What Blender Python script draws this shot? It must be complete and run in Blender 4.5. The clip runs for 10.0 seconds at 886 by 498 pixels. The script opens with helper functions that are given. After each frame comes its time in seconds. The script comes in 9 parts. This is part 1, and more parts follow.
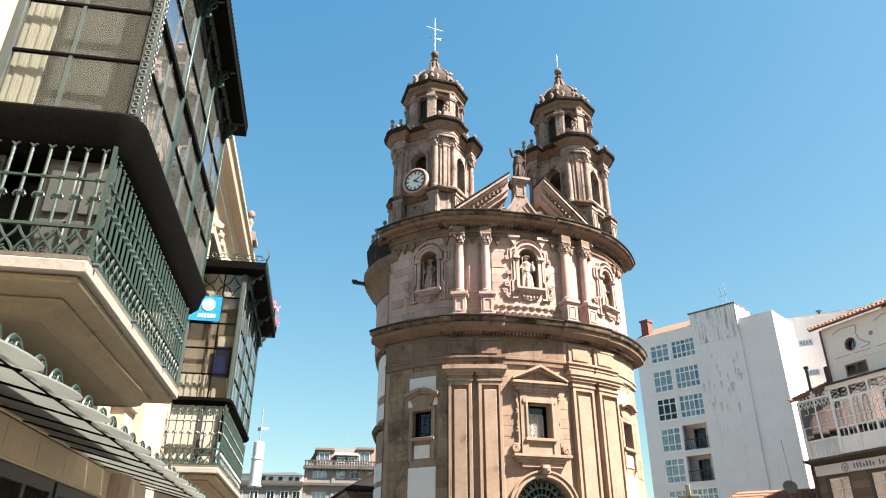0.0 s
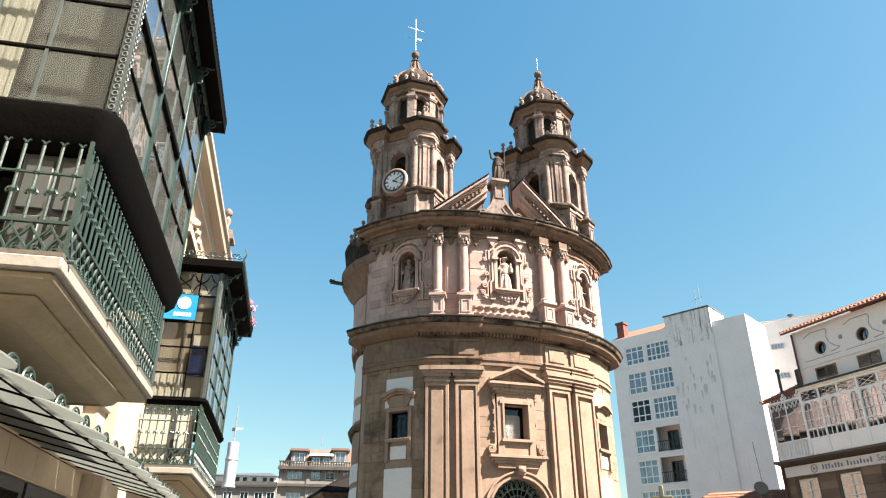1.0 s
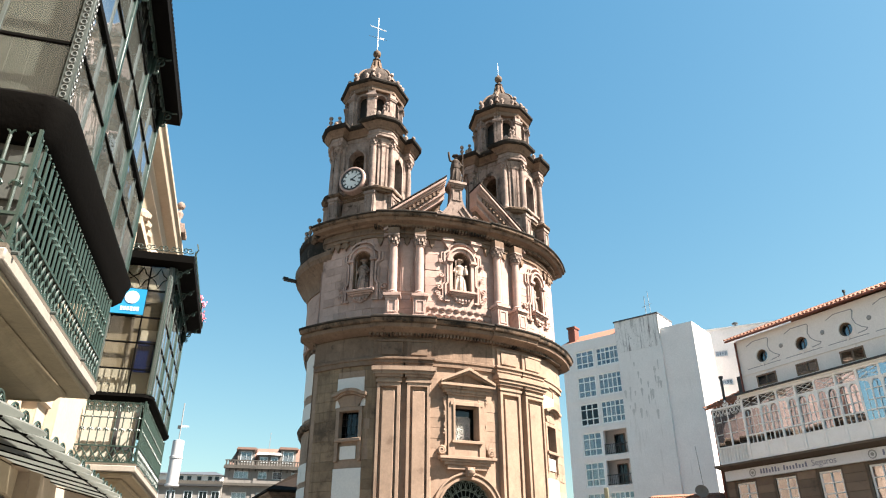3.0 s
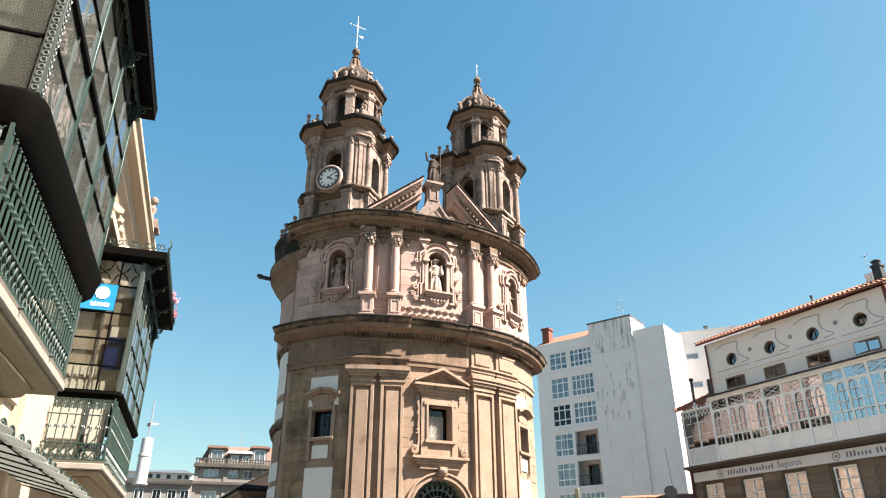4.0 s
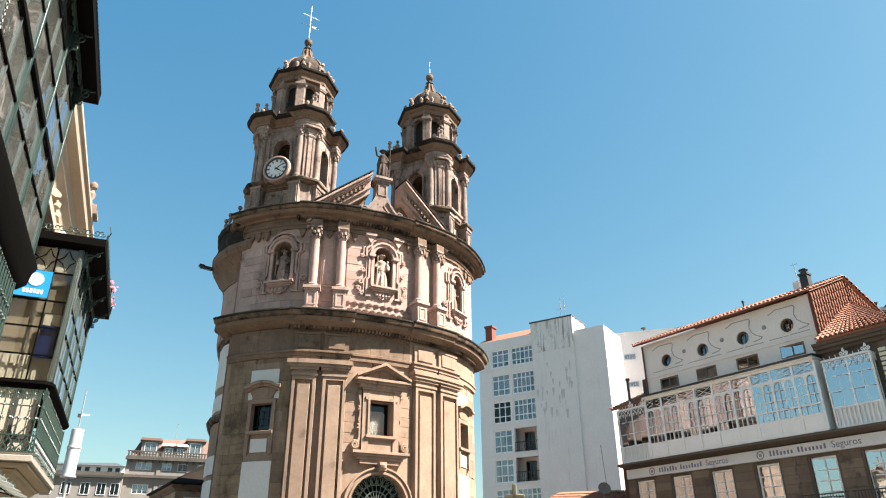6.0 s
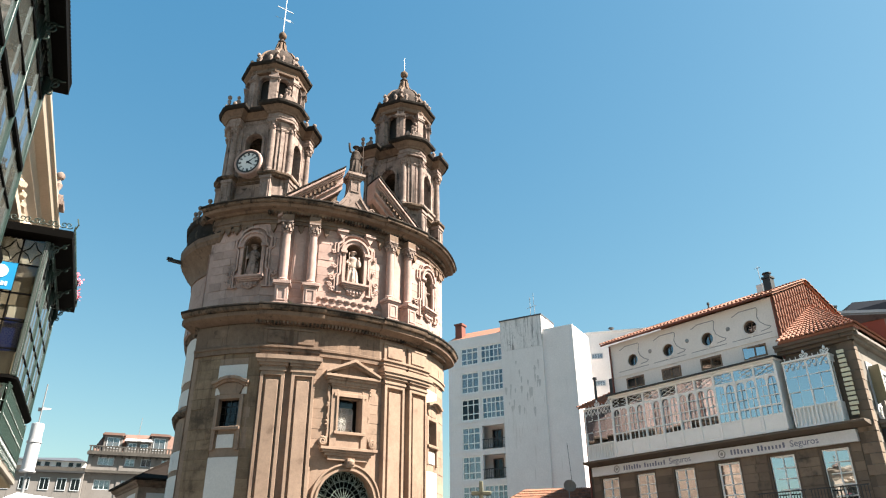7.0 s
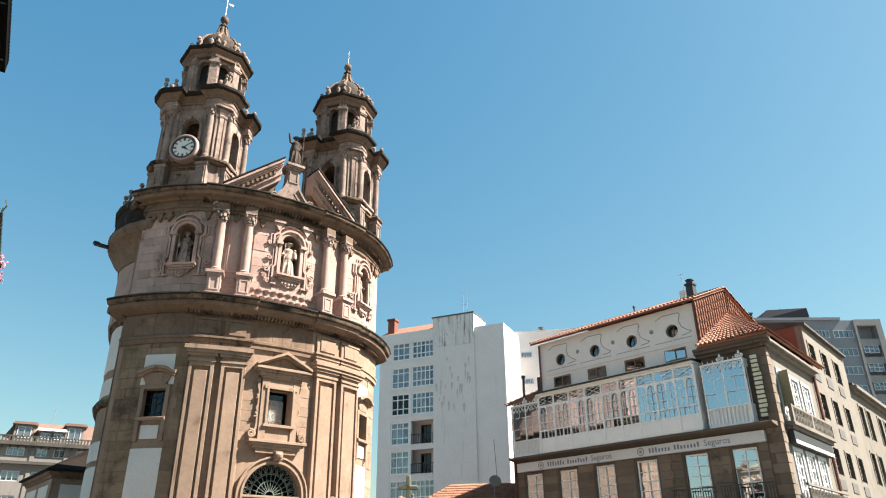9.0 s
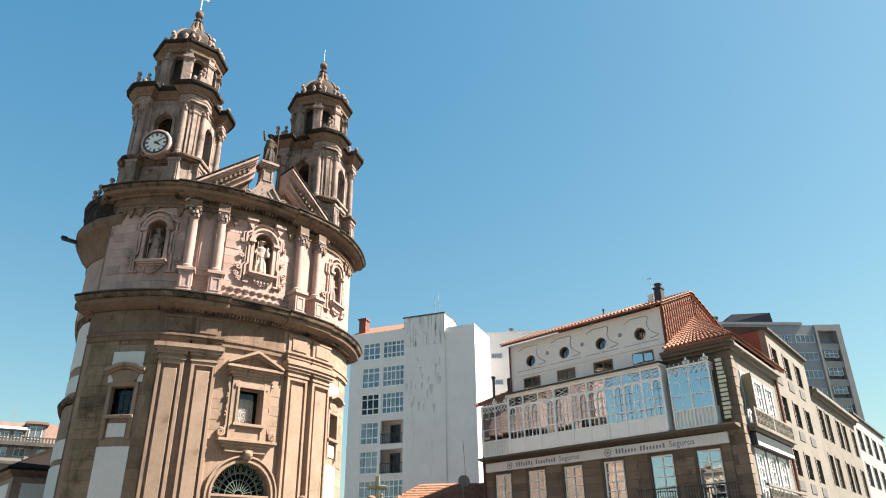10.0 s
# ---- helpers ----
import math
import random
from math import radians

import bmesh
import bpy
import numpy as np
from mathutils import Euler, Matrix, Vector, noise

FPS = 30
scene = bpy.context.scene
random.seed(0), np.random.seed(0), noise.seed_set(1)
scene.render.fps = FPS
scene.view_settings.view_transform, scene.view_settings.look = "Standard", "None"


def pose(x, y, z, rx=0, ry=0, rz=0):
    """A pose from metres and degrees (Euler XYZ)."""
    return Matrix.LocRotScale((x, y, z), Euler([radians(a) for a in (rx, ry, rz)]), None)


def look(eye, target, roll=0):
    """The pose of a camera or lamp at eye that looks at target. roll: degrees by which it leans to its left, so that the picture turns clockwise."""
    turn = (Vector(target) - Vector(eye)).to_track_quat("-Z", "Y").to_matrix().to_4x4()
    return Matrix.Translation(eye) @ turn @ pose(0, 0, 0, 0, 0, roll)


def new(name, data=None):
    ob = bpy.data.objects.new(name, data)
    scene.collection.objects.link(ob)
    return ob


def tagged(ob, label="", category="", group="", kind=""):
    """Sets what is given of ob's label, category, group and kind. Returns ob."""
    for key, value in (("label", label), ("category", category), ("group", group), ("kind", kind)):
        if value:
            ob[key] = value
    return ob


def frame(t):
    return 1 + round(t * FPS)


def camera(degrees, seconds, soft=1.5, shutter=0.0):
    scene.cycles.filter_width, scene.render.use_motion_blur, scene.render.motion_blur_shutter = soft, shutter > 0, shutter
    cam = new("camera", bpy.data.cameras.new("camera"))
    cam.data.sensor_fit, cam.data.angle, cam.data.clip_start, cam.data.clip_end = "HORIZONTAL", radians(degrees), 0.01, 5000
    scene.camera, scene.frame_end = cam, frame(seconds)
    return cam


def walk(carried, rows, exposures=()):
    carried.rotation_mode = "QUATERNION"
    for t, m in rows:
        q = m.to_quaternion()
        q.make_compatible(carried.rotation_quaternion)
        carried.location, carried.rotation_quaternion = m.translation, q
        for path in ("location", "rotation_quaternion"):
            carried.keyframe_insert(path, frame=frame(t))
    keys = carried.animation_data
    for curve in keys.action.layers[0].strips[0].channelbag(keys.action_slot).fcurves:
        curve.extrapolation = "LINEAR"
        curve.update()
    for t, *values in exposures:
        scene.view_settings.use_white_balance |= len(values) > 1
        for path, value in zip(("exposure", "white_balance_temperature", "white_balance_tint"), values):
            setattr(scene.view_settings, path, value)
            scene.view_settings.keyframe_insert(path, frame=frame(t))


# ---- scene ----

# ---- camera and walk ----
cam = camera(65.24, 10.0, soft=1.15)
# seconds, x, y, z, yaw, pitch, roll
PATH = [
    (0, 0.069, -0.100, 1.547, -9.72, 25.74, 0.13),
    (0.5, 0.055, -0.097, 1.545, -10.80, 25.74, -0.08),
    (1, 0.047, -0.098, 1.543, -11.74, 25.81, -0.10),
    (1.5, 0.042, -0.103, 1.541, -12.68, 25.85, -0.13),
    (2, 0.040, -0.112, 1.540, -13.62, 25.86, -0.09),
    (2.5, 0.039, -0.124, 1.539, -14.70, 25.86, -0.11),
    (4, 0.038, -0.181, 1.532, -17.97, 25.84, -0.14),
    (4.5, 0.035, -0.207, 1.529, -19.14, 25.79, -0.18),
    (5, 0.028, -0.236, 1.525, -20.37, 25.76, -0.32),
    (5.5, 0.016, -0.267, 1.519, -21.58, 25.61, -0.33),
    (7, -0.055, -0.378, 1.494, -25.47, 25.23, -0.42),
    (7.5, -0.094, -0.420, 1.483, -26.82, 25.10, -0.45),
    (8, -0.143, -0.464, 1.469, -28.32, 25.00, -0.53),
    (8.5, -0.202, -0.511, 1.453, -29.88, 24.88, -0.54),
    (9, -0.273, -0.559, 1.435, -31.39, 24.81, -0.58),
    (9.5, -0.357, -0.609, 1.414, -32.77, 24.80, -0.65),
    (10, -0.454, -0.661, 1.391, -33.99, 24.80, -0.72),
]
EXPOSURES = [(0.0, 2.36, 6590, 17.2), (5.0, 2.23, 6540, 16.2), (10.0, 2.08, 6500, 14.8)]
walk(cam, [(t, pose(x, y, z, 90 + pitch, 0, yaw) @ pose(0, 0, 0, 0, 0, roll)) for t, x, y, z, yaw, pitch, roll in PATH], EXPOSURES)

# ---- sky and sun ----
SUN_AZ, SUN_EL = 124.0, 49.0  # from +y towards +x, above the horizon
world = bpy.data.worlds.new("sky")
scene.world = world
world.use_nodes = True
wt = world.node_tree
sky = wt.nodes.new("ShaderNodeTexSky")
sky.sky_type = 'NISHITA'
sky.sun_disc = False
sky.sun_elevation = radians(SUN_EL)
sky.sun_rotation = radians(SUN_AZ)
sky.altitude = 500
sky.air_density, sky.dust_density, sky.ozone_density = 1.5, 1.2, 4.5
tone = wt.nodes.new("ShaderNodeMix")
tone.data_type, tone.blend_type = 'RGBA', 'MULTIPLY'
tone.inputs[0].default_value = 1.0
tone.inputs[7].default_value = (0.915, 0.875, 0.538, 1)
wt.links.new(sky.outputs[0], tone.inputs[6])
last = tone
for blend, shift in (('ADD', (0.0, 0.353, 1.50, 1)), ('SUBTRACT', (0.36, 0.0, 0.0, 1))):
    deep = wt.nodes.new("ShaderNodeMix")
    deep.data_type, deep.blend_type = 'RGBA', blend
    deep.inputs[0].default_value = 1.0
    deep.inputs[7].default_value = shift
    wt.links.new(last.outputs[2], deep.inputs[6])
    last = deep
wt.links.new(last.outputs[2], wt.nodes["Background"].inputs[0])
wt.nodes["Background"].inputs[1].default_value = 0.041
sun_data = bpy.data.lights.new("sun", 'SUN')
sun_data.energy, sun_data.angle, sun_data.color = 5.0, radians(0.53), (1.0, 0.955, 0.82)
sun = new("sun", sun_data)
to_sun = Vector((math.sin(radians(SUN_AZ)) * math.cos(radians(SUN_EL)), math.cos(radians(SUN_AZ)) * math.cos(radians(SUN_EL)), math.sin(radians(SUN_EL))))
sun.matrix_world = look(to_sun * 200, (0, 0, 0))

# ---- materials ----
def surface(name, c1, c2, rough=0.8, metal=0.0, scale=1.5, grain=30.0, bump=0.3, bump_dist=0.01, stain=None, stain_scale=0.6, stain_at=0.6,
            streak=None, streak_at=0.62, rnd=0.0, spec=0.5, coat=0.0, mottle=0.0):
    """A weathered surface: two colours by broad noise, fine grain, stains, downward streaks, and a shift for each object."""
    m = bpy.data.materials.new(name)
    m.use_nodes = True
    nt = m.node_tree
    n, L = nt.nodes, nt.links
    bsdf = n["Principled BSDF"]
    geo = n.new("ShaderNodeNewGeometry")
    pos = geo.outputs["Position"]

    def noise_tex(sc, detail=5.0, rough_=0.6, vec=pos):
        t = n.new("ShaderNodeTexNoise")
        t.inputs["Scale"].default_value, t.inputs["Detail"].default_value, t.inputs["Roughness"].default_value = sc, detail, rough_
        L.new(vec, t.inputs["Vector"])
        return t.outputs["Fac"]

    def mix(fac, a, b):
        x = n.new("ShaderNodeMix")
        x.data_type = 'RGBA'
        if isinstance(fac, float):
            x.inputs[0].default_value = fac
        else:
            L.new(fac, x.inputs[0])
        for k, v in ((6, a), (7, b)):
            if isinstance(v, tuple):
                x.inputs[k].default_value = (*v, 1)
            else:
                L.new(v, x.inputs[k])
        return x.outputs[2]

    def ramp(v, lo, hi):
        r = n.new("ShaderNodeMapRange")
        r.inputs[1].default_value, r.inputs[2].default_value = lo, hi
        L.new(v, r.inputs[0])
        return r.outputs[0]

    broad = ramp(noise_tex(scale), 0.3, 0.7)
    col = mix(broad, c1, c2)
    g = noise_tex(grain, 3.0)
    dark = n.new("ShaderNodeHueSaturation")
    L.new(ramp(g, 0.3, 0.75), dark.inputs["Value"])
    val = n.new("ShaderNodeMapRange")
    val.inputs[3].default_value, val.inputs[4].default_value = 0.82, 1.14
    L.new(g, val.inputs[0])
    L.new(val.outputs[0], dark.inputs["Value"])
    L.new(col, dark.inputs["Color"])
    col = dark.outputs[0]
    if mottle:
        mv = n.new("ShaderNodeMapRange")
        mv.inputs[1].default_value, mv.inputs[2].default_value = 0.28, 0.72
        mv.inputs[3].default_value, mv.inputs[4].default_value = 1 - mottle, 1 + mottle
        L.new(noise_tex(5.5, 8.0, 0.75), mv.inputs[0])
        hm = n.new("ShaderNodeHueSaturation")
        L.new(mv.outputs[0], hm.inputs["Value"])
        L.new(col, hm.inputs["Color"])
        col = hm.outputs[0]
    if rnd:
        info = n.new("ShaderNodeObjectInfo")
        v = n.new("ShaderNodeMapRange")
        v.inputs[3].default_value, v.inputs[4].default_value = 1 - rnd, 1 + rnd
        L.new(info.outputs["Random"], v.inputs[0])
        h = n.new("ShaderNodeHueSaturation")
        L.new(v.outputs[0], h.inputs["Value"])
        L.new(col, h.inputs["Color"])
        col = h.outputs[0]
    if stain:
        f = ramp(noise_tex(stain_scale, 8.0, 0.7), stain_at, stain_at + 0.12)
        col = mix(f, col, stain)
    if streak:
        mp = n.new("ShaderNodeMapping")
        mp.inputs["Scale"].default_value = (2.2, 2.2, 0.16)
        L.new(pos, mp.inputs["Vector"])
        f = ramp(noise_tex(1.6, 6.0, 0.65, mp.outputs[0]), streak_at, streak_at + 0.16)
        col = mix(f, col, streak)
    L.new(col, bsdf.inputs["Base Color"])
    bsdf.inputs["Roughness"].default_value = rough
    bsdf.inputs["Metallic"].default_value = metal
    bsdf.inputs["Specular IOR Level"].default_value = spec
    if coat:
        bsdf.inputs["Coat Weight"].default_value = coat
    if bump:
        b = n.new("ShaderNodeBump")
        b.inputs["Strength"].default_value, b.inputs["Distance"].default_value = bump, bump_dist
        L.new(g, b.inputs["Height"])
        b2 = n.new("ShaderNodeBump")
        b2.inputs["Strength"].default_value, b2.inputs["Distance"].default_value = bump * 0.5, bump_dist * 1.2
        L.new(noise_tex(grain * 0.2, 4.0), b2.inputs["Height"])
        L.new(b.outputs[0], b2.inputs["Normal"])
        L.new(b2.outputs[0], bsdf.inputs["Normal"])
    return m


def glass_pane(name, tint, rough=0.02, mirror=0.5, wobble=0.15, dust_sheen=0.0, dust_sheen_colour=(0.26, 0.265, 0.235)):
    """Window glass: a clear body with a reflecting face."""
    m = bpy.data.materials.new(name)
    m.use_nodes = True
    nt = m.node_tree
    n, L = nt.nodes, nt.links
    n.remove(n["Principled BSDF"])
    out = n["Material Output"]
    geo = n.new("ShaderNodeNewGeometry")
    nz = n.new("ShaderNodeTexNoise")
    nz.inputs["Scale"].default_value = 1.6
    L.new(geo.outputs["Position"], nz.inputs["Vector"])
    bp = n.new("ShaderNodeBump")
    bp.inputs["Strength"].default_value, bp.inputs["Distance"].default_value = wobble, 0.02
    L.new(nz.outputs["Fac"], bp.inputs["Height"])
    gl = n.new("ShaderNodeBsdfGlossy")
    gl.inputs["Roughness"].default_value = rough
    gl.inputs["Color"].default_value = (0.84, 0.91, 1.0, 1)
    L.new(bp.outputs[0], gl.inputs["Normal"])
    tr = n.new("ShaderNodeBsdfTransparent")
    tr.inputs["Color"].default_value = (*tint, 1)
    lw = n.new("ShaderNodeLayerWeight")
    lw.inputs["Blend"].default_value = 0.5
    fr = n.new("ShaderNodeMath")
    fr.operation = 'POWER'
    fr.inputs[1].default_value = 5.0
    L.new(lw.outputs["Facing"], fr.inputs[0])
    mr = n.new("ShaderNodeMapRange")
    mr.inputs[3].default_value, mr.inputs[4].default_value = max(mirror, 0.04), 1.0
    L.new(fr.outputs[0], mr.inputs[0])
    mx = n.new("ShaderNodeMixShader")
    L.new(mr.outputs[0], mx.inputs[0])
    L.new(tr.outputs[0], mx.inputs[1])
    L.new(gl.outputs[0], mx.inputs[2])
    # dust film whose uneven tone also paints in streaks of reflected light
    if dust_sheen:
        df = n.new("ShaderNodeBsdfDiffuse")
        dn = n.new("ShaderNodeTexNoise")
        dn.inputs["Scale"].default_value, dn.inputs["Detail"].default_value, dn.inputs["Distortion"].default_value = 1.6, 8, 1.5
        L.new(geo.outputs["Position"], dn.inputs["Vector"])
        dm = n.new("ShaderNodeMix")
        dm.data_type = 'RGBA'
        dm.inputs[6].default_value = (*[c * 0.15 for c in dust_sheen_colour], 1)
        dm.inputs[7].default_value = (*[c * 1.85 for c in dust_sheen_colour], 1)
        L.new(dn.outputs["Fac"], dm.inputs[0])
        L.new(dm.outputs[2], df.inputs["Color"])
        m2 = n.new("ShaderNodeMixShader")
        m2.inputs[0].default_value = dust_sheen
        L.new(mx.outputs[0], m2.inputs[1])
        L.new(df.outputs[0], m2.inputs[2])
        mx = m2
    L.new(mx.outputs[0], out.inputs["Surface"])
    return m


STONE_UP = surface("pink_grey_granite", (0.4190, 0.2919, 0.2523), (0.3140, 0.2163, 0.1844), 0.92, scale=0.9, grain=24, bump=0.2, bump_dist=0.02, stain=(0.1355, 0.0935, 0.0806), stain_scale=0.9, stain_at=0.61, streak=(0.1197, 0.0819, 0.0700), streak_at=0.59, spec=0.2, mottle=0.16)
STONE_LOW = surface("golden_granite", (0.2971, 0.2075, 0.1522), (0.2226, 0.1537, 0.1128), 0.92, scale=0.9, grain=24, bump=0.2, bump_dist=0.02, stain=(0.1211, 0.0798, 0.0569), stain_scale=0.9, stain_at=0.61, streak=(0.1081, 0.0721, 0.0549), streak_at=0.59, spec=0.2, mottle=0.16)
BLOCK_UP = surface("pink_grey_granite_block", (0.4190, 0.2919, 0.2523), (0.3097, 0.2142, 0.1823), 0.92, scale=0.9, grain=24, bump=0.2, bump_dist=0.02, stain=(0.1460, 0.1008, 0.0848), stain_scale=0.9, stain_at=0.61, streak=(0.1313, 0.0893, 0.0742), streak_at=0.59, spec=0.2, rnd=0.13, mottle=0.14)
BLOCK_LOW = surface("golden_granite_block", (0.2971, 0.2075, 0.1522), (0.2161, 0.1489, 0.1089), 0.92, scale=0.9, grain=24, bump=0.2, bump_dist=0.02, stain=(0.1174, 0.0768, 0.0559), stain_scale=0.9, stain_at=0.61, streak=(0.1081, 0.0721, 0.0549), streak_at=0.59, spec=0.2, rnd=0.17, mottle=0.14)
STONE_DIRTY = surface("lichened_granite", (0.205, 0.140, 0.099), (0.080, 0.056, 0.041), 0.95, scale=1.3, grain=22, bump=0.7, bump_dist=0.02, stain=(0.018, 0.015, 0.012), stain_scale=1.1, stain_at=0.50, streak=(0.020, 0.016, 0.014), streak_at=0.55, spec=0.15, mottle=0.3)
STONE_STATUE = surface("pale_carved_stone", (0.470, 0.365, 0.300), (0.270, 0.203, 0.165), 0.85, scale=4, grain=40, bump=0.3, stain=(0.090, 0.066, 0.054), stain_scale=3, stain_at=0.52)
PLASTER_WHITE = surface("white_plaster", (0.640, 0.590, 0.545), (0.560, 0.525, 0.495), 0.85, scale=0.7, grain=14, bump=0.15, stain=(0.420, 0.385, 0.350), stain_scale=0.7, stain_at=0.62)
IRON = surface("dark_wrought_iron", (0.035, 0.035, 0.035), (0.05, 0.048, 0.045), 0.5, 0.6, scale=4, grain=60, bump=0.2)
LATTICE = surface("pale_painted_lattice", (0.55, 0.53, 0.5), (0.47, 0.45, 0.42), 0.6, scale=4, grain=40, bump=0.1)
LATTICE_GREEN = surface("verdigris_painted_lattice", (0.20, 0.25, 0.22), (0.15, 0.20, 0.17), 0.6, scale=4, grain=40, bump=0.1)
DARK_GLASS = glass_pane("dark_glass", (0.16, 0.17, 0.18), mirror=0.0)
# near-black fill that stands in for unlit space behind openings
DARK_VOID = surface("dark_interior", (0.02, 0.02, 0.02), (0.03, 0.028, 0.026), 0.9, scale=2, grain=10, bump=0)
ENAMEL = surface("white_enamel", (0.659, 0.644, 0.616), (0.624, 0.609, 0.591), 0.35, scale=2, grain=20, bump=0)
BLACK_PAINT = surface("black_paint", (0.02, 0.02, 0.022), (0.03, 0.03, 0.03), 0.5, scale=5, grain=30, bump=0)
WOOD_DOOR = surface("brown_wooden_door", (0.12, 0.07, 0.04), (0.08, 0.05, 0.03), 0.6, scale=3, grain=30, bump=0.2)
PAVING = surface("granite_paving", (0.108, 0.100, 0.088), (0.084, 0.078, 0.070), 0.85, scale=0.5, grain=12, bump=0.3, stain=(0.072, 0.068, 0.064), stain_scale=0.4)
WHITE_METAL = surface("white_painted_metal", (0.75, 0.74, 0.72), (0.66, 0.65, 0.63), 0.5, scale=4, grain=40, bump=0)
IRON_PALE = surface("pale_metal", (0.25, 0.25, 0.26), (0.2, 0.2, 0.2), 0.5, 0.2, scale=4, grain=40, bump=0)
LEAF = surface("green_leaf", (0.07, 0.11, 0.03), (0.12, 0.14, 0.05), 0.6, scale=6, grain=30, bump=0, rnd=0.2)
# worn brown with the shade under the cornices mixed into the colour
STONE_WORN_SHADED = surface("worn_shaded_brown_granite", (0.195, 0.130, 0.092), (0.125, 0.083, 0.060), 0.92, scale=0.9, grain=24, bump=0.6, bump_dist=0.02, stain=(0.050, 0.035, 0.027), stain_scale=0.9, stain_at=0.58, streak=(0.055, 0.039, 0.030), streak_at=0.58, spec=0.2, mottle=0.24)

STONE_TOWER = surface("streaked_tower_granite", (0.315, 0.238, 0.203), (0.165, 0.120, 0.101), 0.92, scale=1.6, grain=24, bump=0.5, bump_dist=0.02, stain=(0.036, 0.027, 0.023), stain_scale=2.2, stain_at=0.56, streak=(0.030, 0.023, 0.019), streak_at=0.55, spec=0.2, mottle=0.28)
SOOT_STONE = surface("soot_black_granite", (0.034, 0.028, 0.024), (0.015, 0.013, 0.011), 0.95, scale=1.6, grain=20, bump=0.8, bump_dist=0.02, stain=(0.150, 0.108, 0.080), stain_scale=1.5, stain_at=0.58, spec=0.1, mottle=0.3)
# single blocks in the same worn brown, shade included
BLOCK_WORN_SHADED = surface("worn_shaded_brown_granite_block", (0.205, 0.136, 0.096), (0.130, 0.088, 0.063), 0.92, scale=0.9, grain=24, bump=0.5, bump_dist=0.02, stain=(0.060, 0.042, 0.032), stain_scale=1.3, stain_at=0.58, streak=(0.060, 0.043, 0.033), streak_at=0.59, spec=0.2, rnd=0.22, mottle=0.22)
# damp stone of the left bay, its grazing shade toned in as well
BLOCK_DAMP_SHADED = surface("damp_shaded_brown_granite_block", (0.250, 0.172, 0.112), (0.160, 0.108, 0.070), 0.92, scale=0.7, grain=24, bump=0.3, bump_dist=0.02, stain=(0.085, 0.058, 0.040), stain_scale=0.7, stain_at=0.52, streak=(0.085, 0.058, 0.041), streak_at=0.54, spec=0.2, rnd=0.16, mottle=0.22)
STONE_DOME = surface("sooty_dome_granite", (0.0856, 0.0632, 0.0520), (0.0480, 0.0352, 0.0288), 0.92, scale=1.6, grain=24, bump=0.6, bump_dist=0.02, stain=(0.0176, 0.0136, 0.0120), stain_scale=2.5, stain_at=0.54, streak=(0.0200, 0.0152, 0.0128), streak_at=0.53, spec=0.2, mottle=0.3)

# ---- mesh tools ----
def bulge(deg):
    """How far the chapel's front departs from a true drum: flatter in the middle, turned away in the outer bays."""
    a = abs(deg)
    return 0.16 * (a / 28.5) ** 2 if a < 28.5 else 0.16 - (a - 28.5) * (0.006 if deg > 0 else 0.0256)


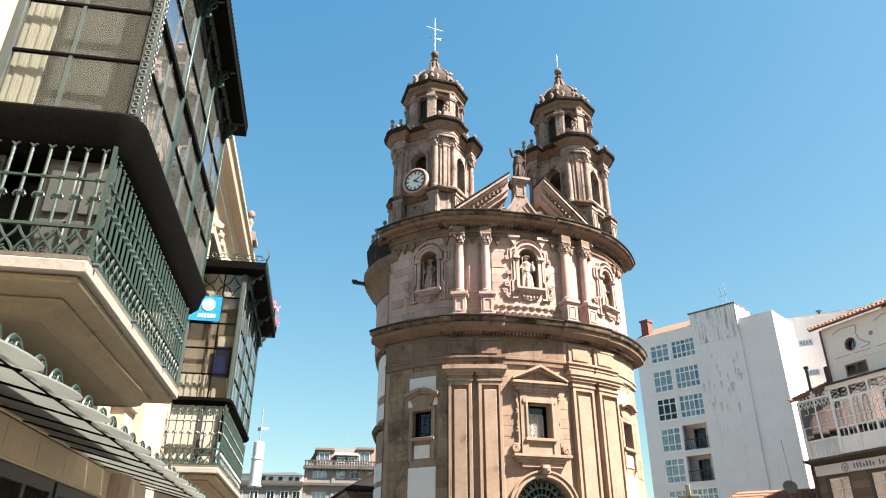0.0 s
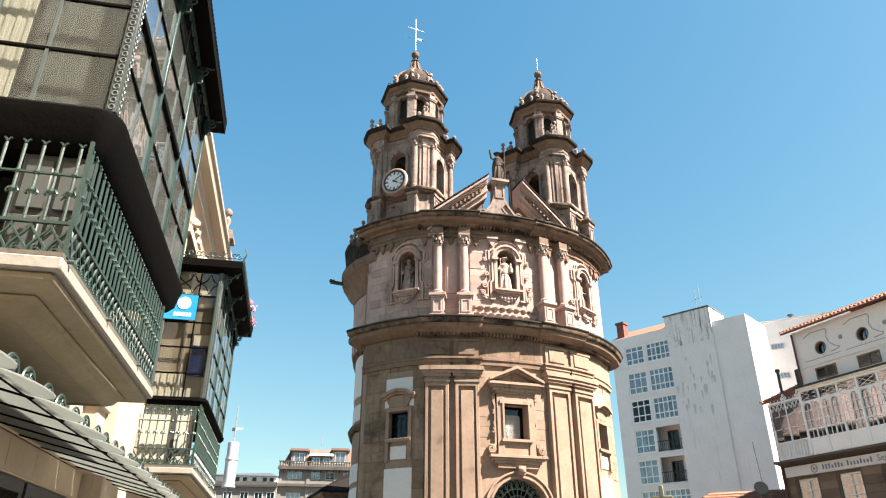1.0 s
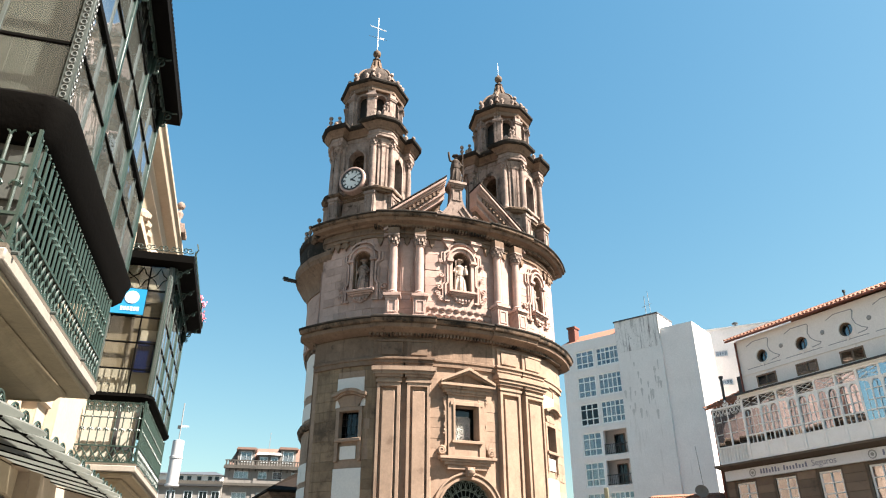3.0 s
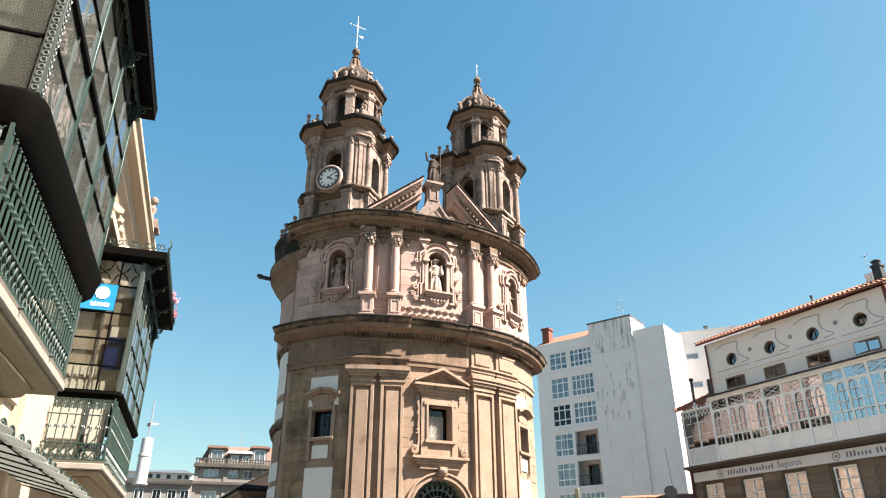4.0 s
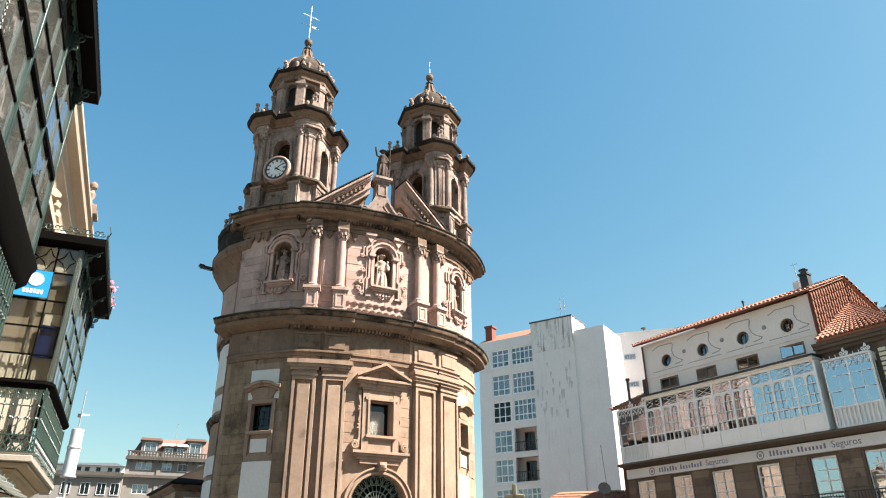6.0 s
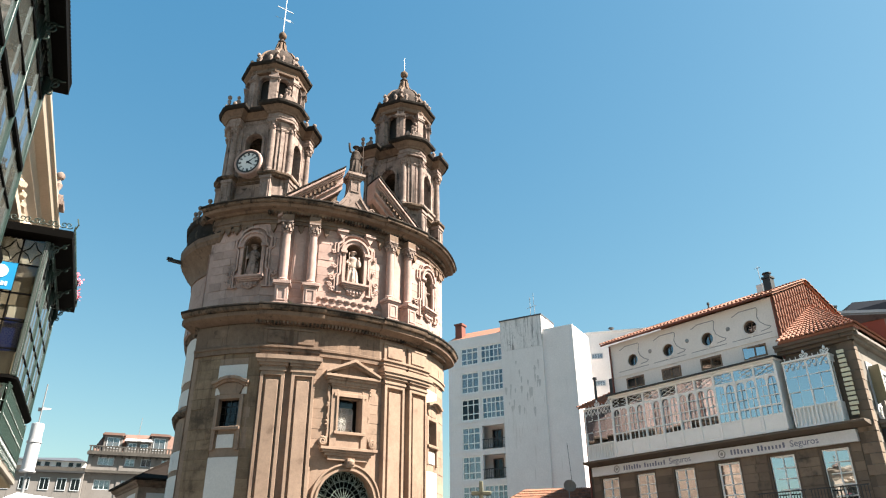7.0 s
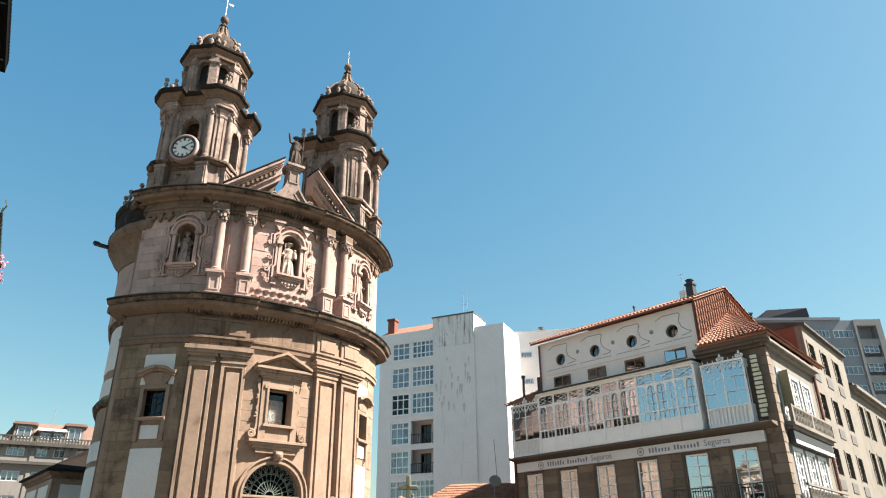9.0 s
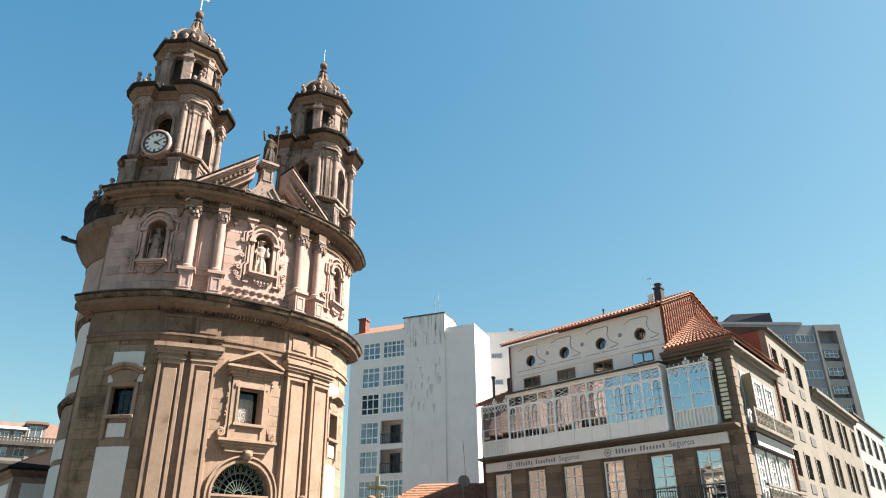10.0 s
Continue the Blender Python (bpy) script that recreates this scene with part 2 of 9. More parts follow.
class Shape:
    """Vertices and faces gathered from simple solids. Fronts face -y; y = 0 is a wall's face."""

    def __init__(self):
        self.v, self.f = [], []

    def add(self, vs, fs, m=None):
        k = len(self.v)
        self.v += [tuple(m @ Vector(p)) for p in vs] if m is not None else [tuple(p) for p in vs]
        self.f += [tuple(i + k for i in q) for q in fs]
        return self

    def box(self, x0, x1, y0, y1, z0, z1, m=None):
        return self.add([(x, y, z) for z in (z0, z1) for x, y in ((x0, y0), (x1, y0), (x1, y1), (x0, y1))],
                        [(3, 2, 1, 0), (4, 5, 6, 7), (0, 1, 5, 4), (1, 2, 6, 5), (2, 3, 7, 6), (3, 0, 4, 7)], m)

    def ext(self, poly, y0, y1, m=None):
        """A polygon of (x, z), anticlockwise from the front, from y0 (front) to y1."""
        n = len(poly)
        vs = [(x, y0, z) for x, z in poly] + [(x, y1, z) for x, z in poly]
        return self.add(vs, [tuple(range(n)), tuple(range(2 * n - 1, n - 1, -1))] + [(i, i + n, (i + 1) % n + n, (i + 1) % n) for i in range(n)], m)

    def prism(self, poly, z0, z1, m=None):
        """A polygon of (x, y), anticlockwise from above."""
        n = len(poly)
        vs = [(x, y, z0) for x, y in poly] + [(x, y, z1) for x, y in poly]
        return self.add(vs, [tuple(range(n - 1, -1, -1)), tuple(range(n, 2 * n))] + [(i, (i + 1) % n, (i + 1) % n + n, i + n) for i in range(n)], m)

    def lathe(self, prof, n=16, m=None, a0=0.0):
        """Revolves (r, z), from bottom to top, about z."""
        vs, fs = [], []
        for r, z in prof:
            vs += [(r * math.cos(a0 + 2 * math.pi * i / n), r * math.sin(a0 + 2 * math.pi * i / n), z) for i in range(n)]
        for k in range(len(prof) - 1):
            fs += [(k * n + i, k * n + (i + 1) % n, (k + 1) * n + (i + 1) % n, (k + 1) * n + i) for i in range(n)]
        fs += [tuple(range(n - 1, -1, -1)), tuple(range((len(prof) - 1) * n, len(prof) * n))]
        return self.add(vs, fs, m)

    def tube(self, pts, r, n=6, closed=False, m=None):
        pts = [Vector(p) for p in pts]
        k = len(pts)
        vs, fs = [], []
        side = None
        for i, p in enumerate(pts):
            a = pts[(i - 1) % k] if closed or i else p
            b = pts[(i + 1) % k] if closed or i < k - 1 else p
            d = (b - a).normalized()
            if side is None:
                side = d.cross(Vector((0.3, 1, 0.2))).normalized()
            side = (side - d * side.dot(d)).normalized()
            up = d.cross(side)
            vs += [p + r * (math.cos(2 * math.pi * j / n) * side + math.sin(2 * math.pi * j / n) * up) for j in range(n)]
        for i in range(k if closed else k - 1):
            j0, j1 = i * n, ((i + 1) % k) * n
            fs += [(j0 + j, j0 + (j + 1) % n, j1 + (j + 1) % n, j1 + j) for j in range(n)]
        if not closed:
            fs += [tuple(range(n - 1, -1, -1)), tuple(range((k - 1) * n, k * n))]
        return self.add(vs, fs, m)

    def sweep(self, poly, prof, m=None, closed=True):
        """Runs a profile of (offset outward, z), a closed loop, round a polygon of (x, y), anticlockwise from above, with mitred corners."""
        k, n = len(poly), len(prof)
        P = [Vector(p) for p in poly]
        vs, fs = [], []
        for i in range(k):
            e0 = (P[i] - P[i - 1]).normalized() if closed or i else (P[1] - P[0]).normalized()
            e1 = (P[(i + 1) % k] - P[i]).normalized() if closed or i < k - 1 else e0
            n0, n1 = Vector((e0.y, -e0.x)), Vector((e1.y, -e1.x))
            mit = (n0 + n1) / max(0.3, 1 + n0.dot(n1))
            vs += [(P[i].x + mit.x * o, P[i].y + mit.y * o, z) for o, z in prof]
        for i in range(k if closed else k - 1):
            a, b = i * n, ((i + 1) % k) * n
            fs += [(a + j, b + j, b + (j + 1) % n, a + (j + 1) % n) for j in range(n)]
        if not closed:
            fs += [tuple(range(n - 1, -1, -1)), tuple(range((k - 1) * n, k * n))]
        return self.add(vs, fs, m)

    def pbox(self, r0, r1, t0, t1, z0, z1, n=0):
        """A curved block between two radii and two angles (degrees from -y towards +x)."""
        n, q0, q1 = n or max(1, round(abs(t1 - t0) / 3)), r0, r1
        vs, fs = [], []
        for i in range(n + 1):
            a = radians(t0 + (t1 - t0) * i / n)
            s, c, d = math.sin(a), -math.cos(a), bulge(math.degrees(a))
            r0, r1 = q0 + d, q1 + d
            vs += [(r1 * s, r1 * c, z0), (r1 * s, r1 * c, z1), (r0 * s, r0 * c, z1), (r0 * s, r0 * c, z0)]
        for i in range(n):
            a, b = 4 * i, 4 * i + 4
            fs += [(a + j, b + j, b + (j + 1) % 4, a + (j + 1) % 4) for j in range(4)]
        fs += [(3, 2, 1, 0), (4 * n, 4 * n + 1, 4 * n + 2, 4 * n + 3)]
        return self.add(vs, fs)

    def arc(self, prof, t0, t1, step=3.0):
        """Runs a closed profile of (r, z), anticlockwise seen with outward to the right, round an arc."""
        n, k = max(1, round(abs(t1 - t0) / step)), len(prof)
        vs, fs = [], []
        for i in range(n + 1):
            a = radians(t0 + (t1 - t0) * i / n)
            d = bulge(math.degrees(a))
            vs += [((r + d) * math.sin(a), -(r + d) * math.cos(a), z) for r, z in prof]
        for i in range(n):
            a, b = k * i, k * (i + 1)
            fs += [(a + j, b + j, b + (j + 1) % k, a + (j + 1) % k) for j in range(k)]
        fs += [tuple(range(k - 1, -1, -1)), tuple(range(n * k, n * k + k))]
        return self.add(vs, fs)

    def wrap(self, R, theta):
        """Bends what was built flat round a drum of radius R, its middle at theta degrees."""
        out = []
        for x, y, z in self.v:
            a = radians(theta) + x / R
            r = R - y + bulge(math.degrees(a))
            out.append((r * math.sin(a), -r * math.cos(a), z))
        self.v = out
        return self

    def mesh(self, name, smooth=35):
        me = bpy.data.meshes.new(name)
        me.from_pydata(self.v, [], self.f)
        bm = bmesh.new()
        bm.from_mesh(me)
        bmesh.ops.recalc_face_normals(bm, faces=bm.faces)
        bmesh.ops.remove_doubles(bm, verts=bm.verts, dist=1e-5)
        bm.to_mesh(me)
        bm.free()
        if smooth:
            me.shade_smooth()
            me.set_sharp_from_angle(angle=radians(smooth))
        return me


def part(name, shape, material, parent=None, label="", at=None, bevel=0.0, smooth=35):
    """One mesh object under a thing or a part (or a thing of its own, with no parent)."""
    me = shape if isinstance(shape, bpy.types.Mesh) else shape.mesh(name, smooth)
    if not me.materials:
        me.materials.append(material)
    ob = new(name, me)
    if parent is not None:
        ob.parent = parent
    if at is not None:
        ob.matrix_local = at if isinstance(at, Matrix) else pose(*at)
    if label:
        tagged(ob, label)
    if bevel:
        b = ob.modifiers.new("soft_edges", 'BEVEL')
        b.width, b.segments, b.limit_method, b.angle_limit = bevel, 1, 'ANGLE', radians(50)
    return ob


def thing(name, label, category, at=None, group="", kind=""):
    ob = new(name)
    ob.empty_display_size = 0.3
    if at is not None:
        ob.matrix_world = at
    return tagged(ob, label, category, group, kind)


def holed(x0, x1, z0, z1, openings, y0, y1, shape=None):
    """A flat wall from y0 (front) to y1 with openings (x0, x1, z0, z1, arched)."""
    s = shape or Shape()
    cuts = {x0, x1}
    for o in openings:
        cuts |= {o[0], o[1]}
        if o[4]:
            k = 12
            cuts |= {o[0] + (o[1] - o[0]) * (0.5 - 0.5 * math.cos(math.pi * i / k)) for i in range(k + 1)}
    cuts = sorted(c for c in cuts if x0 - 1e-6 <= c <= x1 + 1e-6)
    for a, b in zip(cuts, cuts[1:]):
        if b - a < 1e-5:
            continue
        mid, solid = (a + b) / 2, []
        for o in openings:
            if o[0] < mid < o[1]:
                top0 = top1 = o[3]
                if o[4]:
                    r, c = (o[1] - o[0]) / 2, (o[0] + o[1]) / 2
                    top0, top1 = (o[3] - r + math.sqrt(max(0, r * r - (q - c) ** 2)) for q in (a, b))
                solid.append((o[2], top0, top1))
        solid.sort()
        low0 = low1 = z0
        for bot, t0, t1 in solid:
            if bot - low0 > 1e-4:
                s.ext([(a, low0), (b, low1), (b, bot), (a, bot)], y0, y1)
            low0, low1 = t0, t1
        if z1 - min(low0, low1) > 1e-4:
            s.ext([(a, low0), (b, low1), (b, z1), (a, z1)], y0, y1)
    return s


def band(path, w, y0, y1, shape=None, closed=False):
    """A flat moulding of width w along a path of (x, z), from y0 to y1."""
    s = shape or Shape()
    k = len(path)
    P = [Vector(p) for p in path]
    L, R = [], []
    for i in range(k):
        e0 = (P[i] - P[i - 1]).normalized() if closed or i else (P[1] - P[0]).normalized()
        e1 = (P[(i + 1) % k] - P[i]).normalized() if closed or i < k - 1 else e0
        n0, n1 = Vector((-e0.y, e0.x)), Vector((-e1.y, e1.x))
        mit = (n0 + n1) / max(0.4, 1 + n0.dot(n1)) * w / 2
        L.append(P[i] + mit)
        R.append(P[i] - mit)
    for i in range(k if closed else k - 1):
        j = (i + 1) % k
        s.ext([tuple(R[i]), tuple(R[j]), tuple(L[j]), tuple(L[i])], y0, y1)
    return s


def spiral(cx, cz, r0, turns, a0, y, n=18, way=1):
    return [(cx + r0 * (1 - 0.85 * i / n) * math.cos(a0 + way * turns * 2 * math.pi * i / n), y, cz + r0 * (1 - 0.85 * i / n) * math.sin(a0 + way * turns * 2 * math.pi * i / n)) for i in range(n + 1)]


def word(text, size, depth):
    """A word in the built-in font as a mesh."""
    cu = bpy.data.curves.new("word", 'FONT')
    cu.body, cu.size, cu.extrude, cu.resolution_u = text, size, depth, 3
    ob = bpy.data.objects.new("word", cu)
    me = bpy.data.meshes.new_from_object(ob)
    bpy.data.objects.remove(ob)
    return me

# ---- ground ----
ground = part("ground", Shape().box(-1500, 1500, -1500, 1500, -0.5, 0.0), PAVING)
tagged(ground, "grey granite paving of the square", "ground", kind="structure")

# ---- the chapel: a round front between two diagonal bell towers ----
RW = 8.75  # radius of the front wall's face
chapel = thing("chapel", "baroque granite chapel with round front and two bell towers", "chapel", pose(8.43, 37.70, 0, 0, 0, 6.0))


def drum_wall(t0, t1, z0, z1, r0, r1, openings):
    """A curved wall with openings (theta0, theta1, z0, z1, arched)."""
    s = Shape()
    cuts = {t0, t1} | {t0 + (t1 - t0) * i / 30 for i in range(31)}
    for o in openings:
        cuts |= {o[0], o[1]}
        if o[4]:
            cuts |= {o[0] + (o[1] - o[0]) * (0.5 - 0.5 * math.cos(math.pi * i / 14)) for i in range(15)}
    cuts = sorted(cuts)
    for a, b in zip(cuts, cuts[1:]):
        if b - a < 1e-3:
            continue
        mid, low = (a + b) / 2, z0
        for o in sorted((o for o in openings if o[0] < mid < o[1]), key=lambda o: o[2]):
            top = o[3]
            if o[4]:
                r, c = (o[1] - o[0]) / 2, (o[0] + o[1]) / 2
                top = o[3] - radians(r) * r1 + radians(math.sqrt(max(0, r * r - (mid - c) ** 2))) * r1
            if o[2] - low > 1e-3:
                s.pbox(r0, r1, a, b, low, o[2], 1)
            low = top
        if z1 - low > 1e-3:
            s.pbox(r0, r1, a, b, low, z1, 1)
    return s


WEND = 48.0
LOW_OPEN = [(-3.95, 3.15, 7.08, 8.58, False), (-8.38, 8.38, 0.0, 5.53, True), (-37.05, -30.95, 7.15, 8.32, False), (30.95, 37.05, 7.15, 8.32, False)]
UP_OPEN = [(-4.1, 1.9, 14.0, 16.08, True), (-35.2, -29.6, 13.92, 15.95, True), (27.8, 33.4, 13.92, 15.95, True)]
low_wall = part("lower_wall", drum_wall(-WEND, WEND, 0, 12.1, RW - 0.9, RW - 0.03, LOW_OPEN), STONE_LOW, chapel, "golden granite wall of the lower storey")
up_wall = part("upper_wall", drum_wall(-WEND, WEND, 12.1, 17.3, RW - 0.9, RW - 0.03, UP_OPEN), STONE_UP, chapel, "pinkish granite wall of the upper storey")

# sides and roof terrace of the front block


def wall_end(sgn):
    r = RW + bulge(sgn * WEND)
    return r * math.sin(radians(WEND)), -r * math.cos(radians(WEND))


for sgn in (-1, 1):
    xw, yw = wall_end(sgn)
    part("side_wall", Shape().prism([(sgn * xq, yq) for xq, yq in ((xw - 0.9, yw + 0.5), (xw - 0.06, yw + 0.5), (xw - 0.55, -3.6), (xw - 1.4, -3.6))][::sgn], 0, 12.0), STONE_LOW, chapel)
    part("upper_side_wall", Shape().prism([(sgn * xq, yq) for xq, yq in ((xw - 0.9, yw + 0.5), (xw - 0.06, yw + 0.5), (xw - 0.5, -3.8), (xw - 1.4, -3.8))][::sgn], 12.0, 17.3), STONE_UP, chapel)
terr = Shape().arc([(5.0, 17.1), (8.3, 17.1), (8.3, 17.35), (5.0, 17.35)], -50, 50)
terr.prism([(-5.6, -6.2), (5.6, -6.2), (5.6, -1.5), (-5.6, -1.5)], 17.08, 17.33)
part("terrace", terr, STONE_DIRTY, chapel)

# cornices
CEND, LOW_END, UP_END = 53.5, 51.8, 50.6
LIFT_LOW, LIFT_UP = 0.1, 0.18
low_prof = [(8.6, 10.3), (8.83, 10.3), (8.83, 10.5), (8.88, 10.52), (8.88, 10.62), (8.80, 10.66), (8.80, 11.45), (8.90, 11.5), (8.95, 11.62), (9.12, 11.68), (9.30, 11.78), (9.34, 11.95),
            (9.44, 12.0), (9.50, 12.12), (9.50, 12.22), (9.2, 12.3), (8.6, 12.42)]
ent_prof = low_prof[:7] + [(8.80, 11.62), (8.6, 11.62)]
# entablature's left part is toned as shaded, the right as sunlit stone
ent = part("lower_entablature", Shape().arc(ent_prof, -WEND, 9.0), STONE_WORN_SHADED, chapel)
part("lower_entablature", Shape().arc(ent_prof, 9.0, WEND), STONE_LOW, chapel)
bed = Shape().arc([(8.5, 11.5), (8.95, 11.62), (9.12, 11.68), (9.30, 11.78), (9.34, 11.95), (8.5, 11.97)], -LOW_END, CEND)
for a0, a1 in ((-27.5, -10.2), (7.2, 23.6)):
    bed.arc([(8.6, 11.42), (9.05, 11.6), (9.22, 11.69), (9.40, 11.79), (9.44, 11.96), (8.6, 11.98)], a0, a1)
low_bed = part("bed_moulding", bed, STONE_WORN_SHADED, chapel, "brown weathered bed moulding, toned darker for shade under the cornice", at=(0, 0, LIFT_LOW), bevel=0.012)
corn = Shape().arc([(8.5, 11.972), (9.36, 11.972), (9.44, 12.0), (9.50, 12.12), (9.50, 12.22), (9.2, 12.3), (8.5, 12.42)], -LOW_END, CEND)
for a0, a1 in ((-27.5, -10.2), (7.2, 23.6)):
    corn.arc([(8.6, 11.982), (9.46, 11.982), (9.54, 12.006), (9.60, 12.126), (9.60, 12.226), (9.3, 12.306), (8.6, 12.38)], a0, a1)
part("lower_cornice", corn, STONE_DIRTY, chapel, "dark lichened moulded stone cornice", at=(0, 0, LIFT_LOW), bevel=0.012)
up_prof = [(8.6, 16.62), (8.84, 16.62), (8.84, 16.78), (8.90, 16.80), (8.90, 16.88), (8.82, 16.9), (8.82, 17.2)]
part("upper_entablature", Shape().arc(up_prof + [(8.6, 17.2)], -WEND, WEND), STONE_WORN_SHADED, chapel)
bed = Shape().arc([(8.5, 17.0), (8.94, 17.0), (9.02, 17.08), (9.28, 17.12), (9.36, 17.26), (8.5, 17.3)], -UP_END, CEND)
for a0, a1 in ((-27.5, -10.2), (7.2, 23.6)):
    bed.arc([(8.6, 16.93), (9.04, 16.93), (9.12, 17.04), (9.38, 17.1), (9.46, 17.24), (8.6, 17.302)], a0, a1)
up_bed = part("bed_moulding", bed, STONE_WORN_SHADED, chapel, "brown weathered bed moulding, toned darker for shade under the cornice", at=(0, 0, LIFT_UP), bevel=0.012)
corn = Shape().arc([(8.5, 17.304), (9.38, 17.27), (9.46, 17.31), (9.50, 17.42), (9.50, 17.5), (9.1, 17.58), (8.5, 17.66)], -UP_END, CEND)
for a0, a1 in ((-27.5, -10.2), (7.2, 23.6)):
    corn.arc([(8.6, 17.306), (9.5, 17.25), (9.58, 17.3), (9.6, 17.46), (9.0, 17.6), (8.6, 17.64)], a0, a1)
part("upper_cornice", corn, STONE_DIRTY, chapel, "dark lichened moulded stone cornice", at=(0, 0, LIFT_UP), bevel=0.012)
for z, end, lift in ((12.2, LOW_END, LIFT_LOW), (17.46, UP_END, LIFT_UP)):
    drip = Shape().arc([(9.2, z - 0.04), (9.52, z - 0.06), (9.55, z - 0.01), (9.53, z + 0.06), (9.0, z + 0.15)], -end, CEND)
    for a0, a1 in ((-27.5, -10.2), (7.2, 23.6)):
        drip.arc([(9.2, z - 0.03), (9.62, z - 0.05), (9.65, z), (9.63, z + 0.07), (9.0, z + 0.16)], a0, a1)
    part("drip_edge", drip, SOOT_STONE, chapel, "black lichened upper edge of the cornice", at=(0, 0, lift), bevel=0.01)
# pointed stone drops below the upper entablature of the outer bays
for sg in (-1, 1):
    dr = Shape().box(-1.05, 1.05, -0.1, 0.03, 16.5, 16.62)
    for i in range(7):
        x = -0.9 + i * 0.3
        dr.ext([(x - 0.15, 16.5), (x - 0.1, 16.38), (x, 16.28), (x + 0.1, 16.38), (x + 0.15, 16.5)], -0.1, 0.03)
    part("drop_frieze", dr.wrap(RW, -40.0 if sg < 0 else 38.0), STONE_WORN_SHADED, chapel, "frieze of pointed stone drops")
dentil_m = Shape().box(-0.046, 0.046, -0.3, 0.0, 0.0, 0.15).mesh("dentil")
for z, owner in ((11.50, low_bed), (16.86, up_bed)):
    for i in range(-27, 42):
        t = i * 1.05
        r = 8.78 + bulge(t)
        part("dentil", dentil_m, STONE_DIRTY, owner, at=pose(r * math.sin(radians(t)), -r * math.cos(radians(t)), z, 0, 0, t))
brk = Shape().ext([(-0.14, 0.0), (-0.11, -0.22), (0.0, -0.42), (0.11, -0.22), (0.14, 0.0)], -0.16, 0.05).box(-0.17, 0.17, -0.2, 0.05, 0.0, 0.08).mesh("bracket")
for th in (-41.5, -38.5, -26.8, -18.6, -10.8, 7.8, 14.7, 22.4, 36.5, 40.0):
    a, r = radians(th), RW + bulge(th)
    part("bracket", brk, STONE_WORN_SHADED, chapel, at=pose(r * math.sin(a), -r * math.cos(a), 16.55, 0, 0, th))
for sgn in (-1, 1):
    xw, yw = wall_end(sgn)
    for zb, zt, o in ((11.5, 12.3, 0.62), (17.05, 17.62, 0.56)):
        prof = [(-0.5, zb), (0.02, zb), (0.06, zb + 0.12), (0.2, zb + 0.22), (o - 0.2, zt - 0.42), (o - 0.04, zt - 0.34), (o, zt - 0.26), (o, zt - 0.08), (o - 0.2, zt - 0.02), (-0.5, zt)]
        part("cornice_return", Shape().ext([(sgn * (xw + a), z) for a, z in prof][::sgn], yw - 0.1, yw + 0.9), STONE_DIRTY, chapel)

# white plaster fields beside the side windows
for sgn in (-1, 1):
    for a0, a1, z0, z1 in ((-38.4, -29.8, 9.05, 9.8), (-36.4, -31.5, 6.3, 6.84), (-38.3, -29.7, 2.6, 5.93)):
        a, b = sorted((sgn * -a0, sgn * -a1)) if sgn > 0 else (a0, a1)
        part("plaster_field", Shape().pbox(RW - 0.05, RW + 0.014, a, b, z0, z1), PLASTER_WHITE, chapel, "white plastered field")

# pilasters of the lower storey
def pilaster(t0, t1):
    tp, gr = 0.8, 0.75  # stile and groove
    body = Shape().pbox(RW - 0.05, RW + 0.07, t0, t1, 0.9, 9.47)
    for a, b, z0, z1 in ((t0, t0 + tp, 0.9, 9.47), (t1 - tp, t1, 0.9, 9.47), (t0 + tp, t1 - tp, 9.3, 9.47), (t0 + tp, t1 - tp, 0.9, 1.3)):
        body.pbox(RW + 0.05, RW + 0.24, a, b, z0, z1)
    body.pbox(RW + 0.05, RW + 0.23, t0 + tp + gr, t1 - tp - gr, 1.5, 9.1)
    p = part("pilaster", body, STONE_LOW, chapel, "panelled granite pilaster", bevel=0.012)
    cap = Shape()
    for z0, z1, o in ((9.47, 9.59, 0.05), (9.59, 9.71, 0.0), (9.71, 9.83, 0.09), (9.83, 9.97, 0.16), (9.97, 10.15, 0.22)):
        e = o / RW * 57.3
        cap.pbox(RW - 0.05, RW + 0.24 + o, t0 - e, t1 + e, z0, z1)
    part("capital", cap, STONE_LOW, p, bevel=0.012)
    part("base", Shape().pbox(RW - 0.05, RW + 0.36, t0 - 0.8, t1 + 0.8, 0, 0.7).pbox(RW - 0.05, RW + 0.3, t0 - 0.4, t1 + 0.4, 0.7, 0.9), STONE_LOW, p)
    # block of the entablature over the pilaster, stepped forward
    blk = Shape().pbox(RW, RW + 0.22, t0 - 0.7, t1 + 0.7, 10.15, 10.34).pbox(RW, RW + 0.26, t0 - 0.9, t1 + 0.9, 10.34, 10.5).pbox(RW, RW + 0.33, t0 - 1.3, t1 + 1.3, 10.5, 10.6).pbox(RW, RW + 0.16, t0 - 0.3, t1 + 0.3, 10.6, 11.42)
    blk.pbox(RW, RW + 0.21, t0 + 0.9, t1 - 0.9, 10.72, 11.3).pbox(RW, RW + 0.2, t0 - 0.4, t1 + 0.4, 11.34, 11.45)
    # blocks left of the axis carry shade in their colour
    part("entablature_block", blk, STONE_LOW if t0 > 0 else STONE_WORN_SHADED, p, bevel=0.012)


for t0, t1 in ((-25.9, -19.5), (-17.7, -11.2), (10.5, 18.0), (20.1, 28.1)):
    pilaster(t0, t1)

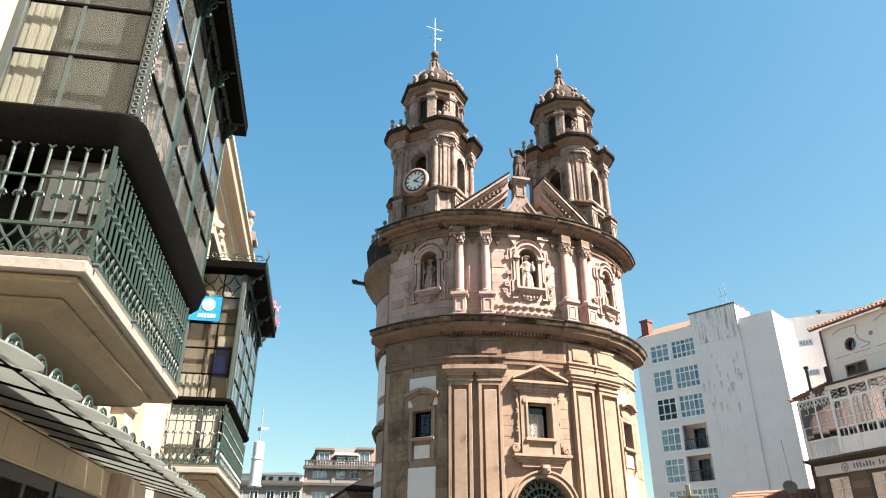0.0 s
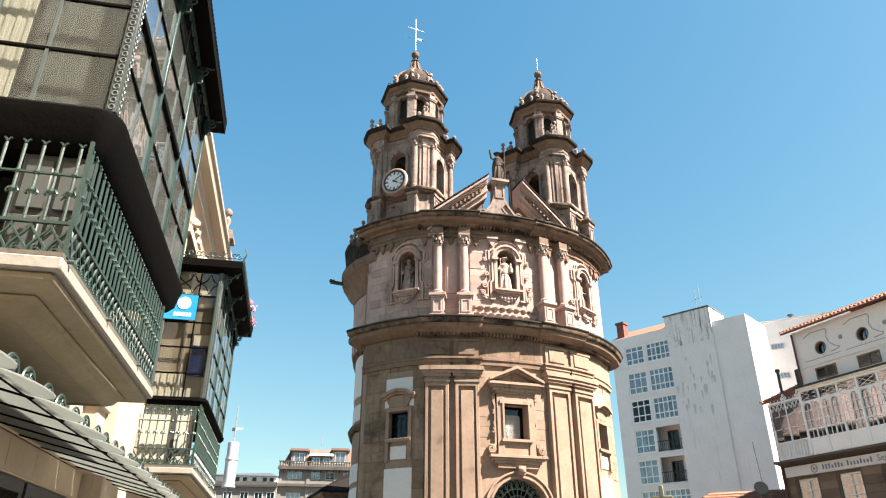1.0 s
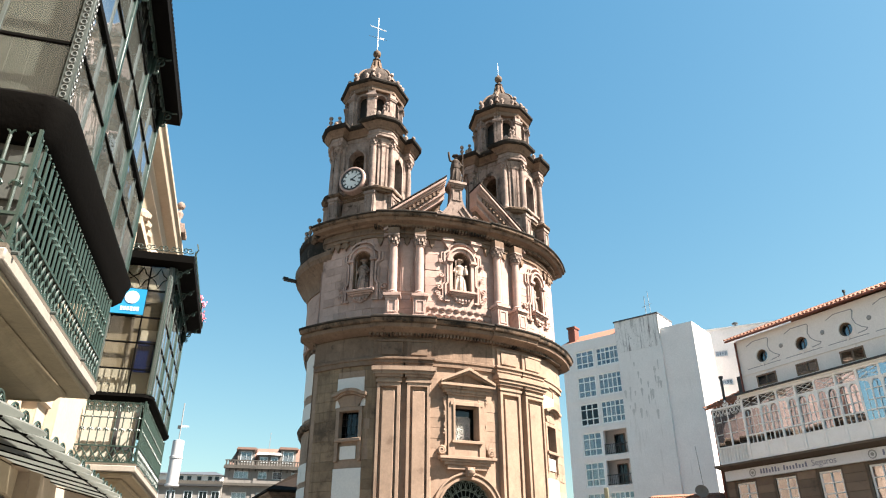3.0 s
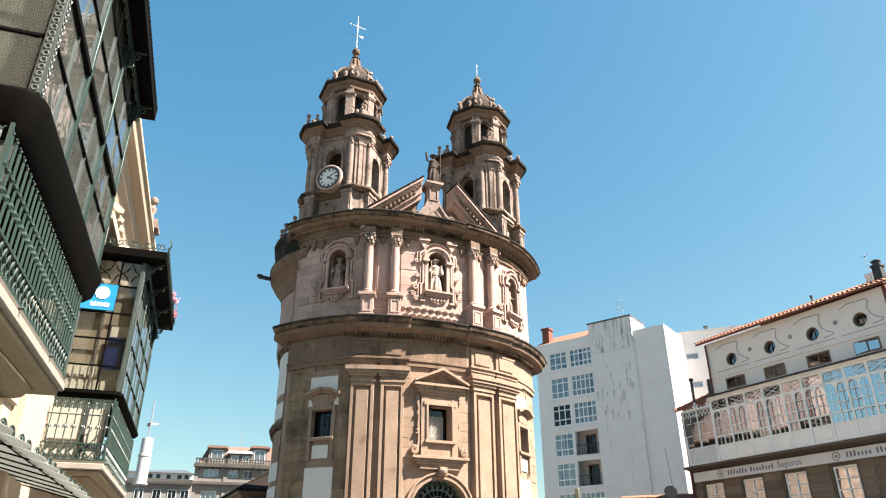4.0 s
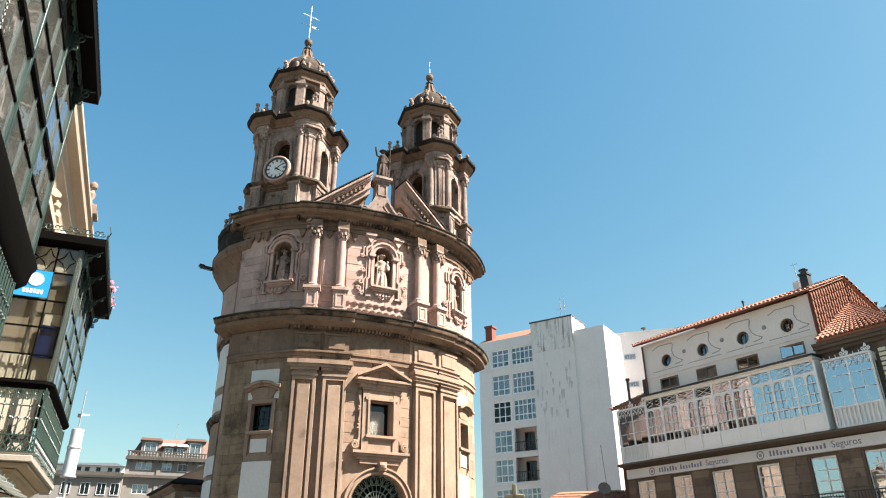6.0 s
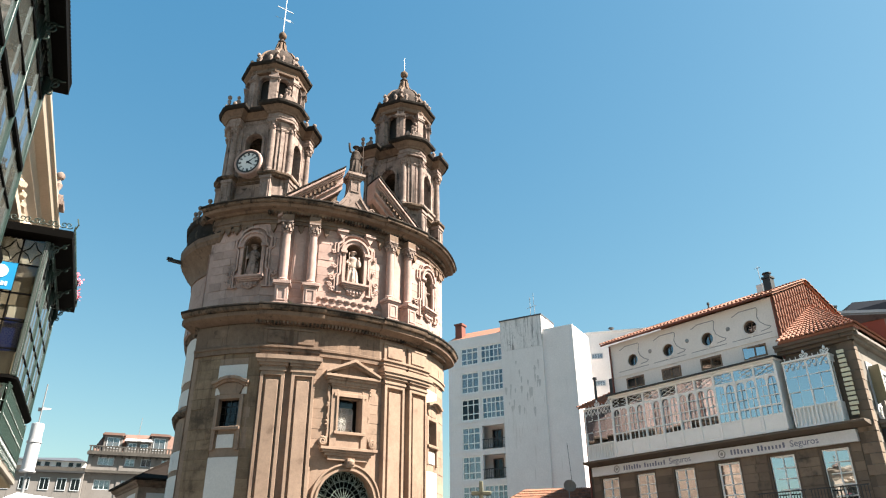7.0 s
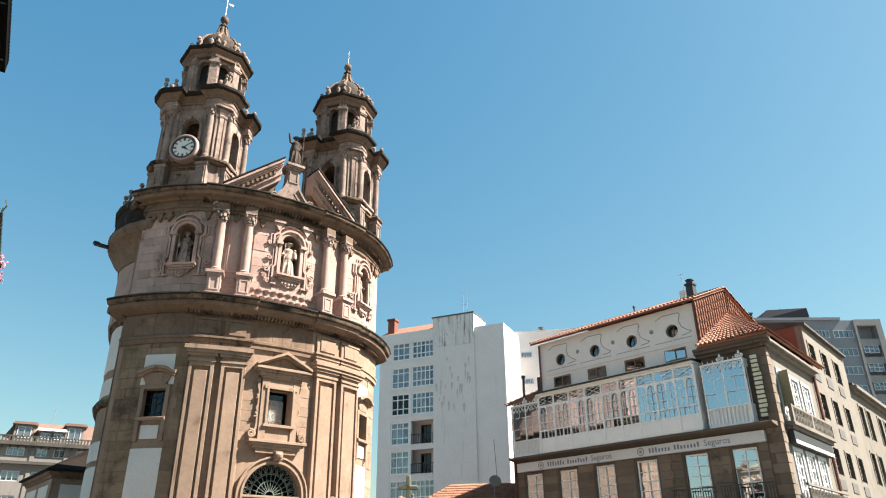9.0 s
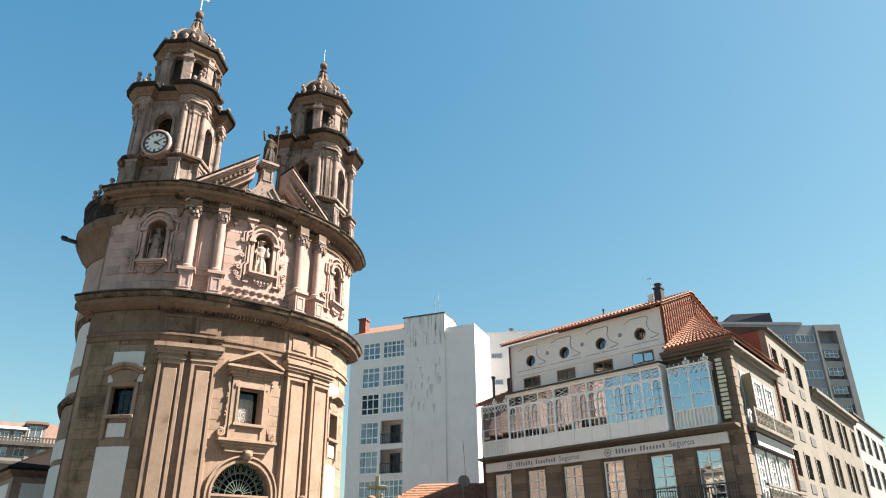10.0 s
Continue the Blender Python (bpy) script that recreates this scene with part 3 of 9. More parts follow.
# columns of the upper storey, in pairs on pedestals
column_m = Shape().lathe([(0.27, 13.52), (0.27, 13.6), (0.24, 13.62), (0.255, 13.68), (0.2, 13.74), (0.193, 13.8), (0.195, 14.6), (0.188, 15.3), (0.17, 16.0), (0.2, 16.03), (0.2, 16.08)], 20).mesh("shaft")
cap_s = Shape().lathe([(0.18, 16.07), (0.19, 16.2), (0.23, 16.36), (0.3, 16.48)], 16)
for ring, (zc, rr, k) in enumerate(((16.18, 0.21, 8), (16.32, 0.25, 8))):
    for i in range(k):
        m = Matrix.Rotation(2 * math.pi * (i + 0.5 * ring) / k, 4, 'Z') @ Matrix.Translation((0, -rr, zc))
        cap_s.ext([(-0.06, -0.09), (0.06, -0.09), (0.065, 0.03), (0.0, 0.09), (-0.065, 0.03)], -0.05, 0.03, m)
for i in range(4):
    m = Matrix.Rotation(math.pi / 4 + i * math.pi / 2, 4, 'Z') @ Matrix.Translation((0, -0.3, 16.45))
    cap_s.lathe([(0.03, -0.09), (0.07, -0.03), (0.07, 0.03), (0.03, 0.06)], 8, m)
cap_s.box(-0.27, 0.27, -0.27, 0.27, 16.53, 16.62)
cap_m = cap_s.mesh("capital")
ped_s = Shape()
for x0, x1, y0, z0, z1 in ((-0.35, 0.35, -0.38, 12.36, 12.5), (-0.29, 0.29, -0.32, 12.5, 13.3), (-0.33, 0.33, -0.36, 13.3, 13.38), (-0.39, 0.39, -0.42, 13.38, 13.52)):
    ped_s.box(x0, x1, y0, 0.3, z0, z1)
band([(-0.17, 12.62), (0.17, 12.62), (0.17, 13.18), (-0.17, 13.18)], 0.07, -0.35, -0.31, ped_s, True)
ped_m = ped_s.mesh("pedestal", 30)
for th in (-22.5, -14.7, 11.0, 18.4):
    a = radians(th)
    rc = 9.0 + bulge(th)
    at = pose(rc * math.sin(a), -rc * math.cos(a), 0, 0, 0, th)
    c = part("column", column_m, STONE_UP, chapel, "round granite column on a pedestal", at=at)
    # darker streaked granite puts the entablature's shade into the capital
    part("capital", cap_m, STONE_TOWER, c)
    part("pedestal", ped_m, STONE_UP, c, bevel=0.01)
    # console block of the entablature over the column
    part("entablature_block", Shape().box(-0.27, 0.27, -0.26, 0.3, 16.622, 16.93), STONE_WORN_SHADED, c)
for th in (-18.6, 14.7):
    part("raised_panel", Shape().box(-0.28, 0.28, -0.06, 0.05, 13.7, 16.35).box(-0.2, 0.2, -0.09, 0.0, 13.8, 16.2).wrap(RW, th), STONE_UP, chapel, bevel=0.01)

# plinth course of the upper storey
part("plinth_course", Shape().arc([(8.6, 12.3), (8.86, 12.3), (8.86, 12.52), (8.8, 12.56), (8.6, 12.56)], -WEND, WEND), STONE_UP, chapel)


def niche(th, zb, zt, w, rich):
    """A round-backed niche with an eared frame, a sill and scrolls."""
    r, dep = w / 2, 0.68
    s = Shape()
    k, hz = 10, zt - r
    ring = [(-r * math.cos(math.pi * i / k), dep * math.sin(math.pi * i / k)) for i in range(k + 1)]
    vs, fs = [], []
    for z in (zb - 0.02, hz):
        vs += [(x, y, z) for x, y in ring]
    fs += [(i, i + 1, i + k + 2, i + k + 1) for i in range(k)]
    levels = 5
    for j in range(1, levels + 1):
        a = math.pi / 2 * j / levels
        vs += [(x * math.cos(a), y * math.cos(a), hz + r * math.sin(a)) for x, y in ring]
    for j in range(levels):
        b = (k + 1) * (1 + j)
        fs += [(b + i, b + i + 1, b + k + 2 + i, b + k + 1 + i) for i in range(k)]
    fs.append(tuple(range(k + 1)))
    s.add([(x, y - 0.02, z) for x, y, z in vs], fs)
    # stained lining, with the recess's shadow also put into its colour
    n = part("niche", s.wrap(RW, th), STONE_WORN_SHADED, chapel, "round-headed niche with a moulded frame")
    # archivolt on small jambs
    f = Shape()
    path = [(-r - 0.09, zb)] + [(-(r + 0.09) * math.cos(math.pi * i / 14), hz + (r + 0.09) * math.sin(math.pi * i / 14)) for i in range(15)] + [(r + 0.09, zb)]
    band(path, 0.16, -0.12, 0.03, f)
    path = [(-(r + 0.21) * math.cos(math.pi * i / 14), hz + (r + 0.21) * math.sin(math.pi * i / 14)) for i in range(15)]
    band(path, 0.1, -0.2, 0.03, f)
    for sg in (-1, 1):
        a, b = sorted((sg * (r - 0.02), sg * (r + 0.3)))
        f.box(a, b, -0.22, 0.03, hz - 0.12, hz + 0.02)
    part("archivolt", f.wrap(RW, th), STONE_UP, n, bevel=0.008)
    # eared outer frame
    o = r + 0.36
    path = [(-o + 0.2, zb - 0.5), (-o, zb - 0.5), (-o, zb + 0.3), (-o + 0.1, zb + 0.42), (-o + 0.1, hz - 0.25), (-o - 0.05, hz - 0.1), (-o - 0.05, hz + 0.32), (-o + 0.16, hz + 0.46)]
    path += [(-(r + 0.36) * math.cos(a), hz + 0.12 + (r + 0.36) * math.sin(a)) for a in (0.75, 1.05, 1.35)]
    path = path + [(-x, z) for x, z in reversed(path)]
    f = band(path, 0.09, -0.13, 0.03)
    f = band([(x * 1.16, z + 0.02) for x, z in path], 0.06, -0.08, 0.03, f)
    part("outer_frame", f.wrap(RW, th), STONE_UP, n, bevel=0.006)
    # sill and apron
    f = Shape()
    for z0, z1, e, y in ((zb - 0.1, zb, 0.22, -0.34), (zb - 0.18, zb - 0.1, 0.16, -0.26), (zb - 0.26, zb - 0.18, 0.08, -0.18)):
        f.box(-r - e, r + e, y, 0.2, z0, z1)
    f.ext([(-r, zb - 0.26), (-r * 0.6, zb - 0.5), (0, zb - 0.62), (r * 0.6, zb - 0.5), (r, zb - 0.26)][::1], -0.1, 0.03)
    for i in range(-2, 3):
        f.lathe([(0.02, -0.12), (0.07, -0.05), (0.06, 0.05), (0.02, 0.1)], 8, Matrix.Translation((i * 0.16, -0.1, zb - 0.42 + 0.02 * abs(i))))
    part("sill", f.wrap(RW, th), STONE_UP, n, bevel=0.008)
    # scrolls beside and consoles above
    for sg in (-1, 1):
        for cx, cz, rr in ((o + 0.3, zb + 0.15, 0.16), (o + 0.38, zb - 0.2, 0.13), (o + 0.22, zb - 0.42, 0.12)) + (((o + 0.2, zb + 0.75, 0.12), (o + 0.25, zb + 1.5, 0.1)) if rich else ()):
            part("scroll", Shape().tube([(sg * x, y, z) for x, y, z in spiral(cx, cz, rr, 1.3, 0.5, -0.08)], 0.045, 6).wrap(RW, th), STONE_UP, n)
        if rich:
            f = Shape().ext([(sg * (r + 0.25) - 0.22, 16.62), (sg * (r + 0.25) - 0.16, 16.45), (sg * (r + 0.25), 16.18), (sg * (r + 0.25) + 0.16, 16.45), (sg * (r + 0.25) + 0.22, 16.62)], -0.2, 0.03)
            f.box(sg * (r + 0.25) - 0.27, sg * (r + 0.25) + 0.27, -0.28, 0.03, 16.56, 16.7)
            f.box(sg * (r + 0.25) - 0.22, sg * (r + 0.25) + 0.22, -0.2, 0.03, 16.46, 16.56)
            part("console", f.wrap(RW, th), STONE_UP, n)
    return n


niche(-1.1, 14.0, 16.08, 0.92, True)
niche(-32.4, 13.92, 15.95, 0.86, False)
niche(30.6, 13.92, 15.95, 0.86, False)

# two rows of scallop shells below the middle niche
shell_s = Shape()
vs = [(0, -0.02, 0.15)]
for j in range(1, 5):
    a = math.pi / 2 * j / 4
    vs += [(0.17 * math.sin(a) * math.cos(b), -0.11 * math.cos(a) - 0.0, -0.14 * math.sin(a) * math.sin(b)) for b in [math.pi * (0.0 + i / 8) for i in range(9)]]
vs[0] = (0, -0.12, 0.02)
fs = [(0, 1 + i, 2 + i) for i in range(8)]
for j in range(3):
    fs += [(1 + 9 * j + i, 1 + 9 * (j + 1) + i, 2 + 9 * (j + 1) + i, 2 + 9 * j + i) for i in range(8)]
shell_s.add(vs, fs).box(-0.17, 0.17, -0.05, 0.0, -0.02, 0.02)
shell_m = shell_s.mesh("shell")
for row, z in ((0, 13.1), (1, 12.78)):
    for i in range(10 + row):
        x = (i - (9 + row) / 2) * 0.35
        th = x / RW * 57.3 - 1.4
        a = radians(th)
        part("shell", shell_m, STONE_UP, up_wall, at=pose((RW + bulge(th)) * math.sin(a), -(RW + bulge(th)) * math.cos(a), z, 0, 0, th))

# middle window of the lower storey
w = Shape()
for x0, x1, y, z0, z1 in ((-0.86, -0.56, -0.16, 6.42, 9.05), (0.56, 0.86, -0.16, 6.42, 9.05), (-0.86, 0.86, -0.16, 8.6, 9.05), (-0.56, 0.56, -0.1, 6.42, 7.08)):
    w.box(x0, x1, y, 0.05, z0, z1)
for x0, x1, y, z0, z1 in ((-0.64, -0.545, -0.22, 6.98, 8.72), (0.545, 0.64, -0.22, 6.98, 8.72), (-0.75, 0.75, -0.22, 8.6, 8.76), (-0.7, 0.7, -0.26, 6.98, 7.1), (-0.92, 0.92, -0.24, 9.05, 9.14)):
    w.box(x0, x1, y, 0.05, z0, z1)
win = part("middle_window", w.wrap(RW, -0.4), STONE_LOW, chapel, "tall window with a carved surround and a pediment", bevel=0.012)
w = Shape().box(-1.24, 1.24, -0.5, 0.05, 9.4, 9.52).box(-1.14, 1.14, -0.4, 0.05, 9.3, 9.4).box(-1.04, 1.04, -0.3, 0.05, 9.14, 9.3)
for sg in (-1, 1):
    w.ext([(sg * 1.24, 9.52), (0, 10.1), (0, 10.24), (sg * 1.24, 9.64)][::sg], -0.55, 0.05)
    w.ext([(sg * 1.1, 9.54), (0, 10.02), (0, 10.09), (sg * 1.1, 9.6)][::sg], -0.44, 0.05)
w.ext([(-1.05, 9.52), (1.05, 9.52), (0, 10.04)], -0.16, 0.05)
part("pediment", w.wrap(RW, -0.4), STONE_LOW, win, bevel=0.012)
w = Shape()
for z0, z1, e, y in ((6.3, 6.42, 1.26, -0.42), (6.2, 6.3, 1.16, -0.34), (6.08, 6.2, 1.04, -0.26), (5.9, 6.08, 0.9, -0.18)):
    w.box(-e, e, y, 0.05, z0, z1)
part("sill", w.wrap(RW, -0.4), STONE_LOW, win, bevel=0.012)
for sg in (-1, 1):
    stem = [(sg * x, z) for x, z in ((1.08, 6.5), (1.0, 6.75), (0.93, 7.0), (0.93, 7.6), (0.98, 7.75), (0.93, 7.9), (0.93, 8.5), (0.99, 8.68), (0.98, 8.86))]
    part("scroll_stem", band(stem, 0.1, -0.12, 0.05).wrap(RW, -0.4), STONE_LOW, win)
    for cx, cz, rr, tr in ((1.02, 8.92, 0.09, 1.0), (1.06, 7.42, 0.12, 0.62), (1.05, 8.2, 0.1, 0.55)) if sg < 0 else ((1.0, 8.85, 0.1, 0.7),):
        part("scroll", Shape().tube([(sg * x, y, z) for x, y, z in spiral(cx, cz, rr, tr, 1.6, -0.1)], 0.045, 7).wrap(RW, -0.4), STONE_LOW, win)
    part("volute", Shape().tube([(sg * x, y, z) for x, y, z in spiral(1.14, 6.66, 0.17, 1.9, 1.2, -0.14, 26)], 0.055, 7).lathe([(0.02, -0.08), (0.2, -0.08), (0.2, 0.05), (0.02, 0.05)], 16, Matrix.Translation((sg * 1.14, 0, 6.66)) @ Matrix.Rotation(-math.pi / 2, 4, 'X')).wrap(RW, -0.4), STONE_LOW, win)
part("pane", Shape().box(-0.55, 0.55, 0.34, 0.36, 7.05, 8.62).wrap(RW, -0.4), DARK_GLASS, win, "dark window glass")
g = Shape()
for i in range(3):
    for j in range(4):
        cx, cz = -0.36 + i * 0.27, 7.24 + j * 0.27
        if i < 3 and cz < 8.1:
            g.tube([(cx + 0.15 * math.cos(k * math.pi / 6), 0.28, cz + 0.15 * math.sin(k * math.pi / 6)) for k in range(12)], 0.018, 5, True)
            for k in range(2):
                b = k * math.pi / 2 + math.pi / 4
                g.tube([(cx + 0.15 * math.cos(b), 0.28, cz + 0.15 * math.sin(b)), (cx - 0.15 * math.cos(b), 0.28, cz - 0.15 * math.sin(b))], 0.015, 5)
part("grille", g.wrap(RW, -0.4), LATTICE, win, "pale interlaced metal grille")
# dark sheet in place of the unlit room behind the window
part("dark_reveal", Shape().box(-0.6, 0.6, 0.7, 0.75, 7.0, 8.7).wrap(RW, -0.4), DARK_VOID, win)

# side windows with small curved hoods
for sgn in (-1, 1):
    th = sgn * 34.0
    w = Shape()
    for x0, x1, y, z0, z1 in ((-0.62, -0.46, -0.1, 6.2, 8.45), (0.46, 0.62, -0.1, 6.2, 8.45), (-0.62, 0.62, -0.1, 8.32, 8.5), (-0.6, 0.6, -0.18, 7.02, 7.15)):
        w.box(x0, x1, y, 0.05, z0, z1)
    sw = part("side_window", w.wrap(RW, th), STONE_LOW, chapel, "small window under a curved stone hood", bevel=0.01)
    hood = [(-0.8, 8.98), (-0.62, 9.02), (-0.4, 9.14), (-0.15, 9.2), (0.15, 9.2), (0.4, 9.14), (0.62, 9.02), (0.8, 8.98)]
    w = band([(x, z - 0.0) for x, z in hood], 0.13, -0.34, 0.05)
    w = band([(x * 0.93, z - 0.11) for x, z in hood], 0.1, -0.22, 0.05, w)
    w.ext([(-0.6, 8.84), (-0.42, 8.5), (0.42, 8.5), (0.6, 8.84), (0.3, 9.0), (-0.3, 9.0)], -0.1, 0.05)
    part("hood", w.wrap(RW, th), STONE_LOW, sw, bevel=0.008)
    part("pane", Shape().box(-0.48, 0.48, 0.3, 0.32, 7.1, 8.36).wrap(RW, th), DARK_GLASS, sw)
    for q0, q1 in ((-0.72, -0.5), (0.5, 0.72)):
        part("plaster_strip", Shape().box(q0, q1, -0.014, 0.03, 8.51, 8.84).wrap(RW, th), PLASTER_WHITE, sw, "white plastered strip")
    b = Shape()
    for x in (-0.24, 0.0, 0.24):
        b.box(x - 0.008, x + 0.008, 0.26, 0.28, 7.1, 8.36)
    for z in (7.4, 7.75, 8.05):
        b.box(-0.48, 0.48, 0.26, 0.28, z - 0.008, z + 0.008)
    part("bars", b.wrap(RW, th), IRON, sw)
    part("dark_reveal", Shape().box(-0.55, 0.55, 0.7, 0.75, 7.0, 8.45).wrap(RW, th), DARK_VOID, sw)

# portal: arch, fanlight and door
w = Shape()
for r0, wd, y in ((1.33, 0.1, -0.16), (1.43, 0.12, -0.1), (1.52, 0.08, -0.2)):
    path = [(-r0, 0.0)] + [(-r0 * math.cos(math.pi * i / 22), 4.24 + r0 * math.sin(math.pi * i / 22)) for i in range(23)] + [(r0, 0.0)]
    band(path, wd, y, 0.05, w)
w.box(-0.16, 0.16, -0.4, 0.05, 5.62, 5.98).lathe([(0.02, -0.17), (0.15, -0.08), (0.16, 0.05), (0.05, 0.15)], 10, Matrix.Translation((0, -0.36, 5.8)))
for sg in (-1, 1):
    a, b = sorted((sg * 1.64, sg * 1.71))
    w.box(a, b, -0.06, 0.05, 0.0, 5.9)
portal = part("portal", w.wrap(RW, 0), STONE_LOW, chapel, "round-arched portal with a fanlight", bevel=0.01)
part("lintel", Shape().box(-1.27, 1.27, -0.04, 0.4, 4.02, 4.24).box(-1.3, 1.3, -0.1, 0.3, 4.16, 4.25).wrap(RW, 0), STONE_LOW, portal)
for sg in (-1, 1):
    a, b = sorted((sg * 0.01, sg * 1.27))
    d = Shape().box(a, b, 0.22, 0.3, 0.0, 4.02)
    for z0 in (0.3, 1.6, 2.9):
        d.box(a + 0.14, b - 0.14, 0.18, 0.22, z0, z0 + 1.1)
    part("door_leaf", d.wrap(RW, 0), WOOD_DOOR, portal, "brown panelled door leaf")
part("fanlight", Shape().ext([(1.28, 4.24)] + [(1.28 * math.cos(math.pi * i / 20), 4.24 + 1.28 * math.sin(math.pi * i / 20)) for i in range(1, 21)], 0.32, 0.34).wrap(RW, 0), DARK_GLASS, portal)
g = Shape()
for i in range(13):
    a = math.pi * i / 12
    g.tube([(0.2 * math.cos(a), 0.25, 4.26 + 0.2 * math.sin(a)), (0.86 * math.cos(a), 0.25, 4.26 + 0.86 * math.sin(a))], 0.011, 5)
for rr in (0.2, 0.6, 0.86, 1.25):
    g.tube([(rr * math.cos(math.pi * i / 24), 0.25, 4.26 + rr * math.sin(math.pi * i / 24)) for i in range(25)], 0.014, 5)
for i in range(12):
    a = math.pi * (i + 0.5) / 12
    g.tube([(1.06 * math.cos(a) + 0.16 * math.cos(k * math.pi / 5), 0.25, 4.26 + 1.06 * math.sin(a) + 0.16 * math.sin(k * math.pi / 5)) for k in range(10)], 0.01, 5, True)
    for q in (-0.5, 0.5):
        b = math.pi * (i + 0.5 + q) / 12
        g.tube([(0.86 * math.cos(b), 0.25, 4.26 + 0.86 * math.sin(b)), (1.25 * math.cos(a), 0.25, 4.26 + 1.25 * math.sin(a))], 0.009, 5)
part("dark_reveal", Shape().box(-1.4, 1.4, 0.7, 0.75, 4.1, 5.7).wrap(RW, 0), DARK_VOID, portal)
part("fan_grille", g.wrap(RW, 0), LATTICE_GREEN, portal, "pale interlaced fan grille")

# broken pediment over the upper cornice, its middle a little off the axis
GX = -0.2


def slid(shape, dx):
    shape.v = [(x + dx, y, z) for x, y, z in shape.v]
    return shape


for sg in (-1, 1):
    s = Shape()
    for dz0, dz1, y0 in ((0.0, -0.14, -0.62), (-0.14, -0.24, -0.5), (-0.24, -0.32, -0.4), (-0.32, -0.62, -0.24), (-0.62, -0.74, -0.32), (-0.74, -1.0, -0.14)):
        s.ext([(sg * 3.72, 17.6 + dz1), (sg * 0.85, 19.92 + dz1), (sg * 0.85, 19.92 + dz0), (sg * 3.72, 17.6 + dz0)][::-sg], y0, 0.55)
    # gable field toned dark to hold the shade of its recess
    part("tympanum", slid(Shape().ext([(sg * 3.1, 17.5), (sg * 0.98, 17.5), (sg * 0.98, 19.1)][::-sg], 0.2, 0.5), GX).wrap(RW, 0), STONE_WORN_SHADED, chapel, "recessed gable field")
    part("raking_cap", slid(Shape().ext([(sg * 3.76, 17.62), (sg * 0.84, 19.95), (sg * 0.84, 20.02), (sg * 3.76, 17.69)][::-sg], -0.66, 0.55), GX).wrap(RW, 0), SOOT_STONE, chapel, "blackened top of the raking cornice")
    rake = part("raking_cornice", slid(s, GX).wrap(RW, 0), STONE_UP, chapel, "broken pediment with moulded raking cornice", bevel=0.012)
    for i in range(13):
        q = (i + 1.2) / 15
        cx, cz = sg * (3.72 - 2.87 * q), 17.6 + 2.32 * q - 0.47
        part("dentil", slid(Shape().box(cx - 0.05, cx + 0.05, -0.34, -0.22, cz - 0.1, cz + 0.08), GX).wrap(RW, 0), STONE_WORN_SHADED, rake)
GP = -0.4
s = Shape()
prof = [(-1.25, 17.7), (1.25, 17.7), (1.0, 17.95), (0.72, 18.2), (0.5, 18.5), (0.36, 18.8), (0.3, 19.05), (0.28, 19.4), (0.28, 19.72), (-0.28, 19.72), (-0.28, 19.4), (-0.3, 19.05), (-0.36, 18.8), (-0.5, 18.5), (-0.72, 18.2), (-1.0, 17.95)]
s.ext(prof, -0.16, 0.45)
s.box(-0.34, 0.34, -0.24, 0.5, 19.64, 19.72).box(-0.4, 0.4, -0.32, 0.55, 19.72, 19.82).box(-0.45, 0.45, -0.38, 0.6, 19.82, 19.95)
band([(-0.2, 19.55), (0.2, 19.55), (0.2, 18.95), (-0.2, 18.95)], 0.06, -0.2, -0.14, s, True)
for sg in (-1, 1):
    band([(sg * 0.95, 17.8), (sg * 0.6, 18.2), (sg * 0.3, 18.62)], 0.1, -0.24, -0.12, s)
    band([(sg * 0.55, 17.75), (sg * 0.1, 18.35)], 0.09, -0.22, -0.12, s)
    s.tube(spiral(sg * 0.92, 17.98, 0.18, 1.3, 0.4, -0.2), 0.05, 6)
s.ext([(-0.22, 17.95), (0.0, 17.75), (0.22, 17.95), (0.0, 18.2)], -0.26, -0.12)
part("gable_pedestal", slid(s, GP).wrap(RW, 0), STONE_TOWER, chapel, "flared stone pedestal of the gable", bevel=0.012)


def octagon(half, cut):
    """A square of half-width half with corners cut by the chamfer width cut, one side facing -y."""
    e = half - cut / math.sqrt(2)
    return [(-e, -half), (e, -half), (half, -e), (half, e), (e, half), (-e, half), (-half, e), (-half, -e)]


def tower_plan(d, e):
    """The towers' outline: each front steps forward by e over its two columns, and the corner piers stand out between them."""
    out = []
    for k in range(4):
        for pts, turn_ in (([(-1.32, d + e), (-0.78, d + e), (-0.78, d), (0.78, d), (0.78, d + e), (1.32, d + e)], 0), ([(-0.3, d + e + 0.42), (0.3, d + e + 0.42)], 45)):
            m = Matrix.Rotation(math.pi / 2 * k + radians(turn_), 2)
            out += [tuple(m @ Vector((px, -py))) for px, py in pts]
    return out


def ring8(r):
    """An octagon of apothem r, one side facing -y."""
    return [(r / math.cos(math.pi / 8) * math.cos(math.pi / 4 * k + math.pi / 8), r / math.cos(math.pi / 8) * math.sin(math.pi / 4 * k + math.pi / 8)) for k in range(8)]


def rot(k, n=4, half=0.0):
    return Matrix.Rotation(2 * math.pi * (k + half) / n, 4, 'Z')


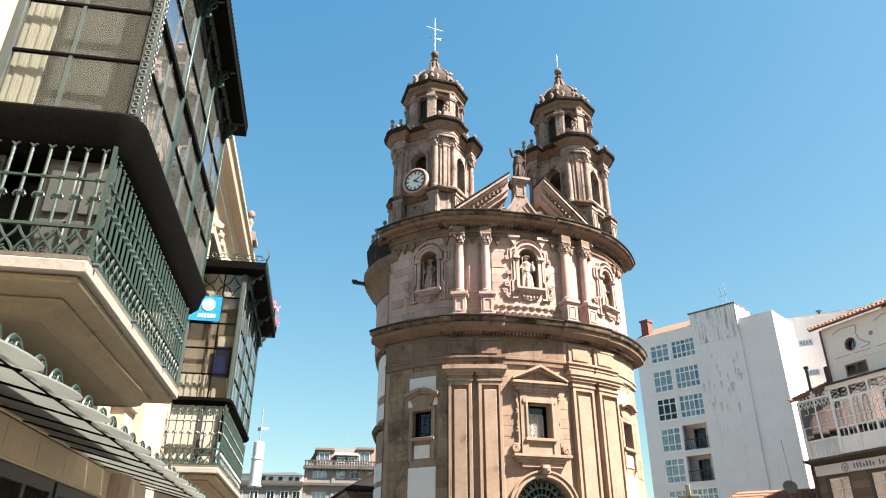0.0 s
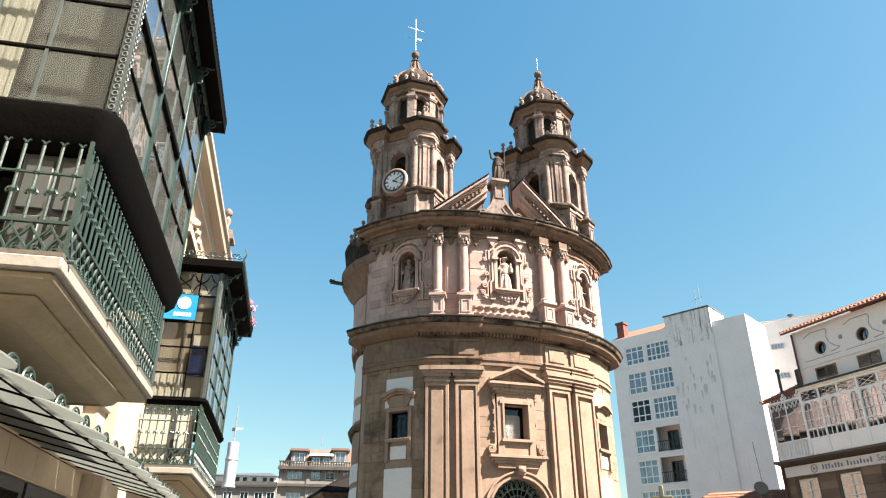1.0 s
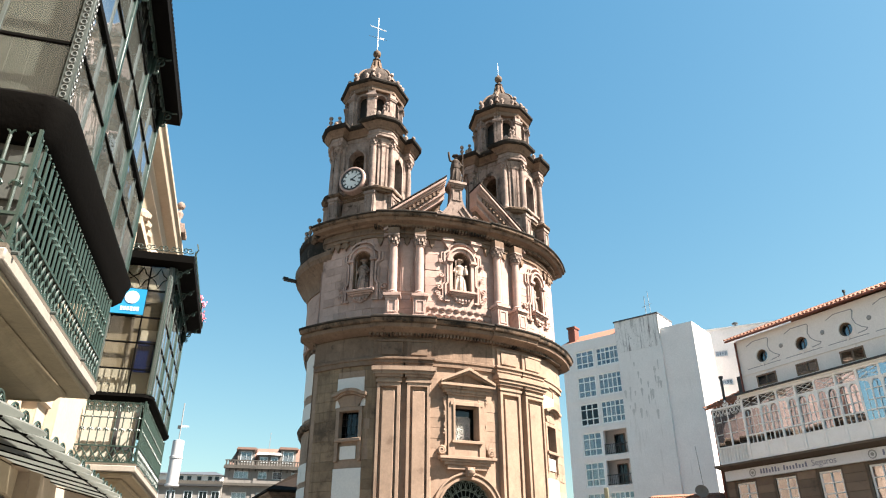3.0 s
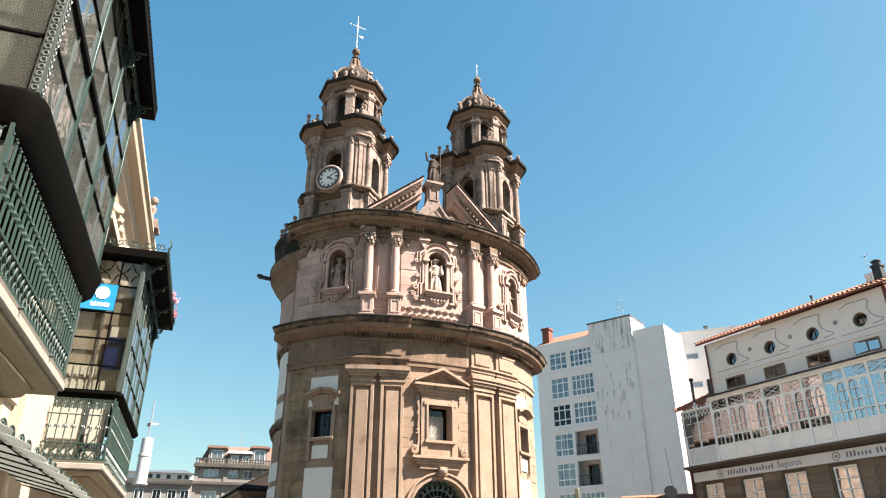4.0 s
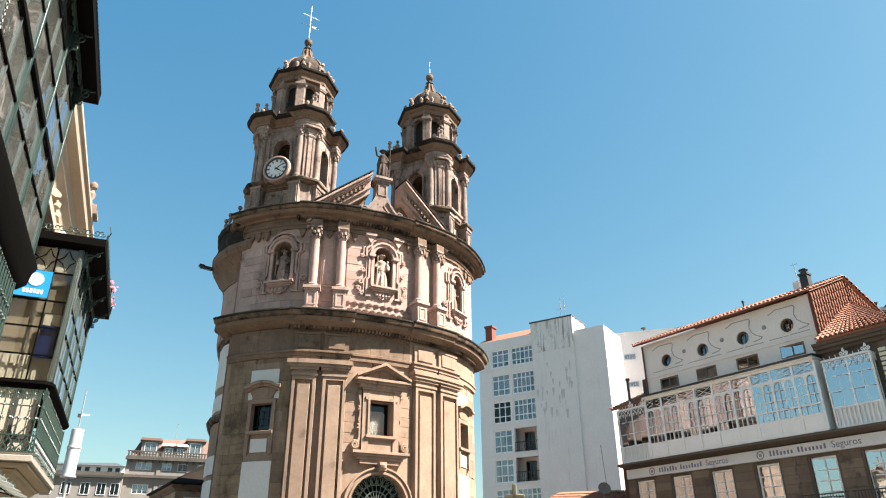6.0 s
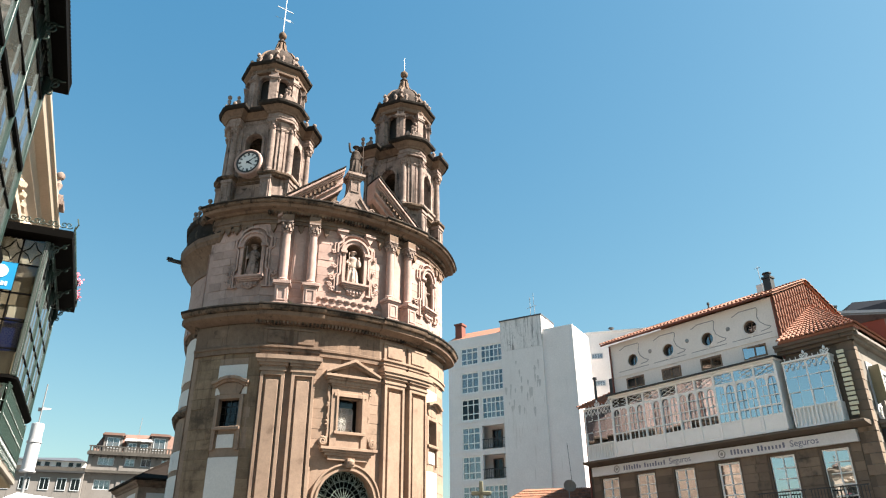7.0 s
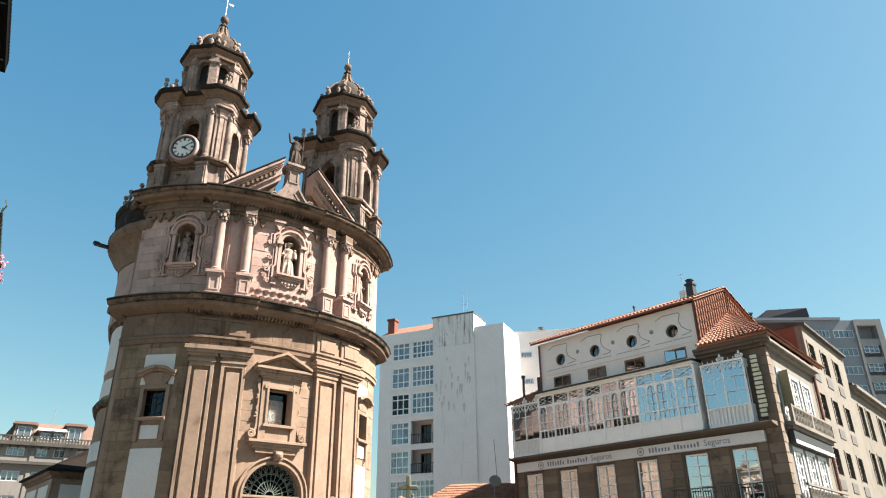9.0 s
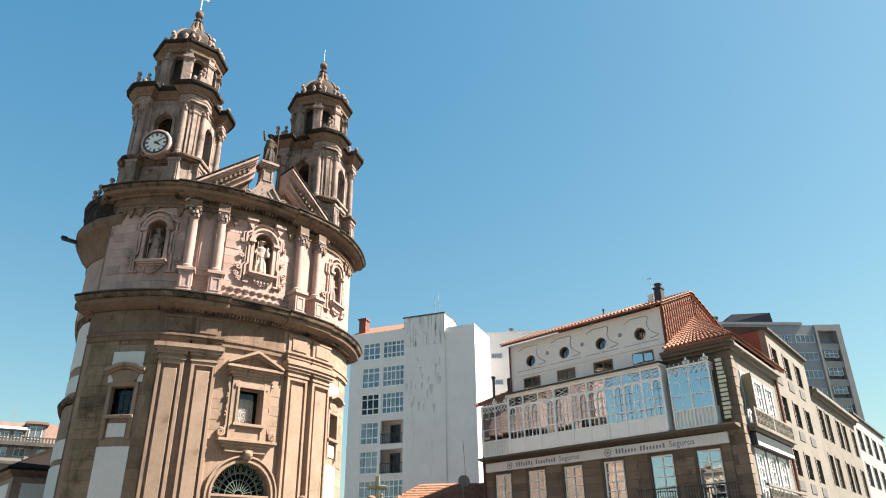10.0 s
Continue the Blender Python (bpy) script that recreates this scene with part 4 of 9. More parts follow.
URN_TURNED = [(0.13, 0.3), (0.13, 0.36), (0.06, 0.42), (0.05, 0.5), (0.1, 0.6), (0.11, 0.68), (0.05, 0.76), (0.045, 0.82), (0.1, 0.86), (0.12, 0.93), (0.1, 1.0), (0.03, 1.06)]
urn_m = Shape().box(-0.26, 0.26, -0.26, 0.26, 0.0, 0.1).box(-0.2, 0.2, -0.2, 0.2, 0.1, 0.3).lathe(URN_TURNED, 10).mesh("urn")
small_urn_m = Shape().lathe([(0.11, 0), (0.11, 0.08), (0.055, 0.13), (0.05, 0.2), (0.12, 0.32), (0.11, 0.42), (0.04, 0.5), (0.01, 0.54)], 8).mesh("small_urn")
tcol_m = Shape().lathe([(0.21, 19.58), (0.21, 19.68), (0.18, 19.7), (0.19, 19.75), (0.16, 19.8), (0.158, 19.9), (0.155, 21.2), (0.138, 22.1), (0.16, 22.13), (0.16, 22.18)], 14).mesh("tower_column")
tcap_s = Shape().lathe([(0.135, 22.17), (0.145, 22.3), (0.19, 22.44), (0.24, 22.52)], 12)
for ring_, (zc_, rr_) in enumerate(((22.26, 0.16), (22.38, 0.2))):
    for i in range(7):
        tcap_s.ext([(-0.05, -0.08), (0.05, -0.08), (0.055, 0.03), (0.0, 0.08), (-0.055, 0.03)], -0.045, 0.03, Matrix.Rotation(2 * math.pi * (i + 0.5 * ring_) / 7, 4, 'Z') @ Matrix.Translation((0, -rr_, zc_)))
tcap_s.box(-0.23, 0.23, -0.23, 0.23, 22.52, 22.62)
tcap_m = tcap_s.mesh("column_capital")
opening_arch = 0.45
tped_s = Shape().box(0.78, 1.32, -1.98, -1.3, 17.5, 19.32).box(0.74, 1.36, -2.04, -1.3, 17.5, 17.8).box(0.74, 1.36, -2.03, -1.3, 19.14, 19.3)
band([(0.88, 17.95), (1.22, 17.95), (1.22, 19.0), (0.88, 19.0)], 0.06, -2.02, -1.96, tped_s, True)
tped_m = [tped_s.mesh("pedestal"), None]
tped_s.v = [(-x, y, z) for x, y, z in tped_s.v]
tped_m[1] = tped_s.mesh("pedestal")


def bell_tower(x, y, turn, clock):
    at = pose(x, y, 0, 0, 0, turn)
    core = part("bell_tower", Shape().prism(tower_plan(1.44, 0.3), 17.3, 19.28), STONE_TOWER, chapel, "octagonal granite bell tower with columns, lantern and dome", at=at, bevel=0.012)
    face = holed(-1.0, 1.0, 19.3, 22.64, [(-opening_arch, opening_arch, 19.95, 22.12, True)], -1.56, -1.2)
    for sg in (-1, 1):
        face.box(sg * 0.78 - 0.07, sg * 0.78 + 0.07, -1.62, -1.5, 19.4, 22.6).box(sg * 0.6 - 0.04, sg * 0.6 + 0.04, -1.6, -1.5, 19.95, 21.75)
    face_m = face.mesh("belfry_wall")
    steps = [(0.55, 1.4), (0.55, 1.84), (0.4, 1.84), (0.4, 1.98), (0.28, 1.98), (0.28, 2.08), (0.17, 2.08), (0.17, 2.02), (0.1, 2.02), (0.1, 2.14)]
    outline = [(-a, -b) for a, b in steps] + [(a, -b) for a, b in reversed(steps)]
    pier_m = Shape().prism(outline, 19.3, 22.64).mesh("corner_pier")
    pcap_m = Shape().sweep(outline[3:-3], [(-0.05, 22.12), (0.02, 22.12), (0.05, 22.2), (0.03, 22.26), (0.1, 22.42), (0.12, 22.56), (-0.05, 22.56)], closed=False).mesh("pier_capital")
    path = [(-opening_arch - 0.07, 19.96)] + [(-(opening_arch + 0.07) * math.cos(math.pi * i / 12), 22.12 - opening_arch + (opening_arch + 0.07) * math.sin(math.pi * i / 12)) for i in range(13)] + [(opening_arch + 0.07, 19.96)]
    arch_m = band(path, 0.13, -1.66, -1.54).mesh("archivolt")
    sill_m = Shape().box(-0.72, 0.72, -1.82, -1.2, 19.82, 19.95).box(-0.62, 0.62, -1.74, -1.2, 19.58, 19.82).mesh("sill")
    for k in range(4):
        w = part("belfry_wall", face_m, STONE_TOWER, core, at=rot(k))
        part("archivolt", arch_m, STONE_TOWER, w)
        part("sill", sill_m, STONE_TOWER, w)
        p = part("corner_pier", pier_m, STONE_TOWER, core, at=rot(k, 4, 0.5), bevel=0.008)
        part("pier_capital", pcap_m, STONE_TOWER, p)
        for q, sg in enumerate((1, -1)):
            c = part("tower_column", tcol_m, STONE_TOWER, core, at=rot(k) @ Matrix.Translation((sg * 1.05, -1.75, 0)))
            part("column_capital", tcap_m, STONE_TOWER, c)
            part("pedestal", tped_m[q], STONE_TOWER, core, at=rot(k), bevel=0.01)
    part("belfry_floor", Shape().prism(octagon(1.5, 0.8), 19.2, 19.32), STONE_DIRTY, core)
    part("belfry_ceiling", Shape().prism(octagon(1.3, 0.7), 22.4, 22.64), STONE_DIRTY, core)
    part("base_cornice", Shape().sweep(tower_plan(1.5, 0.42), [(-0.4, 19.28), (0.04, 19.28), (0.08, 19.36), (0.16, 19.4), (0.18, 19.5), (0.1, 19.56), (-0.4, 19.58)]), STONE_DIRTY, core, bevel=0.01)
    part("entablature", Shape().sweep(tower_plan(1.48, 0.44), [(-0.5, 22.62), (0.03, 22.62), (0.03, 22.76), (0.06, 22.78), (0.06, 22.82), (0.0, 22.84), (0.0, 23.06), (-0.5, 23.06)]), STONE_TOWER, core, bevel=0.01)
    part("bed_moulding", Shape().sweep(tower_plan(1.48, 0.44), [(-0.5, 23.06), (0.06, 23.06), (0.08, 23.16), (0.18, 23.24), (0.22, 23.36), (0.3, 23.42), (-0.5, 23.44)]), STONE_WORN_SHADED, core, bevel=0.01)
    part("tower_cornice", Shape().sweep(tower_plan(1.48, 0.44), [(-0.5, 23.44), (0.34, 23.43), (0.42, 23.5), (0.44, 23.64), (0.36, 23.68), (0.1, 23.8), (-0.5, 23.84)]), SOOT_STONE, core, "dark lichened tower cornice", bevel=0.012)
    part("tower_roof", Shape().prism(octagon(1.7, 1.0), 23.5, 23.86), STONE_DIRTY, core)
    for k in range(4):
        part("urn", urn_m, STONE_TOWER, core, at=rot(k, 4, 0.5) @ Matrix.Translation((0, -2.42, 23.72)))
        for sg in (-1, 1):
            part("small_urn", small_urn_m, STONE_TOWER, core, at=rot(k, 4, 0.5) @ Matrix.Translation((sg * 0.36, -2.2, 23.76)))
    # lantern
    ap, lw = 1.36, 1.36 * math.tan(math.pi / 8)
    lan = Shape()
    for k in range(8):
        f = holed(-lw, lw, 23.7, 26.3, [(-0.28, 0.28, 24.05, 25.95, True)], -ap, -ap + 0.28)
        lan.add(f.v, f.f, rot(k, 8))
        lan.box(-lw, lw, -ap - 0.08, -ap, 23.7, 24.02, rot(k, 8))
        path = [(-0.33, 25.0)] + [(-0.33 * math.cos(math.pi * i / 8), 25.67 + 0.33 * math.sin(math.pi * i / 8)) for i in range(9)] + [(0.33, 25.0)]
        f = band(path, 0.09, -ap - 0.05, -ap + 0.02)
        lan.add(f.v, f.f, rot(k, 8))
    lan.prism(ring8(1.25), 26.15, 26.35)
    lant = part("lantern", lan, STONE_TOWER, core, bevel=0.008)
    # dark solid core added so that the lantern's inside looks unlit
    part("dark_interior", Shape().prism(ring8(0.95), 23.86, 26.15), DARK_VOID, lant)
    pil_m = Shape().box(-0.2, 0.2, -1.62, -1.3, 23.7, 26.3).box(-0.25, 0.25, -1.68, -1.3, 25.66, 25.74).box(-0.28, 0.28, -1.71, -1.3, 25.74, 25.84).box(-0.25, 0.25, -1.68, -1.3, 23.7, 24.05).mesh("lantern_pilaster")
    vase_m = Shape().box(-0.2, 0.2, -0.2, 0.2, 0.0, 0.28).box(-0.24, 0.24, -0.24, 0.24, 0.28, 0.34).lathe([(0.12, 0.34), (0.06, 0.42), (0.05, 0.5), (0.12, 0.66), (0.13, 0.76), (0.05, 0.86), (0.04, 0.92), (0.09, 0.97), (0.1, 1.04), (0.02, 1.12)], 10).mesh("vase")
    for k in range(8):
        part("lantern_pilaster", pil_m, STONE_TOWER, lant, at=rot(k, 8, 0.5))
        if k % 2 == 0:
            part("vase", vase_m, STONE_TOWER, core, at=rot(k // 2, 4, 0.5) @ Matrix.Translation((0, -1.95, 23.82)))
    part("lantern_frieze", Shape().sweep(ring8(1.5), [(-0.4, 26.12), (0.06, 26.12), (0.08, 26.24), (0.03, 26.28), (0.03, 26.4), (0.12, 26.46), (0.2, 26.58), (-0.4, 26.6)]), STONE_WORN_SHADED, core, bevel=0.01)
    part("lantern_cornice", Shape().sweep(ring8(1.5), [(-0.4, 26.6), (0.24, 26.58), (0.3, 26.64), (0.32, 26.76), (0.2, 26.84), (-0.4, 26.9)]).prism(ring8(1.4), 26.62, 26.88), SOOT_STONE, core, "dark lichened lantern cornice", bevel=0.01)
    for k in range(8):
        for q in (-0.2, 0.2):
            part("small_urn", small_urn_m, STONE_TOWER, core, at=Matrix.Rotation(math.pi / 4 * k + math.pi / 8 + q, 4, 'Z') @ Matrix.Translation((0, -1.62, 26.8)))
    # full-bellied dome in courses
    prof = [(1.42, 26.84)]
    for r0, z0, r1, z1 in ((1.4, 26.86, 1.38, 27.12), (1.36, 27.14, 1.34, 27.4), (1.31, 27.42, 1.27, 27.66), (1.23, 27.68, 1.16, 27.92), (1.11, 27.94, 1.0, 28.16), (0.94, 28.18, 0.8, 28.38), (0.72, 28.4, 0.56, 28.56), (0.46, 28.58, 0.36, 28.76)):
        prof += [(r0, z0), (r1, z1)]
    prof += [(0.3, 28.9), (0.24, 29.1), (0.2, 29.3), (0.17, 29.46), (0.24, 29.52), (0.24, 29.58), (0.12, 29.66), (0.1, 29.8), (0.08, 29.86)]
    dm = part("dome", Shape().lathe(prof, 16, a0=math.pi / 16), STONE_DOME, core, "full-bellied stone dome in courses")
    rib_m = Shape().tube([(0, -1.4, 26.86), (0, -1.38, 27.4), (0, -1.27, 27.7), (0, -1.12, 27.98), (0, -0.94, 28.22), (0, -0.7, 28.44), (0, -0.44, 28.64), (0, -0.3, 28.9), (0, -0.2, 29.4)], 0.075, 6).mesh("rib")
    knob_m = Shape().lathe([(0.12, -0.12), (0.12, 0), (0.06, 0.06), (0.05, 0.14), (0.12, 0.24), (0.1, 0.36), (0.02, 0.44)], 8).mesh("rib_knob")
    for k in range(8):
        part("rib", rib_m, STONE_WORN_SHADED, dm, at=rot(k, 8, 0.5))
        part("rib_knob", knob_m, STONE_TOWER, dm, at=rot(k, 8, 0.5) @ Matrix.Translation((0, -1.44, 27.34)))
    for k in range(4):
        part("spire_scroll", Shape().tube([(0, -0.46, 28.62), (0, -0.38, 28.86), (0, -0.3, 28.82), (0, -0.22, 29.1)], 0.06, 6), STONE_WORN_SHADED, dm, at=rot(k))
    part("ball", Shape().lathe([(0.02, 29.8), (0.13, 29.84), (0.21, 29.94), (0.235, 30.06), (0.21, 30.18), (0.13, 30.27), (0.06, 30.32), (0.04, 30.42)], 16), STONE_DIRTY, core)
    if clock:
        cross_ = Shape().tube([(0, 0, 30.35), (0, 0, 32.95)], 0.028, 6).tube([(-0.36, 0.36, 32.15), (0.36, -0.36, 32.05)], 0.026, 6)
        part("cross", cross_, WHITE_METAL, core, "white-painted iron cross")
        part("weathervane", Shape().tube([(-0.4, 0.4, 31.35), (0.4, -0.4, 31.35)], 0.012, 5).ext([(0.1, 31.31), (0.4, 31.28), (0.36, 31.36), (0.42, 31.44), (0.1, 31.41)], -0.004, 0.004, Matrix.Rotation(-math.pi / 4, 4, 'Z')), IRON_PALE, core, "thin metal weathervane")
        cm = Matrix.Rotation(-math.pi / 2, 4, 'Z') @ Matrix.Translation((0.03, -2.0, 20.16)) @ Matrix.Rotation(math.pi / 2, 4, 'X')  # the clock's face is the tower's left-hand front
        part("clock_case", Shape().lathe([(0.74, -0.6), (0.74, 0.0), (0.72, 0.07), (0.66, 0.09), (0.61, 0.05), (0.6, 0.0), (0.3, -0.02)], 40, cm), STONE_UP, core, "round stone clock surround")
        part("clock_rim", Shape().tube([tuple(cm @ Vector((0.57 * math.cos(i * math.pi / 24), 0.57 * math.sin(i * math.pi / 24), 0.05))) for i in range(48)], 0.045, 6, True), BLACK_PAINT, core)
        dial = part("clock_dial", Shape().lathe([(0.56, 0.0), (0.56, 0.03)], 40, cm), ENAMEL, core, "white enamel clock dial")
        for i in range(12):
            numeral = Shape()
            for q in ((-0.035, 0.0, 0.035) if i % 3 == 0 else (-0.022, 0.022)):
                numeral.box(q - 0.014, q + 0.014, 0.37, 0.52, 0.031, 0.038)
            part("numeral", Shape().add(numeral.v, numeral.f, cm @ Matrix.Rotation(-math.pi / 6 * i, 4, 'Z')), BLACK_PAINT, dial)
        for ln, wd, a, zz in ((0.48, 0.03, 57, 0.05), (0.34, 0.042, 124, 0.042)):
            f = Shape().add([(-wd, -0.1, zz), (wd, -0.1, zz), (wd, ln * 0.5, zz), (0, ln, zz), (-wd, ln * 0.5, zz), (-wd, -0.1, zz + 0.006), (wd, -0.1, zz + 0.006), (wd, ln * 0.5, zz + 0.006), (0, ln, zz + 0.006), (-wd, ln * 0.5, zz + 0.006)],
                            [(0, 1, 2, 3, 4), (9, 8, 7, 6, 5), (0, 5, 6, 1), (1, 6, 7, 2), (2, 7, 8, 3), (3, 8, 9, 4), (4, 9, 5, 0)], cm @ Matrix.Rotation(-radians(a), 4, 'Z'))
            part("clock_pointer", f, BLACK_PAINT, dial)
    else:
        part("lightning_rod", Shape().tube([(0, 0, 30.35), (0, 0, 31.4)], 0.018, 6), WHITE_METAL, core)
    # bell on a beam in the right-hand opening
    part("bell_beam", Shape().box(-1.1, 1.1, -1.06, -0.94, 21.1, 21.24), WOOD_DOOR, core)
    part("bell", Shape().lathe([(0.3, 20.5), (0.29, 20.55), (0.22, 20.68), (0.19, 20.9), (0.13, 21.02), (0.04, 21.1)], 16, Matrix.Translation((0, -1.0, 0))), IRON, core, "dark bronze bell")
    return core


bell_tower(-4.0, -5.45, 46.3, True)
bell_tower(3.74, -6.05, 34.0, False)

# nave behind the front, round-ended, with a bold cornice, parapet and spout
half = [(5.2, -5.5), (5.65, -4.6), (5.85, -3.4), (5.78, -2.4), (5.35, -0.6), (4.6, 2.0), (3.8, 4.6), (2.8, 6.4), (1.2, 7.4)]
NAVE = half + [(-x - 0.22, y) for x, y in reversed(half)]
half = [(5.2, -5.4), (5.65, -4.6), (5.88, -3.6), (5.92, -2.8), (5.7, -1.8), (5.1, -0.4), (4.2, 1.2), (3.0, 2.6), (1.2, 3.4)]
NAVE_UP = half + [(-x - 0.42, y) for x, y in reversed(half)]
nave = part("nave_wall", Shape().prism(NAVE, 0, 12.0), STONE_LOW, chapel, "granite and plaster wall of the round nave")
part("nave_string", Shape().sweep(NAVE, [(-0.6, 11.8), (0.05, 11.8), (0.1, 11.95), (0.25, 12.05), (0.25, 12.18), (-0.6, 12.4)]), STONE_DIRTY, chapel)
part("nave_drum", Shape().prism(NAVE_UP, 12.0, 16.4), STONE_UP, chapel)
# the cove's brown is darkened by its own shadow, put in as colour
part("nave_cornice", Shape().sweep(NAVE_UP, [(-0.3, 14.75), (0.06, 14.75), (0.06, 14.88), (0.03, 14.92), (0.06, 15.1), (0.17, 15.36), (0.38, 15.66), (0.6, 15.9), (0.68, 15.96), (0.71, 16.1), (0.76, 16.16), (0.76, 16.42), (-0.3, 16.5)]), STONE_WORN_SHADED, chapel, "flaring coved stone cornice", bevel=0.012)
part("nave_parapet", Shape().sweep(NAVE_UP, [(-0.1, 16.3), (0.72, 16.3), (0.74, 16.5), (0.58, 16.58), (0.55, 17.5), (0.66, 17.58), (0.68, 17.8), (-0.1, 17.9)]), SOOT_STONE, chapel, "blackened stone parapet")
part("nave_roof", Shape().prism([(x * 1.02, 1 + (y - 1) * 1.02) for x, y in NAVE_UP], 16.42, 16.9).lathe([(4.0, 16.8), (3.6, 17.6), (2.6, 18.2), (1.3, 18.6), (0.1, 18.7)], 32, Matrix.Translation((0, -0.8, 0))), STONE_DIRTY, chapel)
for i in (12, 13, 14, 15, 16):
    part("urn", urn_m, STONE_DIRTY, chapel, at=(NAVE_UP[i][0] * 1.06, NAVE_UP[i][1], 17.82))
# unseen block added behind the nave to keep the sun off the sacristy
part("choir", Shape().prism([(-3.3, 6.0), (3.3, 6.0), (2.9, 12.4), (-2.0, 12.9)], 0, 11.6), STONE_LOW, chapel, "unseen granite block added to shade the sacristy")
part("choir_roof", Shape().add([(-3.5, 5.8, 11.6), (3.5, 5.8, 11.6), (3.1, 12.6, 11.6), (-2.2, 13.1, 11.6), (0.0, 7.0, 12.3), (0.3, 10.5, 12.3)], [(0, 1, 4), (1, 2, 5, 4), (2, 3, 5), (3, 0, 4, 5), (3, 2, 1, 0)]), STONE_DIRTY, chapel)
gx, gy = -7.05, -2.5
part("water_spout", Shape().box(-0.6, 0.3, -0.09, 0.09, -0.08, 0.07).box(-0.66, -0.4, -0.12, 0.12, 0.01, 0.1), IRON, chapel, "dark stone water spout", at=pose(gx, gy, 16.02, 0, 2, 4))
for z0, z1, ks in ((9.7, 11.75, (13, 14, 15, 16)), (8.55, 9.3, (13, 14, 15, 16)), (5.75, 6.55, (13, 14, 15, 16)), (2.0, 5.5, (13, 14, 15, 16))):
    s = Shape()
    for a, b in zip(ks, ks[1:]):
        P, Q = (Vector((NAVE[k][0] * 1.006, 1 + (NAVE[k][1] - 1) * 1.006)) for k in (a, b))
        s.prism([(P.x, P.y), (Q.x, Q.y), (Q.x * 0.97, Q.y * 0.97 + 0.03), (P.x * 0.97, P.y * 0.97 + 0.03)], z0, z1)
    part("plaster_field", s, PLASTER_WHITE, nave, "white plastered field")
part("hood", Shape().sweep([(x * 1.0, y) for x, y in NAVE[12:17]], [(-0.2, 8.0), (0.12, 8.04), (0.24, 8.2), (0.2, 8.32), (-0.2, 8.38)], closed=False), STONE_DIRTY, nave)


def statue(name, label, x, y, z, h, rot, staff, hat, child, mat_=STONE_STATUE, raised=False):
    """A draped stone figure as one plain mesh, its folds fused together."""
    k = h / 1.75
    s = Shape()
    S = lambda sx, sy: Matrix.Diagonal((sx * k, sy * k, k, 1))
    s.lathe([(0.32, 0), (0.32, 0.1), (0.27, 0.1), (0.3, 0.14), (0.27, 0.5), (0.2, 0.85), (0.16, 1.02), (0.22, 1.22), (0.24, 1.36), (0.15, 1.46), (0.065, 1.5), (0.065, 1.54)], 20, S(1.0, 0.8))
    for i in range(9):
        a = 2 * math.pi * i / 9 + 0.2
        s.tube([(k * 0.31 * math.cos(a), k * 0.25 * math.sin(a), k * 0.14), (k * 0.27 * math.cos(a + 0.1), k * 0.22 * math.sin(a + 0.1), k * 0.6), (k * 0.16 * math.cos(a + 0.3), k * 0.11 * math.sin(a + 0.3), k * 1.0)], 0.035 * k, 5)
    s.lathe([(0.02, 1.5), (0.085, 1.55), (0.1, 1.63), (0.085, 1.71), (0.02, 1.75)], 12, S(1, 1))
    if hat:
        s.lathe([(0.2, 1.7), (0.2, 1.73), (0.09, 1.75), (0.08, 1.8), (0.02, 1.82)], 14, S(1, 1))
    # cape and cloak falling from the shoulders
    s.lathe([(0.25, 0.92), (0.245, 1.1), (0.22, 1.32), (0.11, 1.48)], 16, S(0.95, 0.72))
    for sg in (-1, 1):
        if raised and sg < 0:
            s.tube([(-k * 0.2, 0, k * 1.34), (-k * 0.36, -k * 0.08, k * 1.3), (-k * 0.44, -k * 0.12, k * 1.62), (-k * 0.45, -k * 0.12, k * 1.78)], 0.06 * k, 7)
        else:
            s.tube([(sg * k * 0.2, 0, k * 1.34), (sg * k * 0.32, -k * 0.04, k * 1.1), (sg * k * 0.24, -k * 0.24, k * 1.0)], 0.065 * k, 7)
    s.ext([(-0.26 * k, 0.3 * k), (0.3 * k, 0.2 * k), (0.26 * k, 1.0 * k), (0.18 * k, 1.4 * k), (-0.18 * k, 1.4 * k), (-0.28 * k, 0.9 * k)], 0.06 * k, 0.14 * k)
    if child:
        s.lathe([(0.1, 0.95), (0.11, 1.15), (0.08, 1.3), (0.04, 1.32), (0.07, 1.38), (0.02, 1.46)], 10, Matrix.Translation((0.25 * k, -0.16 * k, 0)) @ S(1, 1))
    if staff:
        q = 0.3 if raised else -0.3
        s.tube([(q * k, -0.2 * k, 0.1 * k), (q * k * 0.98, -0.24 * k, (2.25 if raised else 1.62) * k)], 0.028 * k, 6)
    c = part(name, s, mat_)
    fuse = c.modifiers.new("fused", 'REMESH')
    fuse.mode, fuse.voxel_size, fuse.use_smooth_shade = 'VOXEL', 0.02, True
    m = pose(8.43, 37.70, 0, 0, 0, 6.0) @ pose(x, y, z, 0, 0, rot)
    c.matrix_world = m
    return tagged(c, label, "statue")


statue("statue", "pale stone pilgrim statue with a hat and child in a niche", -0.165, -8.55, 14.0, 1.78, 0, True, True, True)
for th, lab in ((-32.4, "stone saint statue with a staff in a shaded niche"), (30.6, "stone saint statue in a sunlit side niche")):
    a = radians(th)
    rs = 8.5 + bulge(th)
    statue("statue", lab, rs * math.sin(a), -rs * math.cos(a), 13.92, 1.7, th, True, True, False, STONE_TOWER)
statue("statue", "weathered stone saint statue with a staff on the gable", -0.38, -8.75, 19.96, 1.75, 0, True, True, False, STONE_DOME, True)

